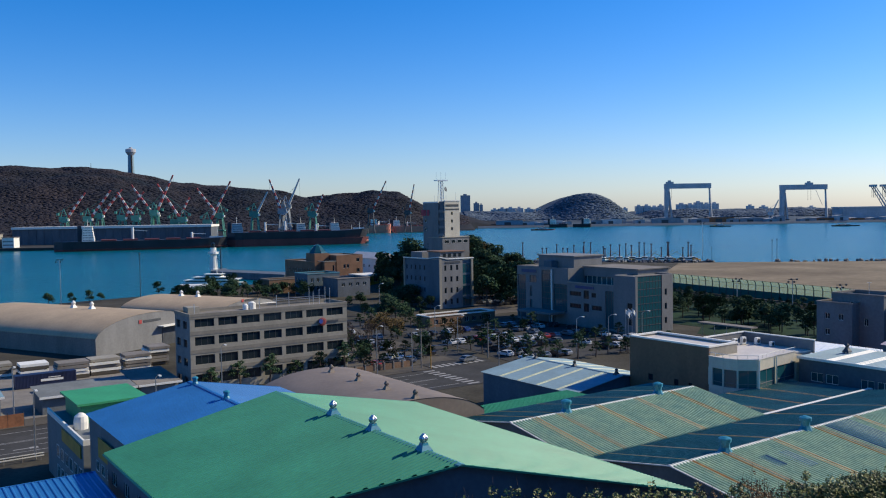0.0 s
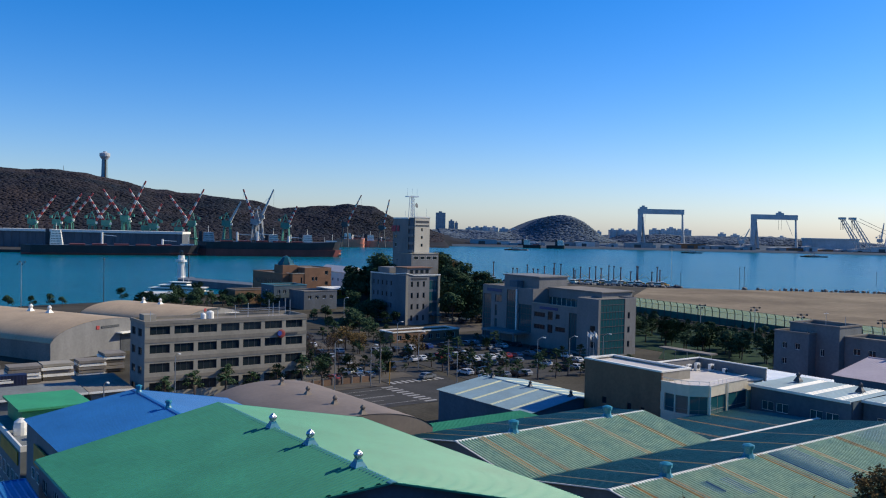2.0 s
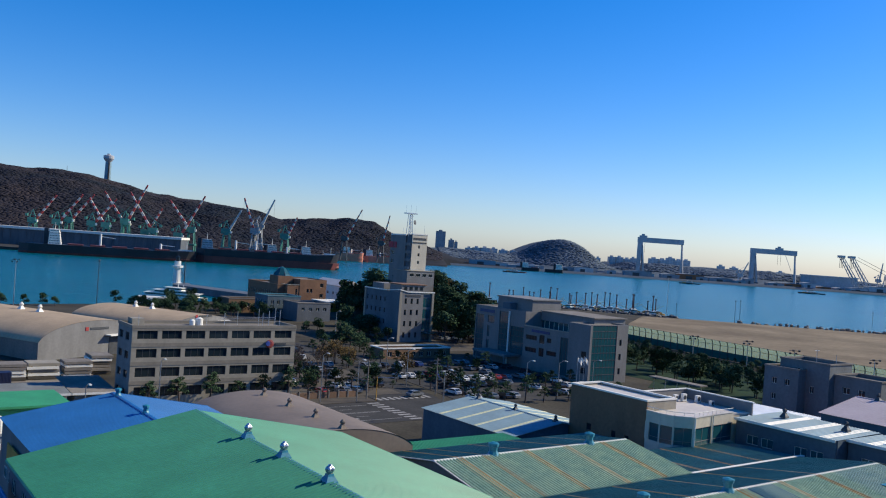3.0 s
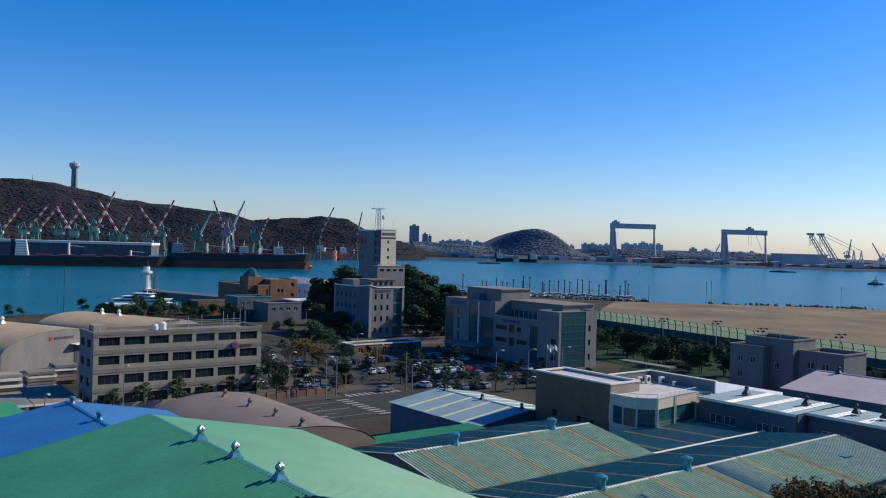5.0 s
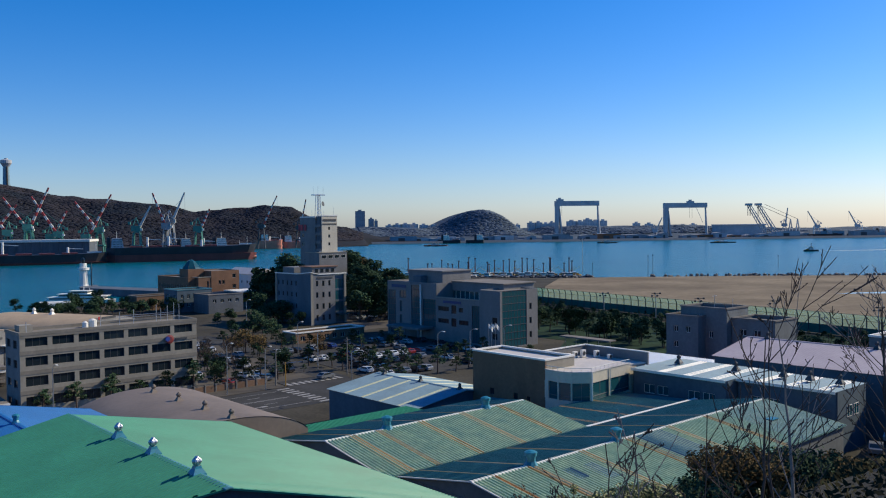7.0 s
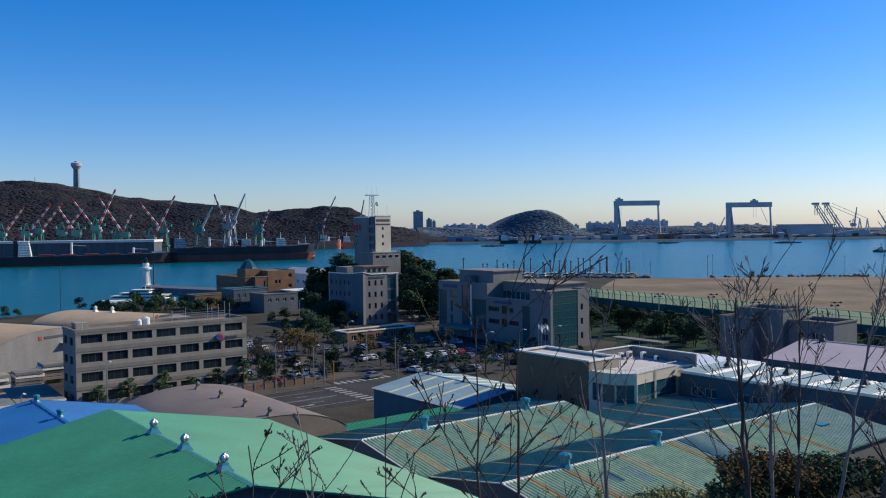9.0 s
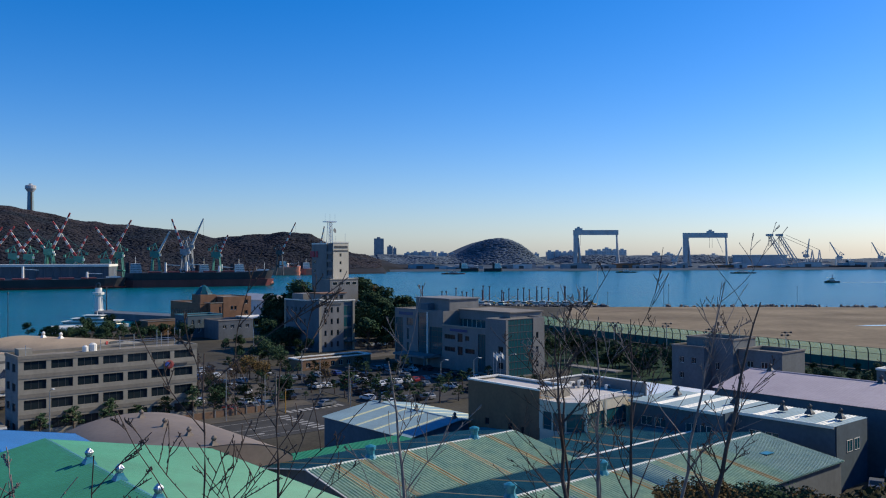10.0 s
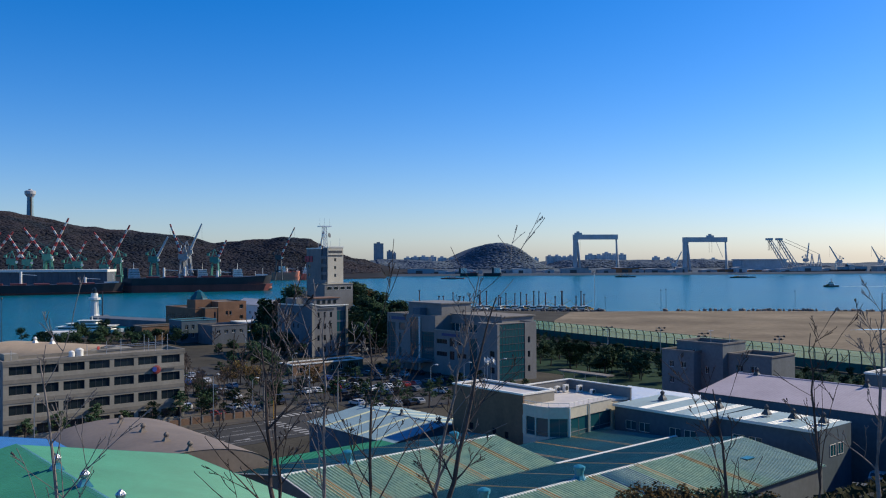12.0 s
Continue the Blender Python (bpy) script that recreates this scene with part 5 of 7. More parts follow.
# ---------------------------------------------------------------- control tower on the wooded mound
def control_tower():
    o = thing("control_tower", "tall white and brown harbour control tower on a mound", "tower", pose(0.0, 399.0, 0, 0, 0, GA))
    Z0, Z1 = 10.0, 41.8
    fr = [(4.4, 5.5, z, z + 1.5) for z in (28.2, 31.8, 35.4)]
    # Sunward face is cream, the shaded side stone: light set by colour.
    part("wall", Geo().walls(0.9, 9.4, 0, 0.4, Z0, Z1, fr), M_CREAM, o, "cream-white face, sunlight put into its colour")
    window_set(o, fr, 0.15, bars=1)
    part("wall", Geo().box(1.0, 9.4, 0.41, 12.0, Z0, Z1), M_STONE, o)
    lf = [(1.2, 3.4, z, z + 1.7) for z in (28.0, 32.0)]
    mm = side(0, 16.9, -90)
    part("wall", Geo().walls(0, 12.8, 0, 0.4, Z0, Z1 - 0.6, lf), M_STONE, o, "grey-brown face, shade put into its colour", mm)
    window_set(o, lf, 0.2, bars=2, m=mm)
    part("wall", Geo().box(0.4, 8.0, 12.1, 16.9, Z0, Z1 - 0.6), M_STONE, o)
    part("recess", Geo().box(0.6, 0.99, 0.5, 4.1, Z0, Z1 - 0.4), M_WALLDARK, o, "recessed dark strip")
    for z in (25.5, 29.2, 32.9, 36.6):
        part("balcony", Geo().box(0.0, 0.6, 0.4, 4.0, z, z + 1.3), M_STONE, o, "narrow balcony front")
    part("sign_bar", Geo().box(1.5, 8.8, -0.12, -0.01, 39.4, 40.4), M_STEELDARK, o, "unreadable dark sign letters")
    part("sign_bar", Geo().box(1.3, 9.0, -0.12, -0.01, 37.8, 38.4), M_STEELDARK, o, "dark louvre strip")
    part("red_sign", Geo().box(-0.3, -0.1, 14.2, 18.0, 35.2, 38.0).box(-0.3, -0.1, 11.4, 13.2, 35.2, 38.0), mat("sign_red", (0.40, 0.03, 0.05), 0.6), o, "small red sign letters")
    part("podium", Geo().box(-2.4, 13.0, -2.5, 9, 8, 24.9), M_STONE, o, "pale stone podium")
    part("podium_coping", Geo().box(-2.6, 13.2, -2.7, 9.2, 24.9, 25.2), M_OFFICE, o, "pale coping")
    window_set(o, grid_holes(-1.6, 12.6, 4, 2.6, (22.4,), 1.5), -2.56, bars=1)
    part("podium_rail", Geo().tube((-2.3, -2.4, 25.7), (12.9, -2.4, 25.7), 0.08), M_METAL, o)
    part("parapet", Geo().box(0.8, 9.6, -0.15, 0.4, Z1, Z1 + 0.5).box(9.2, 9.6, 0.4, 12.0, Z1, Z1 + 0.5).box(-0.1, 0.4, 4.1, 16.9, Z1 - 0.6, Z1), M_WHITE, o)
    mast = Geo()
    for x, y in ((1.2, 4.0), (3.4, 4.0), (3.4, 6.0), (1.2, 6.0)):
        mast.tube((x, y, Z1 - 0.5), (2.3 + (x - 2.3) * 0.6, 5.0 + (y - 5.0) * 0.6, 52.0), 0.17, n=4)
    for k in range(6):
        z0, z1 = Z1 + 1.7 * k, Z1 + 1.7 * (k + 1)
        mast.tube((1.3, 4.1, z0), (3.2, 4.1, z1), 0.1, n=4).tube((3.3, 4.1, z0), (1.4, 4.1, z1), 0.1, n=4).tube((1.3, 4.1, z0), (3.3, 4.1, z0), 0.1, n=4)
    part("lattice_mast", mast, M_METAL, o, "grey lattice aerial mast")
    part("platform", Geo().box(-0.6, 5.4, 3.6, 6.4, 51.4, 51.9), M_METAL, o)
    for x in (-0.3, 2.3, 5.1):
        part("whip_aerial", Geo().tube((x, 4.8, 52), (x, 4.8, 55.5), 0.05), M_METAL, o)
    part("dish", Geo().lathe(0, 0, ((0.2, 0), (0.9, 0.15), (1.2, 0.5)), 14), M_STEELDARK, o, "", pose(4.4, 4.6, 47.5, 80, 0, 30))
    for x, y, h in ((0.5, 3, 4.0), (1.5, 9, 3.0), (9.5, 3, 4.5), (8.5, 9.5, 3.2)):
        part("whip_aerial", Geo().tube((x, y, Z1 - 0.8), (x, y, Z1 + h), 0.06), M_METAL, o)


control_tower()


# ---------------------------------------------------------------- tan hangars and the storage yard
def hangar_pose(x, y):
    return pose(x, y, 0, 0, 0, 61.0)


for x, y, label in ((-81.5, 236.5, "big storage hangar with a tan vaulted roof"), (-66.0, 290.0, "second storage hangar with a tan vaulted roof")):
    big = y < 260
    hg = barrel("hangar", label, hangar_pose(x, y), 18.5 if big else 15.5, 66.0 if big else 46.0, 5.5 if big else 4.6, 5.0 if big else 3.9, M_TAN, M_CONC, 26, M_STONE, 1.42)
    part("door", Geo().box(4.0, 9.5, -0.1, 0.02, 0.8, 6.0), M_STEELDARK, hg, "dark doorway")
    part("door_canopy", Geo().box(2.5, 11.0, -2.2, 0.02, 6.2, 6.5), M_WHITE, hg)
    part("sign_bar", Geo().box(-2.5, 3.5, -0.1, 0.0, 8.0, 8.6), M_STEELDARK, hg, "unreadable sign letters")
    part("sign_badge", Geo().box(-4.2, -3.2, -0.1, 0.0, 7.8, 8.8), M_CRANERED, hg, "small red badge")
    for yy in (24.0, 32.0):
        turbine_vent(hangar_pose(x, y) @ pose(0, yy, 10.4 if big else 8.4), M_WHITE, M_WHITE, 1.6, "white turbine vent on the hangar roof", "white roof vents")


def plate_stack(a, b, w, d, n, rng):
    s_ = thing("material_stack", "stack of long pale building panels on timbers", "panel stack", grid(a, b, 0.9), "panel stacks")
    for k in range(n):
        dx, dy = rng.uniform(-0.3, 0.3), rng.uniform(-0.25, 0.25)
        part("panel_slab", Geo().box(dx, w + dx, dy, d + dy, 0.75 * k + 0.12, 0.75 * k + 0.72), rng.choice((M_CONC, M_WHITE, M_OFFICE, M_PAVE)), s_)
        part("timber", Geo().box(dx + 0.6, dx + 0.9, dy, d + dy, 0.75 * k, 0.75 * k + 0.12).box(w + dx - 0.9, w + dx - 0.6, dy, d + dy, 0.75 * k, 0.75 * k + 0.12), M_BROWN, s_)
    return s_


rng = random.Random(11)
for a, b, w, d, n in ((37.5, 204, 6.6, 5, 5), (44.5, 205, 6.6, 5, 5), (52.5, 206.5, 6.0, 5, 5), (59.0, 210, 5.0, 6, 6), (31, 213, 6, 5, 4), (24, 217, 6, 5, 4), (16, 222, 6, 5, 5),
                      (8, 222, 6.5, 5, 5), (2, 208, 7, 4.5, 4)):
    plate_stack(a, b, w, d, n, rng)
cont = thing("shipping_container", "dark blue shipping container in the yard", "container", grid(28.0, 199.0, 0.9))
cb = Geo()
ribs = [(0.0, 0.0)] + [(0.275 * (k + u), d) for k in range(44) for u, d in ((0.1, -0.04), (0.6, -0.04), (0.75, 0.0), (0.98, 0.0))] + [(12.15, 0.0)]
cb.prism(ribs + [(12.15, 2.44), (0.0, 2.44)], 0.05, 2.85)
part("body", cb, mat("container_blue", (0.012, 0.02, 0.06), 0.5, vary=0.3, size=2), cont)
part("logo_bar", Geo().box(5.0, 9.5, -0.1, -0.05, 1.2, 1.7).box(6.5, 9.0, -0.1, -0.05, 1.9, 2.05), M_WHITE, cont, "plain white mark bars")
cont2 = thing("flatbed_trailer", "dark trailer parked beside the container", "trailer", grid(32.0, 192.0, 0.9))
part("deck", Geo().box(0, 12, 0, 2.4, 1.1, 1.4), M_STEELDARK, cont2)
for x in (1.5, 8.5, 10.0):
    for y in (0.1, 2.0):
        part("wheel", Geo().tube((x, y, 0.5), (x, y + 0.3, 0.5), 0.5, n=12), M_STEELDARK, cont2)

# roadside sheds and the small building with the green roof room
gb = thing("roadside_building", "roadside building with a green roof room and ochre signs", "building", grid(22.5, 110.0))
part("wall", Geo().box(0, 11.5, 0, 22.5, 0.8, 9.2), M_WALLGREY, gb)
part("roof_room", Geo().box(2.4, 10.6, 12.0, 22.0, 9.2, 11.7), M_GREENPAINT, gb, "green painted roof room")
part("roof", Geo().box(1.8, 11.2, 11.4, 22.6, 11.7, 12.0), M_GREENPAINT, gb, "bright green roof edge")
part("door", Geo().box(8.0, 9.2, 11.9, 11.98, 9.3, 11.4), M_STEELDARK, gb, "dark open doorway")
part("parapet", Geo().box(0, 11.5, 0, 0.25, 9.2, 9.9).box(0, 0.25, 0.25, 22.5, 9.2, 9.9), M_WHITE, gb)
part("water_tank", Geo().lathe(1.8, 9.4, ((0.9, 9.2), (0.95, 10.2), (0.85, 10.9), (0.3, 11.3)), 14), M_WHITE, gb, "white roof tank")
part("water_tank", Geo().lathe(3.6, 5.6, ((0.8, 9.2), (0.85, 10.0), (0.75, 10.4), (0.3, 10.7)), 14), M_WHITE, gb, "white roof tank")
part("sign_board", Geo().box(-0.16, -0.02, 1.0, 12.0, 7.4, 9.0), M_YELLOW, gb, "ochre sign board")
window_set(gb, grid_holes(0.6, 16.8, 6, 1.6, (4.4,), 1.7), -0.06, m=side(0, 17.2, -90))
window_set(gb, grid_holes(0.6, 16.8, 6, 1.6, (1.4,), 1.9), -0.06, m=side(0, 17.2, -90))
for a, b, w, d, z, m_ in ((-14, 165, 20, 16, 5.6, M_WHITE), (8, 172, 14, 14, 5.2, M_TIN), (-40, 168, 22, 20, 5.0, M_TAN), (28, 170, 17, 9, 4.6, M_WALLGREY), (46, 171, 8, 14, 4.4, M_CONC)):
    sh = thing("shed", "low roadside shed with a pale sheet roof", "shed", grid(a, b))
    part("wall", Geo().box(0.3, w - 0.3, 0.3, d - 0.3, 0.8, z - 0.5), M_WALLGREY, sh)
    part("roof_slope", ribbed(-0.3, w + 0.3, -0.4, d + 0.4, lambda x, y, z=z, d=d: z - 0.35 + 0.06 * y, 0.5, 0.05), m_, sh)
    part("eaves_trim", Geo().box(-0.3, w + 0.3, -0.5, -0.4, z - 0.7, z - 0.3), M_WHITE, sh)
hoard = thing("fence_wall", "rust-brown steel hoarding along the road", "fence", grid(-60, 163.4))
for k in range(33):
    part("panel", Geo().box(2.55 * k, 2.55 * k + 2.48, 0, 0.06, 0.9, 3.2), M_RUST, hoard)
for k in range(34):
    part("post", Geo().box(2.55 * k - 0.06, 2.55 * k + 0.02, 0.07, 0.2, 0.9, 3.5), M_STEELDARK, hoard)
near_wall = thing("guard_rail", "white roadside guard rail above dry grass", "guard rail", grid(-60, 139.0))
for k in range(34):
    part("post", Geo().box(2.5 * k, 2.5 * k + 0.12, 0, 0.12, 0.8, 2.0), M_CONC, near_wall)
part("rail", Geo().box(0, 83, -0.05, 0.0, 1.45, 1.6).box(0, 83, -0.05, 0.0, 1.85, 1.98), M_WHITE, near_wall)


# ---------------------------------------------------------------- tall green fence beside the sand field
def net_material():
    """Woven netting that lets daylight through its mesh."""
    m = bpy.data.materials.new("see_through_net")
    m.use_nodes = True
    nt = m.node_tree
    p = nt.nodes["Principled BSDF"]
    p.inputs["Base Color"].default_value = (0.10, 0.26, 0.20, 1)
    p.inputs["Roughness"].default_value = 0.8
    cloth = nt.nodes.new("ShaderNodeBsdfTranslucent")
    cloth.inputs["Color"].default_value = (0.16, 0.36, 0.28, 1)
    half = nt.nodes.new("ShaderNodeMixShader")
    half.inputs[0].default_value = 0.55
    gaps = nt.nodes.new("ShaderNodeBsdfTransparent")
    mesh_ = nt.nodes.new("ShaderNodeMixShader")
    mesh_.inputs[0].default_value = 0.55
    nt.links.new(p.outputs[0], half.inputs[1])
    nt.links.new(cloth.outputs[0], half.inputs[2])
    nt.links.new(half.outputs[0], mesh_.inputs[1])
    nt.links.new(gaps.outputs[0], mesh_.inputs[2])
    nt.links.new(mesh_.outputs[0], nt.nodes["Material Output"].inputs["Surface"])
    return m


def fence():
    x0, y0, x1, y1 = 83.0, 420.0, 177.0, 228.0
    n = 54
    turn = math.degrees(math.atan2(y1 - y0, x1 - x0))
    f_ = thing("net_fence", "tall curved steel fence with green netting", "fence", pose(x0, y0, 0.9, 0, 0, turn))
    length = math.hypot(x1 - x0, y1 - y0)
    pg = Geo()
    prof = ((0, 0), (0, 5.2), (-0.25, 6.2), (-0.8, 7.0))
    for (ya, za), (yb, zb) in zip(prof, prof[1:]):
        pg.tube((0, ya, za), (0, yb, zb), 0.2, n=5)
    me = pg.mesh("post")
    me.materials.append(M_STEELDARK)
    for k in range(n + 1):
        part("post", me, None, f_, "", pose(length * k / n, 0, 0))
    step = length / n
    upper = Geo()
    for (ya, za), (yb, zb) in zip(prof[1:], prof[2:]):
        upper.quad((0, ya, za), (step - 0.1, ya, za), (step - 0.1, yb, zb), (0, yb, zb))
    upper.quad((0, 0, 3.0), (step - 0.1, 0, 3.0), (step - 0.1, 0, 5.2), (0, 0, 5.2))
    um = upper.mesh("net_panel")
    um.materials.append(net_material())
    lower = Geo().box(0, step - 0.1, -0.02, 0.02, 0.05, 3.0).mesh("solid_panel")
    lower.materials.append(M_NET)
    for k in range(n):
        part("net_panel", um, None, f_, "", pose(length * k / n + 0.05, 0, 0))
        part("solid_panel", lower, None, f_, "", pose(length * k / n + 0.05, 0, 0))
    for z, y in ((2.8, 0), (5.2, 0), (7.0, -0.8)):
        part("rail", Geo().tube((0, y, z), (length, y, z), 0.07, n=4), M_STEELDARK, f_)


fence()


def flood_mast(x, y, h, label="tall grey floodlight mast with a lamp frame", heads=4):
    o = thing("floodlight_mast", label, "floodlight", pose(x, y, 0.9), "floodlights")
    part("pole", Geo().tube((0, 0, 0), (0, 0, h), 0.2, 0.11, 8), M_METAL, o)
    part("frame", Geo().box(-1.7, 1.7, -0.06, 0.06, h - 0.1, h + 0.05).box(-1.4, 1.4, -0.06, 0.06, h - 1.0, h - 0.9), M_STEELDARK, o)
    for k in range(heads):
        part("lamp_head", Geo().box(-0.28, 0.28, -0.2, 0.2, -0.2, 0.3), M_STEELDARK, o, "", pose(-1.5 + 3.0 * k / max(1, heads - 1), -0.15, h - (0.0 if k % 2 else 0.9), 20))


for x, y, h in ((104.6, 306, 10.5), (122, 300, 10.5), (128, 276, 10.5), (147, 262, 10.5), (165, 235, 10.5), (-160.5, 358, 18.6), (178, 590, 26)):
    flood_mast(x, y, h)
for x, y, h, z in ((-137, 386, 19.3, 0.5), (233, 600, 15, -1.5), (225, 588, 15, -1.5), (382, 700, 9, -1.5), (200, 640, 8, -1.5), (150, 660, 9, -1.5)):
    o = thing("marker_pole", "slender dark marker pole", "pole", pose(x, y, z), "marker poles")
    part("pole", Geo().tube((0, 0, -1), (0, 0, h), 0.17, 0.12, 6), M_STEELDARK, o)
    part("top_mark", Geo().lathe(0, 0, ((0.2, h - 0.2), (0.45, h + 0.3), (0.3, h + 0.9)), 8), M_STEELDARK, o)


def street_lamp(a, b, h=9.0, arm=2.0, turn=0):
    o = thing("street_lamp", "grey steel street lamp with a curved arm", "street lamp", grid(a, b, 0.9, turn), "street lamps")
    part("pole", Geo().tube((0, 0, 0), (0, 0, h), 0.13, 0.08, 8), M_METAL, o)
    part("arm", Geo().tube((0, 0, h), (0, -arm * 0.6, h + 0.7), 0.06).tube((0, -arm * 0.6, h + 0.7), (0, -arm, h + 0.8), 0.06), M_METAL, o)
    part("lamp_head", Geo().box(-0.18, 0.18, -arm - 0.7, -arm + 0.1, h + 0.7, h + 0.88), M_WHITE, o)


for a, b, h in ((21.9, 139.5, 10), (22.6, 163.6, 10), (-10, 163.6, 10), (60, 163.8, 10), (95.6, 163.8, 10.5), (104.5, 163.2, 9), (112, 141, 10), (40, 139.5, 10),
                (150.7, 158, 8.5), (160, 156, 8.5), (172, 155.5, 8.5), (151, 256, 11), (136, 200, 9), (128, 178, 9)):
    street_lamp(a, b, h)
for a, b, h in ((108.5, 165.5, 9), (107, 159, 0), (128.5, 166, 9)):
    if h:
        o = thing("utility_pole", "concrete utility pole with crossarms", "utility pole", grid(a, b, 0.9), "utility poles")
        part("pole", Geo().tube((0, 0, 0), (0, 0, h), 0.18, 0.12, 8), M_CONC, o)
        part("crossarm", Geo().box(-1.0, 1.0, -0.06, 0.06, h - 0.6, h - 0.45), M_STEELDARK, o)
        part("crossarm", Geo().box(-0.8, 0.8, -0.06, 0.06, h - 1.5, h - 1.38), M_STEELDARK, o)
sig = thing("traffic_signal", "yellow-striped traffic signal post at the crossing", "traffic signal", grid(109.6, 163.2, 0.95))
part("post", Geo().tube((0, 0, 0), (0, 0, 5.4), 0.12, 0.1, 8), M_YELLOW, sig, "yellow post")
part("arm", Geo().tube((0, 0, 5.2), (3.5, -3.0, 5.6), 0.07), M_METAL, sig)
part("signal_head", Geo().box(2.6, 3.8, -3.2, -2.9, 5.3, 5.75), M_STEELDARK, sig)
for k, (a, b) in enumerate(((172.2, 161.5), (173.6, 161.8), (174.8, 161.6))):
    o = thing("flagpole", "white flag on a steel flagpole", "flag", grid(a, b, 0.9), "flags")
    part("pole", Geo().tube((0, 0, 0), (0, 0, 9.2), 0.07, 0.05, 6), M_METAL, o)
    fl = Geo()
    for i in range(9):
        x = 0.2 * i
        fl.v += [(x + 0.05, 0.14 * math.sin(i * 0.9 + k), 9.0 - 0.11 * i - 0.35 * (i / 8) ** 2), (x + 0.05, 0.14 * math.sin(i * 0.9 + k + 0.4), 7.9 - 0.13 * i - 0.35 * (i / 8) ** 2)]
    fl.f = [(2 * i, 2 * i + 2, 2 * i + 3, 2 * i + 1) for i in range(8)]
    part("flag_cloth", fl, M_WHITE, o, "plain white flag")


# ---------------------------------------------------------------- cars
def paint_material():
    m = bpy.data.materials.new("car_paint")
    m.use_nodes = True
    nt = m.node_tree
    p = nt.nodes["Principled BSDF"]
    p.inputs["Roughness"].default_value = 0.25
    info = nt.nodes.new("ShaderNodeObjectInfo")
    ramp = nt.nodes.new("ShaderNodeValToRGB")
    ramp.color_ramp.interpolation = "CONSTANT"
    cols = [(0.0, (0.62, 0.62, 0.61)), (0.16, (0.03, 0.03, 0.035)), (0.5, (0.30, 0.31, 0.32)), (0.64, (0.16, 0.17, 0.18)), (0.86, (0.7, 0.7, 0.68)), (0.93, (0.03, 0.06, 0.2)), (0.97, (0.3, 0.04, 0.03))]
    el = ramp.color_ramp.elements
    el[0].position, el[0].color = 0, (*cols[0][1], 1)
    el[1].position, el[1].color = cols[1][0], (*cols[1][1], 1)
    for pos, c in cols[2:]:
        e = el.new(pos)
        e.color = (*c, 1)
    nt.links.new(info.outputs["Random"], ramp.inputs["Fac"])
    nt.links.new(ramp.outputs["Color"], p.inputs["Base Color"])
    return m


def car_thing(m):
    o = thing("car", "parked car on the asphalt", "car", m, "parked cars")
    prof = [(-2.2, 0.35), (2.2, 0.35), (2.25, 0.75), (1.95, 0.92), (1.1, 1.0), (0.45, 1.42), (-1.25, 1.46), (-1.95, 1.02), (-2.25, 0.9)]
    body = Geo()
    for y0, y1, k in ((-0.86, 0.86, 1.0),):
        body.extrude([(x * k, z) for x, z in prof], y0, y1)
    part("body", body, paint_material(), o)
    for y in (-0.875, 0.862):
        part("side_window", Geo().extrude([(0.9, 1.0), (0.4, 1.34), (-1.2, 1.37), (-1.7, 1.02)], y, y + 0.013), M_GLASS, o)
    part("windscreen", Geo().quad((1.06, -0.72, 1.04), (1.06, 0.72, 1.04), (0.52, 0.68, 1.4), (0.52, -0.68, 1.4)), M_GLASS, o)
    part("rear_window", Geo().quad((-1.9, 0.72, 1.07), (-1.9, -0.72, 1.07), (-1.34, -0.68, 1.43), (-1.34, 0.68, 1.43)), M_GLASS, o)
    for x in (-1.35, 1.4):
        for y in (-0.88, 0.7):
            part("wheel", Geo().tube((x, y, 0.32), (x, y + 0.18, 0.32), 0.32, n=10), M_STEELDARK, o)
    for y in (-0.62, 0.45):
        part("headlight", Geo().box(2.2, 2.27, y, y + 0.2, 0.62, 0.78), M_WHITE, o)
    return o


rng = random.Random(3)
first = car_thing(grid(122.0, 165.5, 0.9, 10))
first["label"] = "white sport utility car turning at the crossing"
spots = []
for b in (158, 166, 174, 182, 190, 198, 208):
    for a in range(134, 180, 3):
        if rng.random() < 0.5:
            spots.append((a + rng.uniform(-0.3, 0.3), b + rng.uniform(-0.5, 0.5), 90 + rng.uniform(-4, 4)))
for b in (174, 180, 188, 194, 204, 212, 226, 240):
    for a in range(98, 120, 3):
        if rng.random() < 0.5:
            spots.append((a + (b - 170) * 0.12, b, 90 + rng.uniform(-4, 4)))
for b in (240, 248, 256, 266, 276):
    for a in range(200, 236, 3):
        if rng.random() < 0.5:
            spots.append((a, b, 90 + rng.uniform(-4, 4)))
spots += [(40, 146, 0), (-20, 158, 180), (118, 200, 85), (121, 232, 85), (127, 42.5, 20), (131, 40, 15), (124.5, 38, 25), (134, 43, 10), (129, 35, 30)]
for a, b, r in spots:
    z = land_height(*(grid(a, b).translation.xy)) + 0.05 if b < 60 else 0.9
    copy_thing(first, grid(a, b, z, r))
first["group"] = ""
for o in scene.objects:
    if o.name.startswith("car.") and o.type == "EMPTY":
        o["label"] = "parked car on the asphalt"
        o["group"] = "parked cars"


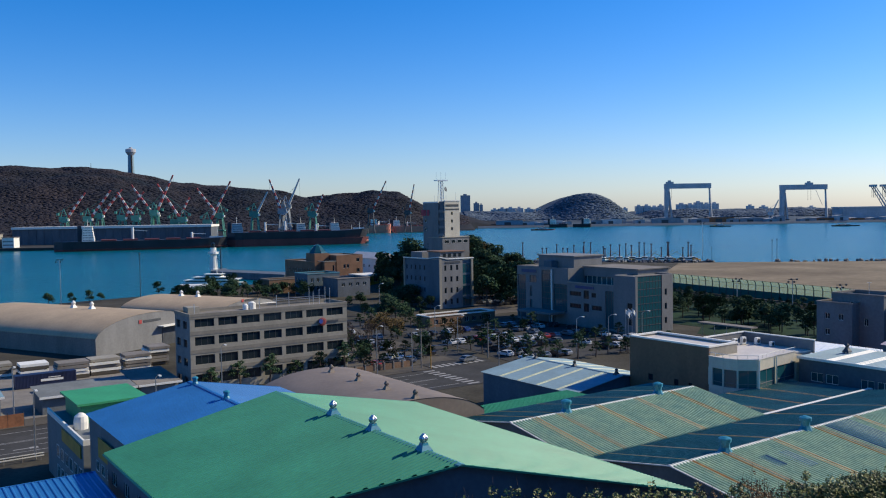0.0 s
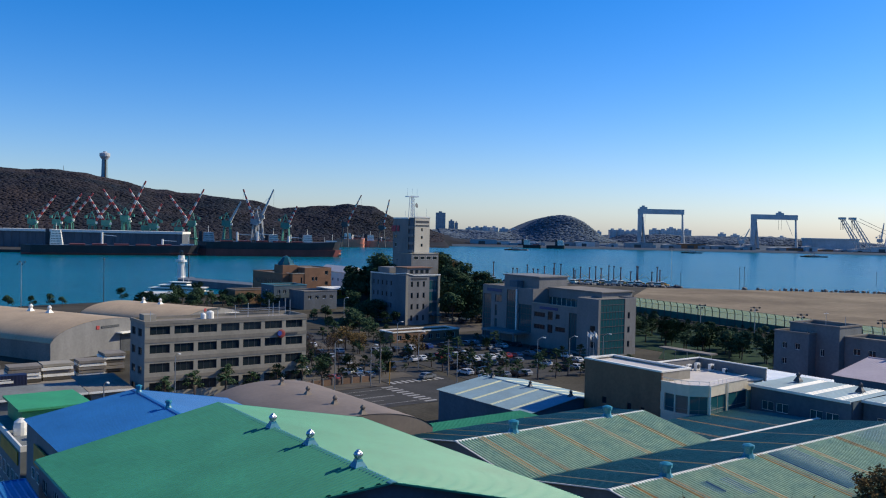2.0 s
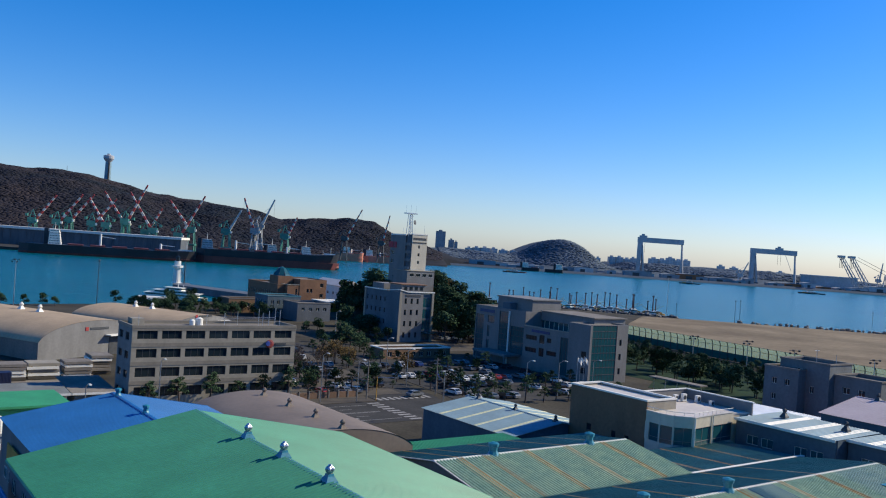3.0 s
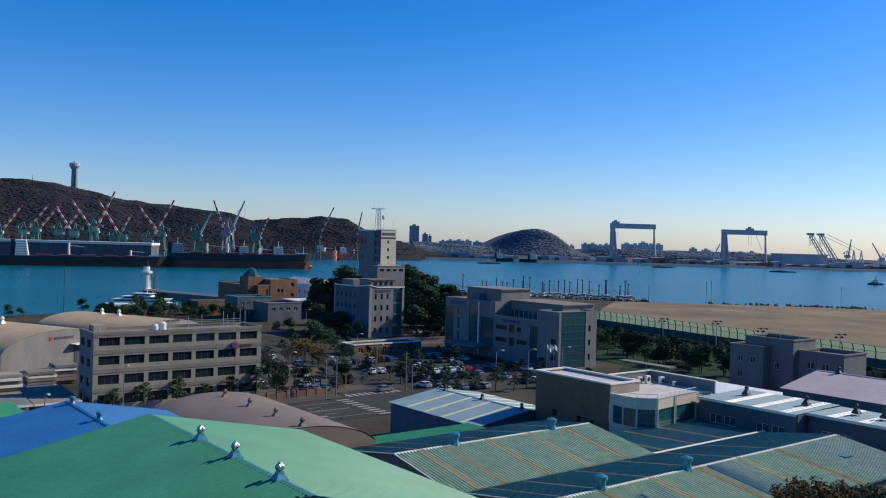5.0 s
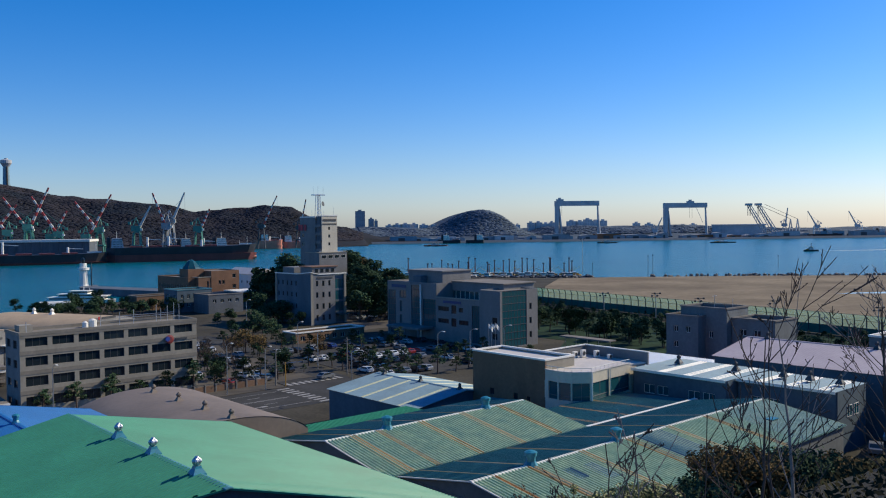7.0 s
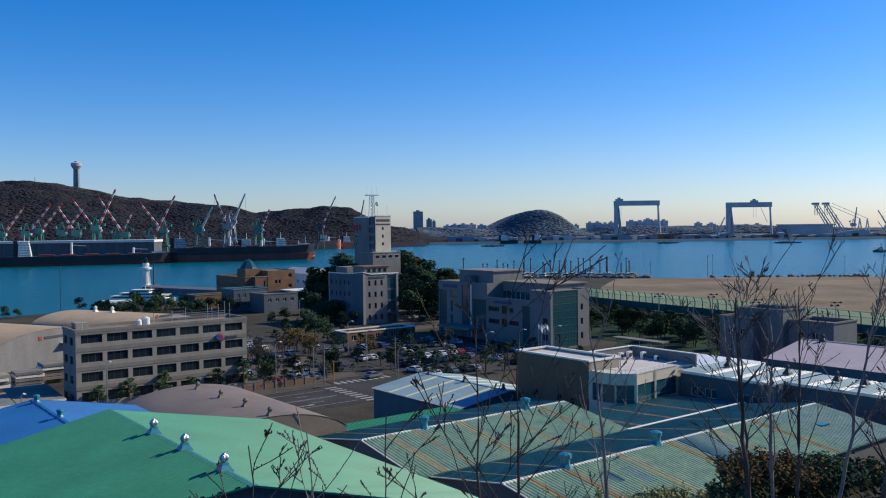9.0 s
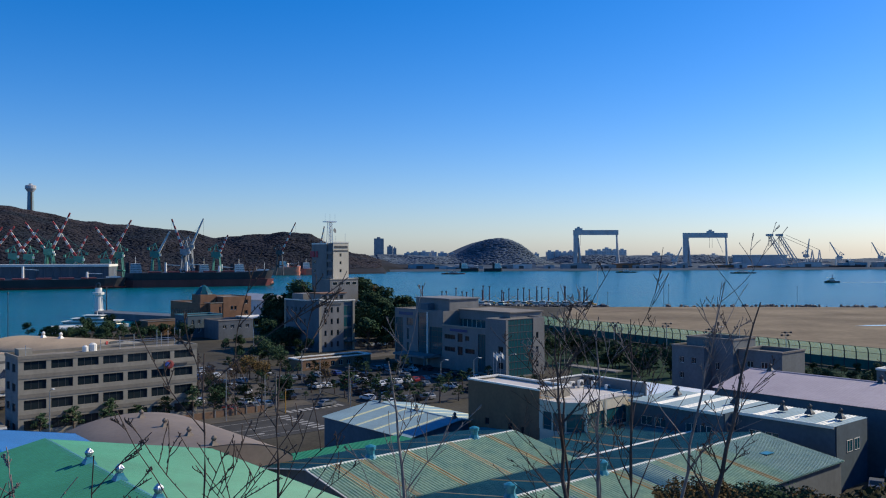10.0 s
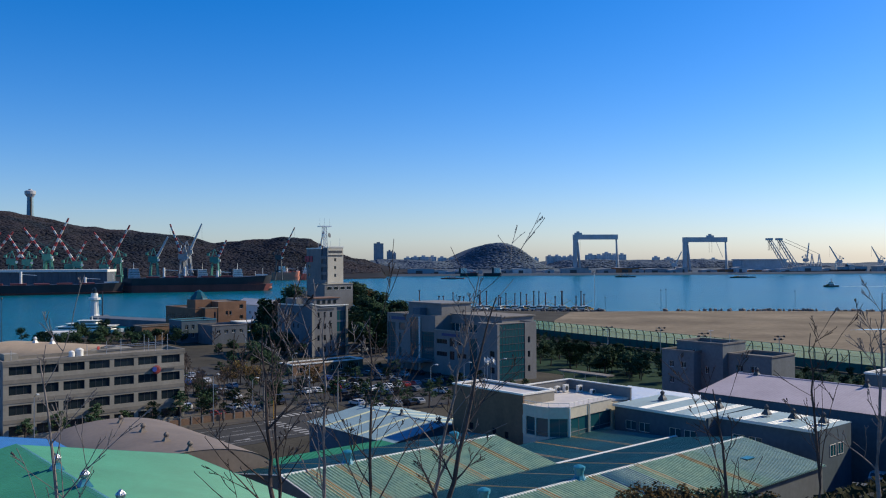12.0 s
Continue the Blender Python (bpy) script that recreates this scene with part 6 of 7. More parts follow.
# ---------------------------------------------------------------- trees
def leaf_crown(rng, spread, n, size, flat=0.45):
    """Leaf sprays set round a handful of boughs, with gaps between them."""
    g = Geo()
    for cx, cy, cz, cr in spread:
        for _ in range(n):
            u, v, w = rng.gauss(0, 1), rng.gauss(0, 1), rng.gauss(0, 1)
            k = cr * rng.uniform(0.55, 1.0) / max(0.2, math.sqrt(u * u + v * v + w * w))
            c = Vector((cx + u * k, cy + v * k, cz + w * k * flat))
            d1 = Vector((rng.uniform(-1, 1), rng.uniform(-1, 1), rng.uniform(-0.6, 0.6))).normalized() * size * rng.uniform(0.6, 1.4)
            d2 = d1.orthogonal().normalized() * size * rng.uniform(0.4, 0.8)
            g.quad(c - d1, c - d2 * 0.8, c + d1, c + d2)
    return g


def pine(m, seed, h=7.0):
    rng = random.Random(seed)
    o = thing("pine_tree", "dark green spreading pine tree", "tree", m, "pine trees")
    lean = rng.uniform(-0.5, 0.5)
    tr = Geo().tube((0, 0, -0.4), (lean * 0.5, 0, h * 0.5), 0.22, 0.15, 7).tube((lean * 0.5, 0, h * 0.5), (lean, 0.2, h * 0.92), 0.15, 0.05, 7)
    boughs = []
    for k in range(9):
        t = 0.42 + 0.55 * k / 8
        a = k * 2.4 + rng.uniform(-0.4, 0.4)
        r = (1.2 - t) * h * 0.42 * rng.uniform(0.7, 1.2)
        p = Vector((lean * t, 0.1, h * t))
        q = p + Vector((r * math.cos(a), r * math.sin(a), h * 0.06))
        tr.tube(p, q, 0.06, 0.025, 5)
        boughs.append((q.x, q.y, q.z, h * rng.uniform(0.13, 0.19)))
    boughs.append((lean, 0.2, h * 0.96, h * 0.13))
    part("trunk", tr, M_BARK, o)
    part("crown", leaf_crown(rng, boughs, 55, h * 0.045), M_FOLI, o)
    return o


def round_tree(m, seed, h=6.0, leaf=M_FOLI, label="dense dark evergreen tree", size=0.05, n=70, group="evergreen trees"):
    rng = random.Random(seed)
    o = thing("tree", label, "tree", m, group)
    tr = Geo().tube((0, 0, -0.4), (0.1, 0, h * 0.45), 0.2, 0.13, 7)
    boughs = []
    for k in range(12):
        a, t = k * 2.4, rng.uniform(0.35, 0.9)
        r = h * 0.34 * math.sqrt(max(0.1, 1 - (2 * t - 1.15) ** 2)) * rng.uniform(0.5, 1.1)
        q = Vector((r * math.cos(a), r * math.sin(a), h * t))
        tr.tube((0.1, 0, h * 0.42), q, 0.07, 0.03, 5)
        boughs.append((q.x, q.y, q.z, h * rng.uniform(0.15, 0.22)))
    part("trunk", tr, M_BARK, o)
    part("crown", leaf_crown(rng, boughs, n, h * size, 0.9), leaf, o)
    return o


def twiggy(m, seed, h=6.0):
    """A leafless street tree: a fan of fine brown twigs."""
    rng = random.Random(seed)
    o = thing("bare_tree", "leafless brown street tree", "tree", m, "bare street trees")
    g = Geo()

    def grow(p, d, length, r, depth):
        q = p + d * length
        g.tube(p, q, max(r, 0.035), max(r * 0.65, 0.03), 4)
        if depth == 0:
            return
        for _ in range(3 if depth > 1 else 4):
            e = (d + Vector((rng.uniform(-0.8, 0.8), rng.uniform(-0.8, 0.8), rng.uniform(-0.1, 0.5)))).normalized()
            grow(q, e, length * rng.uniform(0.55, 0.8), r * 0.6, depth - 1)

    grow(Vector((0, 0, -0.3)), Vector((0.03, 0.02, 1)), h * 0.32, 0.13, 4)
    part("limb_fan", g, M_BARK, o)
    return o


pines = [pine(grid(a, 170.5, 0.9), 20 + k, 4.6 + 0.6 * (k % 3)) for k, a in enumerate((60, 66.5, 73))]
rounds = [round_tree(grid(150, 238 + 6 * k, 0.9), 40 + k, 6.5 + k) for k in range(3)]
browns = [round_tree(grid(128.5, 208 + 8 * k, 0.9), 50 + k, 6.0 + k, M_FOLI2, "brown winter tree with dry leaves", 0.04, 60, "dry trees") for k in range(2)]
twigs = [twiggy(grid(104 + 6 * k, 196 + 10 * k, 0.9), 60 + k, 7.0) for k in range(3)]
rng = random.Random(9)


def plant(kinds, a, b, s_lo, s_hi):
    m = grid(a, b, 0.85, rng.uniform(0, 360))
    x, y = m.translation.xy
    m.translation.z = land_height(x, y)
    t = copy_thing(rng.choice(kinds), m)
    k = rng.uniform(s_lo, s_hi)
    t.scale = (k, k, k * rng.uniform(0.9, 1.1))
    return t


for a in (79, 85, 91, 96, 101):
    plant(pines, a, 170.6, 0.8, 1.1)
for k in range(9):
    plant(pines, 128 + 5.5 * k, 151.5 + rng.uniform(-1, 1), 0.7, 1.0)
for k in range(16):
    plant(pines, rng.uniform(108, 150), rng.uniform(170, 185) if k % 2 else rng.uniform(206, 240), 0.7, 1.1)
for k in range(34):
    plant(twigs, rng.uniform(97, 128), rng.uniform(180, 250), 0.7, 1.15)
for k in range(3):
    plant(browns, rng.uniform(124, 146), rng.uniform(190, 236), 0.7, 1.0)
for k in range(14):
    plant(rounds, rng.uniform(148, 178), rng.uniform(238, 300), 0.45, 0.75)
# wooded mound under the tower
for k in range(110):
    t = rng.uniform(0, 2 * math.pi)
    r = 36 * math.sqrt(rng.random())
    x, y = 4 + r * math.cos(t), 418 + r * math.sin(t)
    if math.hypot(x - 4, y - 404) < 11:
        continue
    a, b = to_grid(x, y)
    plant(rounds + browns[:1], a, b, 1.0, 1.6)
for k in range(46):
    x, y = rng.uniform(14, 34), rng.uniform(318, 400)
    plant(rounds, *to_grid(x, y), 1.0, 1.7)
for k in range(20):
    x, y = rng.uniform(-26, -12), rng.uniform(310, 392)
    plant(rounds + pines, *to_grid(x, y), 0.8, 1.15)
for k in range(22):
    plant(rounds + pines, rng.uniform(97, 128), rng.uniform(172, 215), 0.35, 0.7)
for k in range(30):
    plant(pines, rng.uniform(128, 182), rng.choice((149.5, 163, 171, 196, 213)) + rng.uniform(-1.5, 1.5), 0.55, 0.95)
# belt of pines between the offices and the fence; the farther ones are one thicket
BELT = {"trunk": Geo(), "crown": Geo()}
for k in range(560):
    x = rng.uniform(66, 190)
    yf = 420 - (x - 83) * 192 / 94
    y = yf - rng.uniform(13, 150)
    a, b = to_grid(x, y)
    if (a < 209 and b > 162) or a < 200 or b < 60 or (a < 200 and b < 114):
        continue
    room = min(1.1, max(0.42, (0.6 + 0.10 * (yf - y) * 0.44) / 7.0))
    if b < 150:
        plant(rounds + pines, a, b, room * 0.85, room)
        continue
    src, k_ = rng.choice(rounds + pines), rng.uniform(room * 0.85, room)
    m = grid(a, b, 0.8, rng.uniform(0, 360)) @ Matrix.Scale(k_, 4)
    for ch in src.children:
        g = BELT[ch.name.split(".")[0]]
        n = len(g.v)
        g.v += [tuple(m @ v.co) for v in ch.data.vertices]
        g.f += [tuple(n + i for i in f.vertices) for f in ch.data.polygons]
tagged(part("tree_belt_trunks", BELT["trunk"], M_BARK), "trunks of the dense pine belt before the fence", "trees", kind="stuff")
tagged(part("tree_belt_crowns", BELT["crown"], M_FOLI), "dense dark green crowns of the pine belt", "trees", kind="stuff")
for k in range(16):
    plant(rounds + pines, rng.uniform(196, 232), rng.uniform(30, 112), 0.7, 1.2)
for k in range(80):
    x = rng.uniform(-114, -60)
    plant(rounds + pines, *to_grid(x, rng.uniform(362, 420) + 0.25 * (x + 90)), 0.55, 0.95)
for x, y in ((-120, 384), (-100, 396), (-131, 392), (-88, 398), (-163, 352), (-157, 360), (-151, 364), (-147, 366)):
    a, b = to_grid(x, y)
    plant(rounds, a, b, 0.5, 0.75)


# ---------------------------------------------------------------- pier, light tower, boats
pier = structure("pier", Geo().prism([(-152, 560), (-146, 536), (-92, 494), (-82, 506), (-138, 548), (-143, 562)], -4, 2.2), M_WALLDARK, "dark stone pier with a light at its head", category="pier")
lt = thing("lighthouse", "white harbour light tower with a gallery", "lighthouse", pose(-148.5, 553, 2.2))
part("tower", Geo().lathe(0, 0, ((3.2, 0), (2.7, 1.0), (2.2, 8.5), (2.0, 14.0)), 14), M_WHITE, lt, "white tower")
part("gallery", Geo().lathe(0, 0, ((2.0, 9.6), (3.7, 9.9), (3.7, 11.2), (2.1, 11.3)), 14), M_WHITE, lt)
part("lantern", Geo().lathe(0, 0, ((1.2, 14.0), (1.2, 16.2), (1.5, 16.3), (0.3, 17.6)), 10), M_GLASS, lt, "glazed lantern")
part("lattice_mast", Geo().tube((4.8, 0, 0), (4.8, 0, 14.5), 0.5, 0.3, 4).tube((4.8, 0, 5), (1.5, 0, 8), 0.2, n=4), M_STEELDARK, lt, "dark lattice mast")


def hull_geo(length, beam, height, draft=1.0, bow=0.16, flare=1.15, z0=-1.0, z1=None):
    """A ship's hull along +x from stern to bow, as a loft of sections."""
    g = Geo()
    n, m = 18, 5
    top = height if z1 is None else z1
    for i in range(n + 1):
        t = i / n
        wdt = min(1.0, (t / 0.08) ** 0.5 if t < 0.08 else 1.0) * (1.0 if t < 1 - bow else math.sqrt(max(0.0, 1 - ((t - 1 + bow) / bow) ** 2)))
        sheer = 0.14 * height * max(0.0, (t - 0.75) / 0.25) ** 1.5
        for j in range(m + 1):
            s_ = j / m
            z = z0 + (top + (sheer if z1 is None else 0) - z0) * s_
            w = beam / 2 * max(0.02, wdt) * (0.88 + 0.12 * s_ if t < 1 - bow else 0.8 + 0.2 * s_)
            x = length * (t + (0.02 * s_ if t > 0.9 else 0))
            g.v += [(x, -w, z), (x, w, z)]
    k = 2 * (m + 1)
    for i in range(n):
        for j in range(m):
            a = i * k + 2 * j
            g.f += [(a, a + k, a + k + 2, a + 2), (a + 1, a + 3, a + k + 3, a + k + 1)]
        a = i * k + 2 * m
        g.f.append((a, a + k, a + k + 1, a + 1))
    g.f.append(tuple(2 * j for j in range(m + 1)) + tuple(2 * j + 1 for j in reversed(range(m + 1))))
    return g


def house(o, x, w, z, levels, material=M_WHITE, funnel=None):
    zz = z
    for k in range(levels):
        sh = 0.45 * k
        d = part("deckhouse", Geo().box(x + sh * 0.4, x + 13 - sh, -w / 2 + sh * 0.35, w / 2 - sh * 0.35, zz, zz + 2.7), material, o)
        st = Geo()
        for i in range(7):
            for y in (-w / 2 + sh * 0.35 - 0.06, w / 2 - sh * 0.35 + 0.01):
                st.box(x + 1.2 + sh * 0.4 + 1.5 * i, x + 2.0 + sh * 0.4 + 1.5 * i, y, y + 0.05, zz + 1.1, zz + 1.9)
        part("window_strip", st, M_GLASS, d)
        zz += 2.8
    part("mast", Geo().tube((x + 6, 0, zz), (x + 6, 0, zz + 8), 0.35, 0.15, 6).box(x + 5.4, x + 6.6, -2.5, 2.5, zz + 5, zz + 5.3), M_WHITE, o)
    if funnel:
        part("funnel", Geo().box(x - 5.0, x - 1.0, -2.2, 2.2, z, zz + 1.0), funnel, o)


def ship(m, length, beam, height, upper, lower, label, house_at, levels, house_mat=M_WHITE, cranes=(), category="ship", boot=0.45):
    o = thing("cargo_ship", label, category, m)
    part("hull_bottom", hull_geo(length, beam, height, z1=height * boot), lower, o, "red underwater paint band")
    part("hull", hull_geo(length * 0.999, beam * 1.012, height, z0=height * boot), upper, o)
    for x in house_at:
        house(o, x, beam * 0.8, height, levels, house_mat, M_HULLBLACK)
    for k in range(5):
        x = house_at[0] + 20 + k * (length * 0.62 / 5)
        if x < length * 0.86:
            part("hatch_cover", Geo().box(x, x + length * 0.085, -beam * 0.32, beam * 0.32, height - 0.3, height + 1.6), M_HULLRED, o)
    for x, h in cranes:
        c = part("deck_crane", Geo().tube((x, 0, height - 0.3), (x, 0, height + h), 1.5, 1.3, 8), M_WHITE, o)
        part("jib", Geo().tube((x, 0, height + h * 0.8), (x + 16, 0, height + h * 0.7), 0.5, 0.4, 4), M_WHITE, c)
    part("rail", Geo().box(length * 0.9, length * 0.985, -0.1, 0.1, height + height * 0.1, height + height * 0.1 + 1.5), M_WHITE, o)
    part("foremast", Geo().tube((length * 0.95, 0, height), (length * 0.95, 0, height + 11), 0.35, 0.2, 6), M_WHITE, o)
    return o


def ship_pose(x0, y0, x1, y1):
    return pose(x0, y0, SEA, 0, 0, math.degrees(math.atan2(y1 - y0, x1 - x0)))


ship(ship_pose(-439, 968, -262, 1032), 189, 28, 11.0, M_HULLBLACK, M_HULLRED, "long dark bulk carrier moored at the wharf", (30,), 6, cranes=((84, 15), (150, 8)), boot=0.2)
ship(ship_pose(-262, 1040, -97, 1086), 171, 28, 17.0, M_HULLBLACK, M_HULLRED, "dark bulk carrier with rusty red lower hull", (6,), 4, mat("grey_paint", (0.35, 0.37, 0.40), 0.6), ((46, 12), (70, 13), (108, 8)), boot=0.5)
ship(ship_pose(-215, 1128, -118, 1150), 100, 20, 12.0, M_HULLBLACK, M_HULLRED, "dark freighter berthed inside with white houses", (22, 66), 5, M_WHITE, ((50, 14),))
bulb = thing("bow_bulb", "pale orange bulbous bow at the waterline", "ship bow", pose(-99, 1085, SEA, 0, 0, 15))
part("bulb", Geo().tube((-6, 0, 3.2), (4.5, 0, 2.8), 3.4, 2.0, 12), M_ORANGE, bulb)
for x0, x1, y, h, lab in ((-150, -98, 1610, 15, "orange tanker lying off the far wharf"), (-98, -20, 1640, 12, "orange freighter with pale stern")):
    ship(ship_pose(x0, y, x1, y + 10), x1 - x0, 16, h, M_ORANGE, M_ORANGE, lab, (14 if x0 < -120 else 3,), 4, cranes=((30, 8),))


def small_boat(m, length, beam, hull_mat, label, mast=7.0, cabin=2):
    o = thing("boat", label, "boat", m, "moored boats")
    part("hull", hull_geo(length, beam, 1.9, z0=-0.5, bow=0.35), hull_mat, o)
    for k in range(cabin):
        part("wheelhouse", Geo().box(length * (0.38 + 0.03 * k), length * (0.68 - 0.05 * k), -beam * (0.32 - 0.05 * k), beam * (0.32 - 0.05 * k), 1.8 + 2.1 * k, 3.9 + 2.1 * k), M_WHITE, o)
        part("window_band", Geo().box(length * (0.375 + 0.03 * k), length * (0.685 - 0.05 * k), -beam * (0.325 - 0.05 * k), beam * (0.325 - 0.05 * k), 2.7 + 2.1 * k, 3.4 + 2.1 * k), M_GLASS, o)
    part("mast", Geo().tube((length * 0.5, 0, 3.5), (length * 0.5, 0, 3.5 + mast), 0.50, 0.30, 6).box(length * 0.5 - 0.6, length * 0.5 + 0.6, -0.5, 0.5, 3.5 + mast, 4.3 + mast), M_MASTRED, o, "dark red mast")
    part("boom", Geo().tube((length * 0.5, 0, 4.6), (length * 0.92, 0, 5.6 + mast * 0.25), 0.14, 0.1, 5), M_YELLOW, o)
    part("foredeck_gear", Geo().box(length * 0.72, length * 0.84, -beam * 0.2, beam * 0.2, 1.8, 3.0), M_YELLOW, o)
    return o


rng = random.Random(21)
for k in range(25):
    t = (k + rng.uniform(-0.3, 0.3)) / 24
    small_boat(pose(66 + 108 * t, 634 - 30 * t + rng.uniform(-9, 9), SEA, 0, 0, rng.uniform(-30, 30) + (180 if k % 3 == 0 else 0)), rng.uniform(11, 15), 4.6,
               rng.choice((M_WHITE, M_STEELDARK, M_TEAL, M_WHITE, M_YELLOW)), "small work boat with a dark red mast", rng.uniform(6.0, 10.5), 1)
quay = Geo()
for k in range(420):
    t = rng.random()
    x = 62 + 118 * t
    y = 606 - 32 * t + rng.uniform(-7, 7)
    quay.blob((x, y, -0.7 + 1.5 * rng.random()), rng.uniform(1, 2.4), rng.uniform(0.8, 2.0), rng, 5, 3)
tagged(part("breakwater_rocks", quay, M_STEELDARK), "dark rock breakwater beside the moored boats", "breakwater", kind="stuff")
for x, y, l, hm, lab, mh in ((213, 1640, 46, M_HULLRED, "small red and white coaster under way", 4), (570, 1700, 44, M_HULLBLACK, "dark coaster lying at anchor", 4), (768, 1585, 54, M_HULLBLACK, "flat dark barge at anchor", 3),
                             (630, 1060, 22, M_HULLBLACK, "tug boat running with a white wake", 6), (26, 800, 18, M_WHITE, "white launch by the mound", 6)):
    small_boat(pose(x, y, SEA, 0, 0, 185), l, l * 0.22, hm, lab, mh, 2 if l < 50 else 1)
wake = Geo()
for i in range(40):
    w = 0.8 + 0.22 * i
    wake.v += [(632 + 5 * i, 1060 + 0.5 * i - w, SEA + 0.06), (632 + 5 * i, 1060 + 0.5 * i + w, SEA + 0.06)]
wake.f = [(2 * i, 2 * i + 2, 2 * i + 3, 2 * i + 1) for i in range(39)]
tagged(part("wake_foam", wake, M_WHITE), "white foam wake trailing behind the tug", "wake", kind="stuff")
wf = thing("patrol_ship", "white patrol ship with three decks at the quay", "ship", pose(-142, 464, SEA, 0, 0, -8))
part("hull", hull_geo(36, 8, 2.4, z0=-0.8, bow=0.3), M_WHITE, wf)
for k, (x0, x1, w) in enumerate(((3, 31, 6.8), (8, 27, 6.2), (14, 23, 5.0))):
    d = part("deckhouse", Geo().box(x0, x1, -w / 2, w / 2, 2.3 + 1.6 * k, 3.8 + 1.6 * k), M_WHITE, wf)
    part("window_band", Geo().box(x0 + 0.6, x1 + 0.03, -w / 2 - 0.03, w / 2 + 0.03, 2.8 + 1.6 * k, 3.4 + 1.6 * k), M_GLASS, d)
    part("deck_edge", Geo().box(x0 - 0.8, x1 + 0.8, -w / 2 - 0.4, w / 2 + 0.4, 3.8 + 1.6 * k, 3.88 + 1.6 * k), M_WHITE, d)
part("awning", Geo().box(27, 33, -3.0, 3.0, 4.4, 4.55), M_WHITE, wf, "white deck awning")
part("mast", Geo().tube((20, 0, 6.9), (20, 0, 9.0), 0.3, 0.12, 6).tube((23, 0, 6.9), (23, 0, 8.4), 0.12), M_WHITE, wf)
shed_w = thing("boat_cover", "white boat cover on the quay", "boat cover", pose(-121, 392, 0.8, 0, 0, 12))
part("body", Geo().box(0, 12, 0, 3.4, 0, 3.0), M_WHITE, shed_w)
part("roof", Geo().tube((-0.3, 1.7, 3.0), (12.3, 1.7, 3.0), 1.7, n=10), M_WHITE, shed_w)
kiosk = thing("channel_marker", "green square channel marker in the water", "marker", pose(-55, 640, SEA))
part("pile", Geo().tube((0, 0, -2), (0, 0, 3), 0.8, n=8), M_STEELDARK, kiosk)
part("board", Geo().box(-3.2, 3.2, -1, 1, 3, 8.5), M_GREENPAINT, kiosk)


# ---------------------------------------------------------------- opposite wharf: shed and slewing cranes
wharf = structure("wharf_quay", Geo().prism([(-1900, 1010), (-470, 1012), (-250, 1072), (-110, 1112), (-104, 1166), (-430, 1400), (-1900, 1400)], -5, 1.8), M_ASPHALT,
                  "dark concrete wharf edge across the harbour", category="wharf")
ws = thing("transit_shed", "long dark wharf shed with a roof edge whitened for a sunlit slope", "warehouse", pose(-560, 1118, 1.8))
part("wall", Geo().box(0, 258, 0, 36, 0, 20.5), M_WALLDARK, ws)
# White fascia stands in for sunlight on a sloping roof.
part("roof", Geo().extrude([(-1, 20.4), (259, 20.4), (259, 23.4), (-1, 23.4)], -2, 38), M_WHITE, ws, "roof edge whitened for a sunlit slope")
for k in range(26):
    part("column", Geo().box(10 * k, 10 * k + 0.9, -0.6, 0, 0, 20.4), M_WALLDARK, ws)


for x, y, w, h_, m_ in ((-552, 1020, 22, 16, M_OFFICE), (-526, 1024, 14, 12, M_WHITE), (-580, 1030, 24, 11, M_CONC)):
    wo = thing("wharf_office", "small cream wharf office across the harbour", "building", pose(x, y, 1.8), "wharf offices")
    part("wall", Geo().box(0, w, 0, 14, 0, h_), m_, wo)
    part("roof_slab", Geo().box(-0.6, w + 0.6, -0.6, 14.6, h_, h_ + 0.8), M_CONC, wo)
    window_set(wo, grid_holes(1, w - 1, 5, 1.8, [2.5 + 4.2 * k for k in range(int(h_ // 4.2))], 1.8), -0.05)


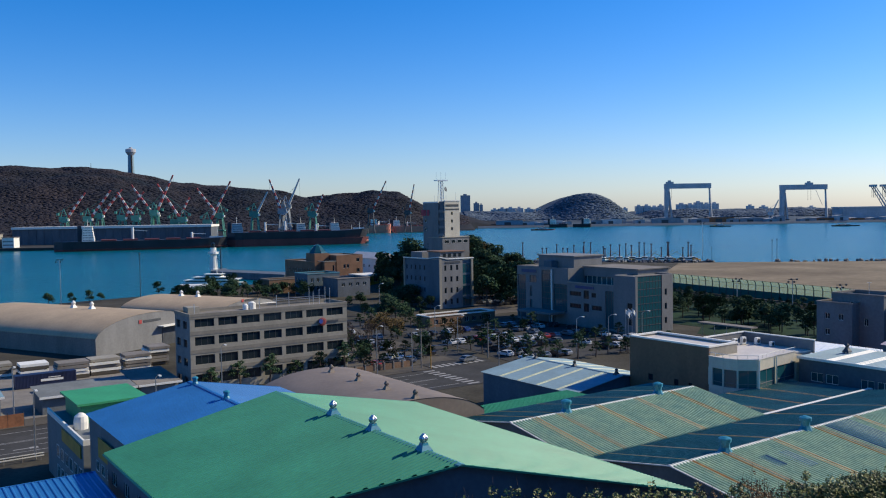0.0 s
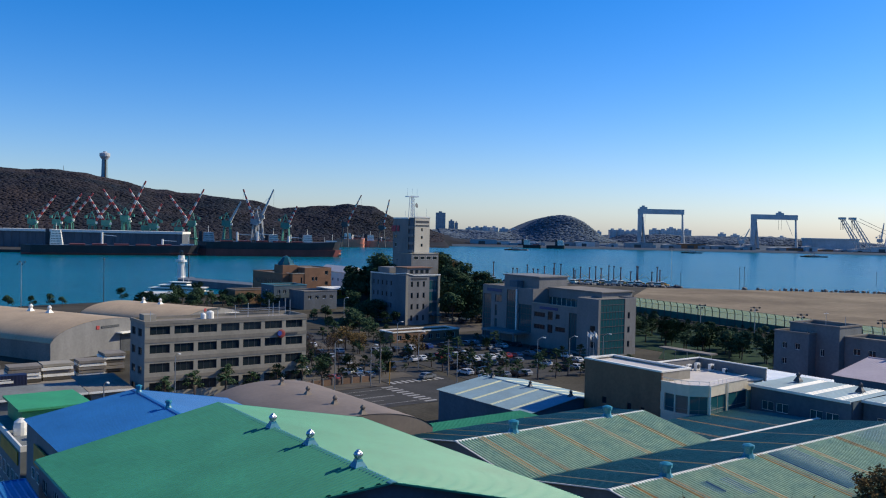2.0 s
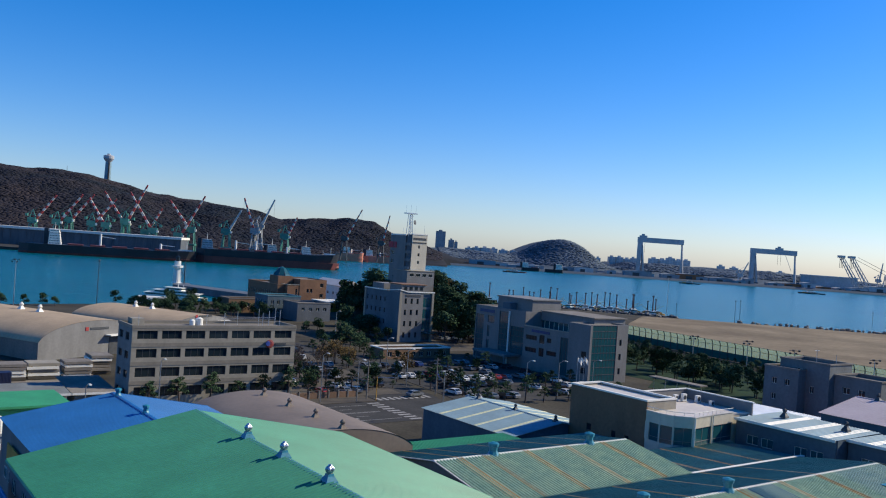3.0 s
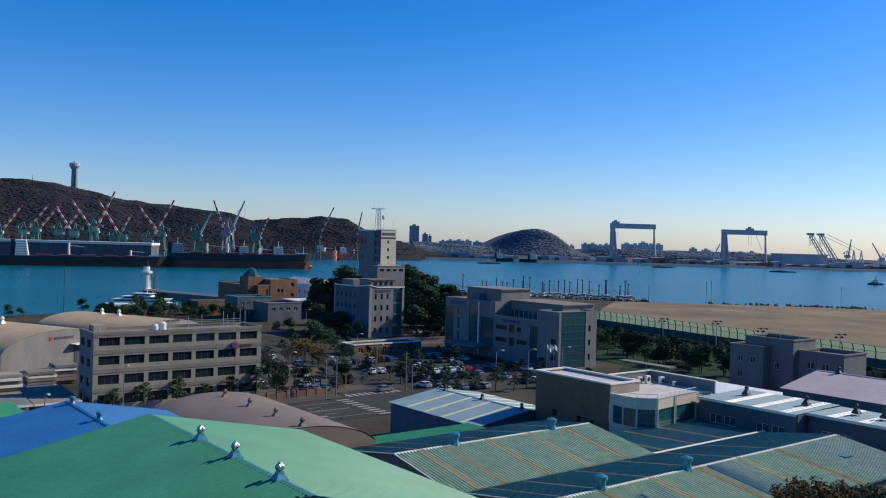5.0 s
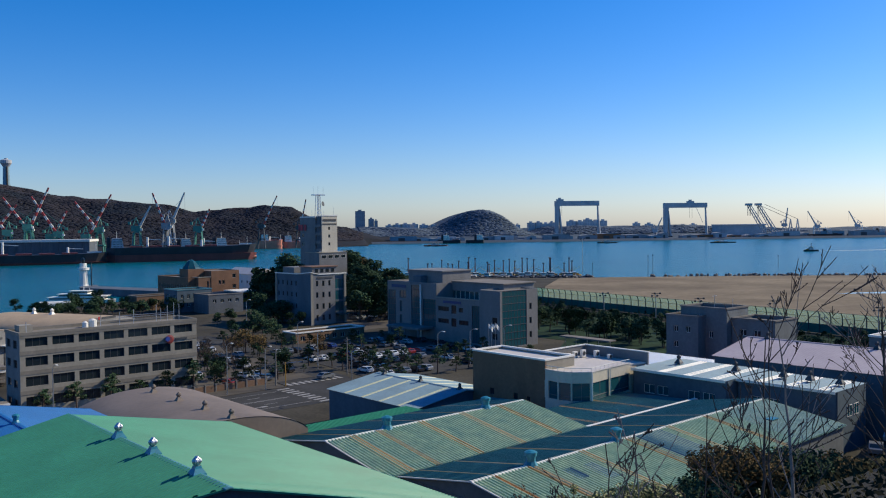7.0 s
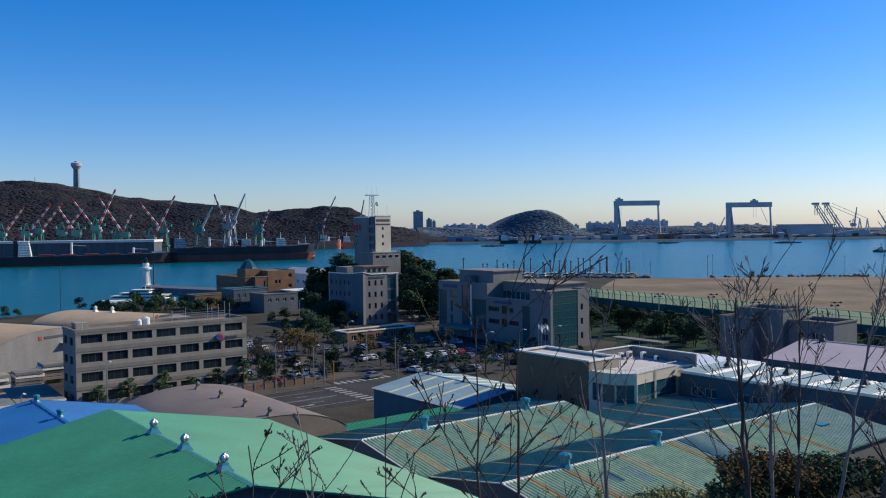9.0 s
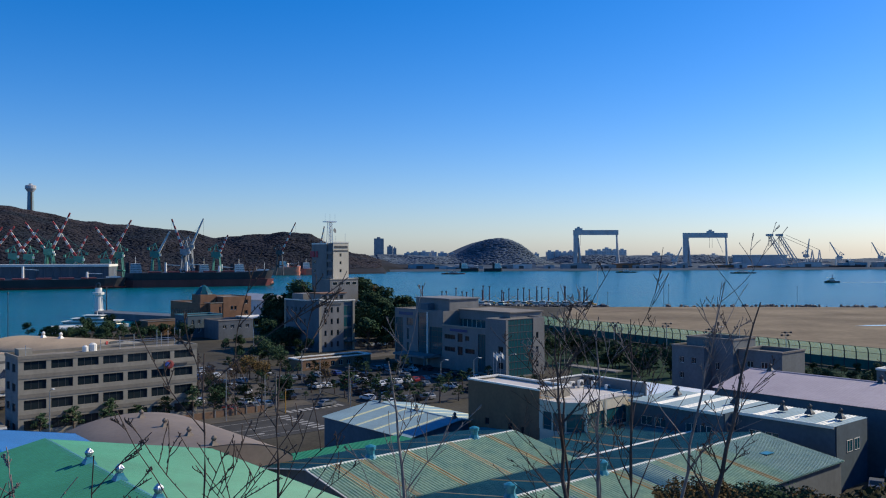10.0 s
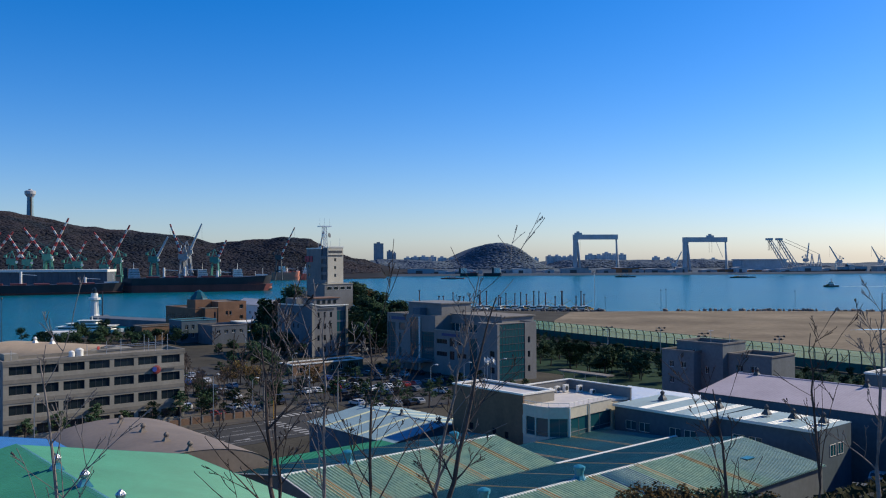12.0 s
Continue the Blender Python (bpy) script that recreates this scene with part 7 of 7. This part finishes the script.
def jib_crane(x, y, zp, tx, tz, base_mat=M_CRANEGREEN, striped=True, label="green portal crane with a red and white striped jib", ty=0.0):
    """A level-luffing crane: portal legs, slewing house, A-frame and a lattice jib with coloured bands."""
    o = thing("portal_crane", label, "crane", pose(x, y, 1.8), "wharf cranes")
    h = zp - 6
    for sx in (-6, 6):
        for sy in (-5, 5):
            part("leg", Geo().tube((sx, sy, 0), (sx * 0.6, sy * 0.6, h), 1.1, 0.9, 4), base_mat, o)
    part("portal_beam", Geo().box(-6.5, 6.5, -5.5, 5.5, h * 0.45, h * 0.45 + 1.6), base_mat, o)
    part("slew_ring", Geo().lathe(0, 0, ((4.2, h), (4.2, h + 1.5)), 14), base_mat, o)
    part("machine_house", Geo().box(-6.5, 4.5, -3.5, 3.5, h + 1.5, h + 8.5), base_mat, o)
    part("driver_cab", Geo().box(4.6, 6.8, -3.0, -0.4, h + 2.6, h + 5.4), M_WHITE, o, "white driver cab")
    d = 1 if tx > x else -1
    part("a_frame", Geo().tube((-4 * d, -2, h + 8), (-1 * d, 0, h + 19), 0.8, 0.6, 4).tube((3 * d, 0, h + 8), (-1 * d, 0, h + 19), 0.8, 0.6, 4).tube((-3 * d, 0, h + 12), (1.5 * d, 0, h + 12), 0.5, n=4), base_mat, o)
    part("counterweight", Geo().tube((-1 * d, 0, h + 18), (-9 * d, 0, h + 13), 0.5, n=4).box(-9 * d - 1.5, -9 * d + 1.5, -1.5, 1.5, h + 10, h + 13.5), base_mat, o)
    p, q = Vector((2 * d, 0, zp - 1.8)), Vector((tx - x, ty, tz - 1.8))
    jib = part("jib", Geo().tube(p, p.lerp(q, 0.08), 1.3, 1.3, 4), base_mat, o)
    n = 9
    for k in range(n):
        a0, a1 = 0.08 + 0.92 * k / n, 0.08 + 0.92 * (k + 1) / n
        r0, r1 = 2.1 - 0.9 * a0, 2.1 - 0.9 * a1
        part("jib_band", Geo().tube(p.lerp(q, a0), p.lerp(q, a1), r0, r1, 4), (M_CRANERED if k % 2 == 0 else M_JIBPALE) if striped else M_JIBPALE, jib)
    part("tie", Geo().tube((-1 * d, 0, h + 18), p.lerp(q, 0.75), 0.2, n=4), base_mat, o)
    part("hoist_rope", Geo().tube(q, (q.x, q.y, max(10, q.z - 26)), 0.12, n=3), M_STEELDARK, o)
    return o


JIBS = [(-480, 34, -449, 73), (-467, 38, -436, 74), (-393, 38, -425, 80), (-434, 35, -404, 70), (-354, 31, -388, 81), (-305, 36, -336, 74), (-390, 41, -364, 92), (-320, 27, -288, 83),
        (-366, 28, -346, 62), (-415, 34, -440, 70), (-515, 34, -486, 70)]
for k, (x, zp, tx, tz) in enumerate(JIBS):
    jib_crane(x, 1165 + 6 * (k % 3), zp, tx, tz)
jib_crane(-243, 1112, 37, -226, 66, M_CRANEGREEN, False, "green portal crane with a pale jib")
jib_crane(-207, 1115, 40, -224, 82, M_GREYCRANE, True, "white portal crane with a red striped jib")
jib_crane(-204, 1122, 46, -186, 83, M_GREYCRANE, False, "white portal crane with a grey jib")
jib_crane(-170, 1125, 36, -156, 62, M_CRANEGREEN, True)
jib_crane(-125, 1500, 40, -98, 92, M_STEELDARK, True, "far portal crane with a striped jib")
jib_crane(-62, 1520, 36, -50, 86, M_STEELDARK, True, "far portal crane with a striped jib")


# ---------------------------------------------------------------- hill tower, far town and shipyard
ht = thing("observation_tower", "slender observation tower with a flared deck on the ridge", "tower", pose(-775, 2150, 140))
part("shaft", Geo().lathe(0, 0, ((9.0, 0), (8.0, 10), (7.0, 50)), 12), M_TIN, ht)
part("deck", Geo().lathe(0, 0, ((7.0, 49), (12.5, 57), (12.5, 64), (9.0, 65.5), (4.0, 66.5), (4.0, 69)), 16), M_GANTRY, ht, "flared glazed deck")
part("lift_strip", Geo().box(3.0, 6.0, -8.4, -7.2, 0, 49), M_BROWN, ht, "reddish lift shaft strip")
rm = thing("radio_mast", "thin radio mast on the ridge", "mast", pose(-875, 2150, 146))
part("pole", Geo().tube((0, 0, 0), (0, 0, 26), 0.9, 0.4, 5), M_STEELDARK, rm)


def flats(x, y, w, d, z0, z1, material, label="pale distant concrete apartment block"):
    o = thing("apartment_building", label, "building", pose(x, y, 0), "distant blocks")
    part("wall", Geo().box(-w / 2, w / 2, 0, d, z0, z1), material, o)
    part("roof_house", Geo().box(-w * 0.2, w * 0.15, d * 0.2, d * 0.8, z1, z1 + 4), material, o)
    n = max(2, int(w / 7))
    for k in range(n):
        x0 = -w / 2 + w * (k + 0.25) / n
        bands = Geo()
        z = z0 + 4
        while z < z1 - 3:
            bands.box(x0, x0 + w * 0.5 / n, -0.25, -0.02, z, z + 1.7)
            z += 4.2
        tagged(part("glazing", bands, M_FARGLASS, o), kind="stuff")


M_FLAT = mat("distant_render", (0.56, 0.54, 0.52), 0.85, vary=0.15, size=15, fine=3)
M_FARGLASS = mat("distant_glazing", (0.34, 0.35, 0.36), 0.5, vary=0.1, size=9, fine=2)
M_FLATDARK = mat("distant_dark_render", (0.30, 0.30, 0.31), 0.85, vary=0.2, size=15, fine=3)
for x, w, z1 in ((66, 28, 83), (98, 16, 60), (112, 9, 55)):
    flats(x, 2500, w, 20, 2, z1, M_FLATDARK, "dark distant apartment tower")
rng = random.Random(31)
for x, w, z1, y in ((150, 18, 48, 2480), (172, 20, 50, 2480), (196, 22, 50, 2480), (222, 18, 49, 2490), (250, 20, 48, 2490), (280, 18, 47, 2490), (470, 14, 46, 2450), (486, 8, 52, 2450), (520, 10, 45, 2450),
                    (560, 16, 49, 2450), (582, 16, 50, 2450), (604, 18, 48, 2450), (622, 12, 50, 2450), (668, 22, 53, 2400), (692, 20, 52, 2400), (715, 18, 56, 2400), (738, 20, 54, 2400), (760, 16, 55, 2400),
                    (860, 14, 44, 2400), (905, 16, 43, 2420), (1000, 18, 38, 2400), (1040, 14, 40, 2420)):
    flats(x, y, w * 1.25, 18, 2, z1 - 6 + rng.uniform(-1.5, 1.5), M_FLAT)
rng = random.Random(32)
for k in range(34):
    x = 40 + 40 * k + rng.uniform(-12, 12)
    w, h = rng.uniform(18, 62), rng.uniform(5, 14)
    o = thing("shipyard_shed", "distant shipyard shed on the shore", "shed", pose(x, 1925 + rng.uniform(0, 40), 1.5), "shipyard sheds")
    m_ = rng.choice((M_TIN, M_FLAT, M_FLATDARK, M_GANTRY, M_RUST, M_FLATDARK))
    part("wall", Geo().box(0, w, 0, 25, 0, h), m_, o)
    part("roof", Geo().extrude([(-0.5, h), (w + 0.5, h), (w / 2, h + 1.6)], -0.5, 25.5), M_FLATDARK, o)
    part("door", Geo().box(w * 0.3, w * 0.55, -0.2, -0.02, 0, h * 0.7), M_STEELDARK, o)
for x0, w, y in ((232, 26, 1880), (282, 24, 1870)):
    ship(ship_pose(x0, y, x0 + 40, y), 40, 12, 7, M_HULLBLACK, M_HULLBLACK, "grey distant coaster by the far shore", (2 if x0 < 250 else 24,), 4)
hall = thing("assembly_hall", "big dark shipyard hall with a flat roof", "warehouse", pose(1000, 2150, 2))
part("wall", Geo().box(0, 120, 0, 60, 0, 28), M_GANTRY, hall)
part("roof", Geo().box(-2, 122, -2, 62, 28, 31), M_FLAT, hall)


def gantry(x0, x1, ztop, label, cabin_left):
    """A goliath crane: box girder, a broad rigid leg, a hinged A-frame leg, trolley and cabin."""
    y = 2050
    o = thing("gantry_crane", label, "gantry crane", pose(x0, y, 2), "goliath cranes")
    w, zt = x1 - x0, ztop - 2
    part("girder", Geo().box(-2, w + 2, -5, 5, zt - 15, zt - 3), M_GANTRY, o)
    part("rigid_leg", Geo().extrude([(-1.5, 0), (4.0, 0), (9.0, zt - 15), (-1.0, zt - 15)], -6, 6).extrude([(13.0, 0), (17.0, 0), (9.5, zt - 22), (6.5, zt - 22)], -6, 6), M_GANTRY, o)
    part("hinged_leg", Geo().tube((w - 3, -8, 0), (w - 1, 0, zt - 15), 1.9, 2.2, 4).tube((w + 8, 8, 0), (w - 1, 0, zt - 15), 1.9, 2.2, 4), M_GANTRY, o)
    for xx in (-2.5, 12, w - 5, w + 6):
        part("bogie", Geo().box(xx, xx + 6, -7, 7, 0, 4), M_STEELDARK, o)
    tx = 10 if cabin_left else w * 0.62
    part("trolley", Geo().box(tx - 8, tx + 9, -4, 4, zt - 3, zt + 1.5), M_GANTRY, o)
    part("machine_house", Geo().box(tx - 3, tx + 3, -3, 3, zt + 1.5, zt + 5), M_GANTRY, o)
    for xx in (tx - 2, tx + 5):
        part("hoist_rope", Geo().tube((xx, 0, zt - 15), (xx, 0, zt - 40), 0.3, n=4), M_STEELDARK, o)
    if not cabin_left:
        part("stay", Geo().tube((12, 0, zt - 16), (3, 0, zt - 48), 0.5, n=4).tube((w - 24, 0, zt - 16), (w - 8, 0, zt - 52), 0.5, n=4), M_GANTRY, o)


gantry(530, 636, 97.5, "grey-blue goliath gantry crane in the far shipyard", True)
gantry(805, 912, 90.5, "grey-blue goliath gantry crane with a central trolley", False)
fc = thing("floating_crane", "floating sheerleg crane with twin lattice booms", "floating crane", pose(970, 1950, SEA))
part("pontoon", Geo().box(25, 165, -18, 18, -1, 6), M_HULLBLACK, fc)
for x0 in (48, 72):
    for sy in (-10, 10):
        tip = (x0 - 46, sy * 0.5, 81.0)
        boom = Geo().tube((x0, sy - 2, 6), tip, 1.1, 0.9, 4).tube((x0 + 9, sy + 2, 6), (tip[0] + 5, tip[1], tip[2]), 1.1, 0.9, 4)
        for k in range(9):
            t0, t1 = k / 9, (k + 1) / 9
            p0, p1 = Vector((x0, sy - 2, 6)).lerp(Vector(tip), t0), Vector((x0 + 9, sy + 2, 6)).lerp(Vector((tip[0] + 5, tip[1], tip[2])), t1)
            boom.tube(p0, p1, 0.5, n=4)
        part("boom", boom, M_GANTRY, fc)
    part("boom_head", Geo().box(x0 - 49, x0 - 38, -8, 8, 79, 84), M_GANTRY, fc)
    for k in range(3):
        part("hook_rope", Geo().tube((x0 - 46 + 3.5 * k, 0, 80), (x0 - 46 + 3.5 * k, 0, 55), 0.5, n=4), M_STEELDARK, fc)
for x0 in (110, 128):
    part("back_frame", Geo().tube((x0 - 9, -6, 6), (x0, 0, 46), 1.4, n=4).tube((x0 + 10, 6, 6), (x0, 0, 46), 1.4, n=4).tube((x0 - 6, 0, 26), (x0 + 6, 0, 26), 1.0, n=4), M_GANTRY, fc)
    part("stay", Geo().tube((x0, 0, 46), (x0 - 84, 0, 82), 0.5, n=4), M_STEELDARK, fc)
for x0, l, tx in ((1120, 100, 25), (1230, 150, 40)):
    ship(pose(x0, 1960, SEA), l, 20, 9, M_HULLBLACK, M_HULLRED, "dark work ship fitting out at the far quay", (l * 0.55,), 4, M_FLAT, ((tx, 20), (tx + 30, 16)))
for x, zp, tx, tz in ((1178, 18, 1152, 64), (1284, 18, 1260, 63), (762, 12, 780, 52), (1092, 22, 1100, 72)):
    jib_crane(x, 2000, zp + 8, tx, tz, M_GANTRY, False, "far grey shipyard jib crane")


# ---------------------------------------------------------------- far woods
def woods(name, n, place, sizes, material, label, seed, flat=1.0):
    rng = random.Random(seed)
    g = Geo()
    for _ in range(n):
        x, y, z = place(rng)
        r = rng.uniform(*sizes)
        g.blob((x, y, z + r * 0.05), r * 1.3, r * rng.uniform(0.22, 0.42) * flat, rng, 6, 4)
    return tagged(part(name, g, material, smooth=True), label, "woods", kind="stuff")


def hill_place(rng):
    while True:
        y = rng.uniform(1250, 2200)
        x = rng.uniform(-1250, 60) * y / 2100
        z = far_hill(x, y)
        if z > 8:
            return x, y, z


def shore_place(rng):
    while True:
        x, y = rng.uniform(60, 1300), rng.uniform(2060, 2420)
        z = right_land(x, y)
        if z > 12:
            return x, y, z


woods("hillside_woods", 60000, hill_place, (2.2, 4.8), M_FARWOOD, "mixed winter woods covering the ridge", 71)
woods("shore_woods", 17000, shore_place, (3.0, 6.0), M_SHOREWOOD, "woods on the far shore knolls, haze put into their colour", 72, 0.9)


# ---------------------------------------------------------------- bushes and bare trees on the bank below the camera
def bush(x, y, z, r, seed, leaf, label, n=420, size=0.13, h=None):
    rng = random.Random(seed)
    o = thing("bush", label, "bush", pose(x, y, z), "bank bushes")
    h = h or r
    st = Geo()
    boughs = []
    for k in range(9):
        a, t = k * 2.4, rng.uniform(0.3, 1.0)
        rr = r * rng.uniform(0.2, 0.85)
        q = Vector((rr * math.cos(a), rr * math.sin(a), h * t))
        st.tube((0, 0, -0.5), q, 0.05, 0.015, 4)
        boughs.append((q.x, q.y, q.z, r * rng.uniform(0.28, 0.45)))
    part("stem", st, M_BARK, o)
    part("leaves", leaf_crown(rng, boughs, n // 9, size, 0.8), leaf, o)
    return o


def bank(a, b):
    x, y = grid(a, b).translation.xy
    return x, y, land_height(x, y)


def hedge_shrub(x, y, z, r, top, seed, leaf, label, n=1500, size=0.13):
    """A loose shrub: upright shoots of uneven height, leafed all along, with bare tips between."""
    rng = random.Random(seed)
    o = thing("bush", label, "bush", pose(x, y, z), "bank hedge")
    st, boughs = Geo(), []
    h = top - z
    for k in range(16):
        a, rr = k * 2.4, r * math.sqrt((k + 0.5) / 16)
        q = Vector((rr * math.cos(a), rr * math.sin(a), h * rng.uniform(0.72, 1.0) * (1 - 0.18 * (rr / r) ** 2)))
        st.tube((0.3 * q.x, 0.3 * q.y, -0.4), q, 0.045, 0.012, 4)
        st.tube(q, q + Vector((rng.uniform(-0.2, 0.2), rng.uniform(-0.2, 0.2), rng.uniform(0.15, 0.5))), 0.012, 0.006, 3)
        for t in (0.62, 0.8, 0.95):
            boughs.append((q.x * t, q.y * t, q.z * t, r * rng.uniform(0.2, 0.36)))
    part("stem", st, M_BARK, o)
    part("leaves", leaf_crown(rng, boughs, n // 48, size, 1.1), leaf, o)
    return o


M_DRYLEAF = mat("dry_hedge_leaf", (0.16, 0.095, 0.035), 0.8, vary=0.3, size=0.7, fine=0.1, island=0.5)
rng = random.Random(77)
for k in range(58):
    x, y = 0.5 + 0.88 * k + rng.uniform(-0.3, 0.3), 59.3 + rng.uniform(-1.2, 1.2)
    tall = smooth01((x - 17.5) / 3.0)
    top = 18.0 + 0.6 * tall + rng.uniform(-0.45, 0.35) - 0.012 * k
    z = min(land_height(x, y), top - 2.2)
    dry = 18.0 < x < 23.5 and rng.random() < 0.7
    hedge_shrub(x, y, z, rng.uniform(1.0, 1.5), top, 100 + k, M_DRYLEAF if dry else M_LEAF, "rust-brown half-bare hedge shrub" if dry else "yellow-green hedge shrub on the bank", 700 if dry else 1700, 0.10 if dry else 0.12)
under = Geo()
for k in range(16000):
    a, b = rng.uniform(20, 118), rng.uniform(-4, 46)
    x, y = grid(a, b).translation.xy
    if b > 42 and a > 58:
        continue
    c = Vector((x, y, land_height(x, y) + rng.uniform(0.0, 0.7)))
    d1 = Vector((rng.uniform(-1, 1), rng.uniform(-1, 1), rng.uniform(0.1, 1.0))).normalized() * rng.uniform(0.15, 0.4)
    d2 = d1.orthogonal().normalized() * rng.uniform(0.06, 0.16)
    under.quad(c - d1, c - d2, c + d1, c + d2)
tagged(part("undergrowth", under, M_GRASS), "dry winter undergrowth covering the bank", "undergrowth", kind="stuff")
for k in range(26):
    a, b = rng.uniform(84, 116), rng.uniform(10, 38)
    x, y, z = bank(a, b)
    bush(x, y, z, rng.uniform(1.2, 2.2), 700 + k, rng.choice((M_FOLI, M_FOLI2, M_LEAF)), "dark shrub on the lower bank", 500, 0.14, rng.uniform(1.2, 2.6))
for k, (x, y, top, r, m_) in enumerate(((34.5, 55.5, 21.9, 2.6, M_FOLI2), (37.0, 55.0, 21.6, 2.4, M_FOLI2), (39.5, 54.5, 21.2, 2.4, M_FOLI), (33.0, 54.0, 20.0, 2.2, M_FOLI), (42.0, 54.0, 20.8, 2.3, M_FOLI2),
                                        (36.0, 50.0, 18.4, 2.4, M_FOLI2), (40.0, 50.0, 18.6, 2.4, M_FOLI), (44.5, 53.0, 20.4, 2.2, M_FOLI2), (31.5, 51.5, 17.0, 2.0, M_LEAF), (34.0, 48.0, 17.4, 2.2, M_LEAF))):
    z = land_height(x, y)
    hedge_shrub(x, y, min(z, top - 2.0), r, top, 200 + k, m_, "dense brown-green shrub on the bank", 5200, 0.13)
for k, (x, y, r, h) in enumerate(((24.6, 18.2, 1.5, 1.9), (26.6, 17.8, 1.4, 1.7), (22.6, 19.0, 1.3, 1.5), (28.5, 17.4, 1.5, 2.0), (25.6, 16.4, 1.3, 1.4), (30.5, 18.0, 1.5, 2.0), (27.4, 19.2, 1.4, 2.2), (29.4, 19.6, 1.5, 2.3), (31.6, 19.0, 1.5, 2.2))):
    bush(x, y, 28.75 - h, r, 300 + k, M_LEAF, "yellow-green leafy shrub close below", 1700, 0.075, h)


def sapling(x, y, tip, r, seed):
    """A leafless young tree close to the path: one stem rising from the bank to its tip, with forking budded shoots."""
    rng = random.Random(seed)
    z = land_height(x, y)
    root, top = Vector((x, y, z)), Vector(tip)
    o = thing("sapling", "leafless grey sapling with fine budded twigs", "tree", pose(*root), "bare saplings")
    bark = M_PALEBARK if seed % 3 == 0 else M_BARK

    def shoot(g, p, d, length, r0, depth):
        n = 9
        pts, radii = [p], [r0]
        for k in range(n):
            d = (d + Vector((rng.uniform(-0.12, 0.12), rng.uniform(-0.12, 0.12), 0.015))).normalized()
            p = p + d * (length / n)
            r0 = max(0.0030, r0 * 0.84)
            pts.append(p)
            radii.append(r0)
            if depth and 0 < k < n - 1 and rng.random() < 0.36:
                a = rng.uniform(0, 2 * math.pi)
                e = (d + rng.uniform(0.7, 1.2) * Vector((math.cos(a), 0.7 * math.sin(a), 0.1))).normalized()
                shoot(g, p, e, length * (1 - k / n) * rng.uniform(0.4, 0.75), max(0.004, r0 * 0.7), depth - 1)
            if rng.random() < 0.4:
                g.blob(p + Vector((rng.uniform(-0.006, 0.006), 0, 0.004)), 0.0045, 0.009, rng, 4, 3)
        g.path(pts, radii, 5)

    line = top - root
    # nearly upright below, leaning over to the tip above
    bend = Vector((line.x * 0.55, line.y * 0.3, line.z * 0.62))
    stem = Geo()
    n, p = 22, Vector((0, 0, -0.3))
    spots, pts, radii = [], [p], [r * 2.0]
    for k in range(1, n + 1):
        t = k / n
        q = bend * (2 * t * (1 - t)) + line * (t * t) + Vector((rng.uniform(-0.03, 0.03), rng.uniform(-0.03, 0.03), 0)) * (1 - t * 0.5)
        r1 = max(0.0040, r * 2.0 * (1 - 0.9 * t))
        pts.append(q)
        radii.append(r1)
        if t > 0.6:
            spots.append((q.copy(), (q - p).normalized(), r1, t))
        p = q
    stem.path(pts, radii, 7)
    body = part("stem", stem, bark, o)
    for q, d, r1, t in spots:
        for _ in range(2 if rng.random() < 0.35 else 1):
            if t < 0.98 and rng.random() < 0.85:
                a = rng.uniform(0, 2 * math.pi)
                e = (d + rng.uniform(0.6, 1.3) * Vector((math.cos(a), 0.7 * math.sin(a), 0.1))).normalized()
                g = Geo()
                shoot(g, q, e, line.z * rng.uniform(0.10, 0.30) * (1.25 - 0.7 * t), max(0.0045, r1 * 0.5), 2)
                part("branch", g, bark, body)
    return o


# root x, y; tip x, y, z; thickness of the stem
SAPLINGS = [(12.46, 7.01, 12.37, 7.01, 35.75, 0.016), (12.65, 7.81, 12.75, 7.81, 35.60, 0.019), (14.11, 9.11, 13.57, 9.11, 35.43, 0.024), (15.55, 9.91, 15.19, 9.91, 35.60, 0.030),
            (15.95, 10.11, 17.35, 10.11, 35.85, 0.030), (15.74, 10.32, 15.73, 10.32, 35.70, 0.024), (16.14, 10.62, 16.18, 10.62, 35.65, 0.024), (15.56, 10.02, 15.26, 10.02, 35.57, 0.020),
            (16.00, 10.82, 17.30, 10.82, 36.05, 0.020), (20.60, 11.22, 19.96, 11.22, 34.76, 0.030), (21.60, 11.62, 21.29, 11.62, 35.33, 0.026), (21.98, 11.62, 22.20, 11.62, 35.79, 0.028),
            (11.14, 6.60, 11.02, 6.60, 35.08, 0.010), (11.66, 6.80, 11.80, 6.80, 35.20, 0.010), (11.54, 6.91, 11.31, 6.91, 35.08, 0.010)]
for k, (x, y, tx, ty, tz, r) in enumerate(SAPLINGS):
    sapling(x, y, (tx, ty, tz), r, 400 + k)
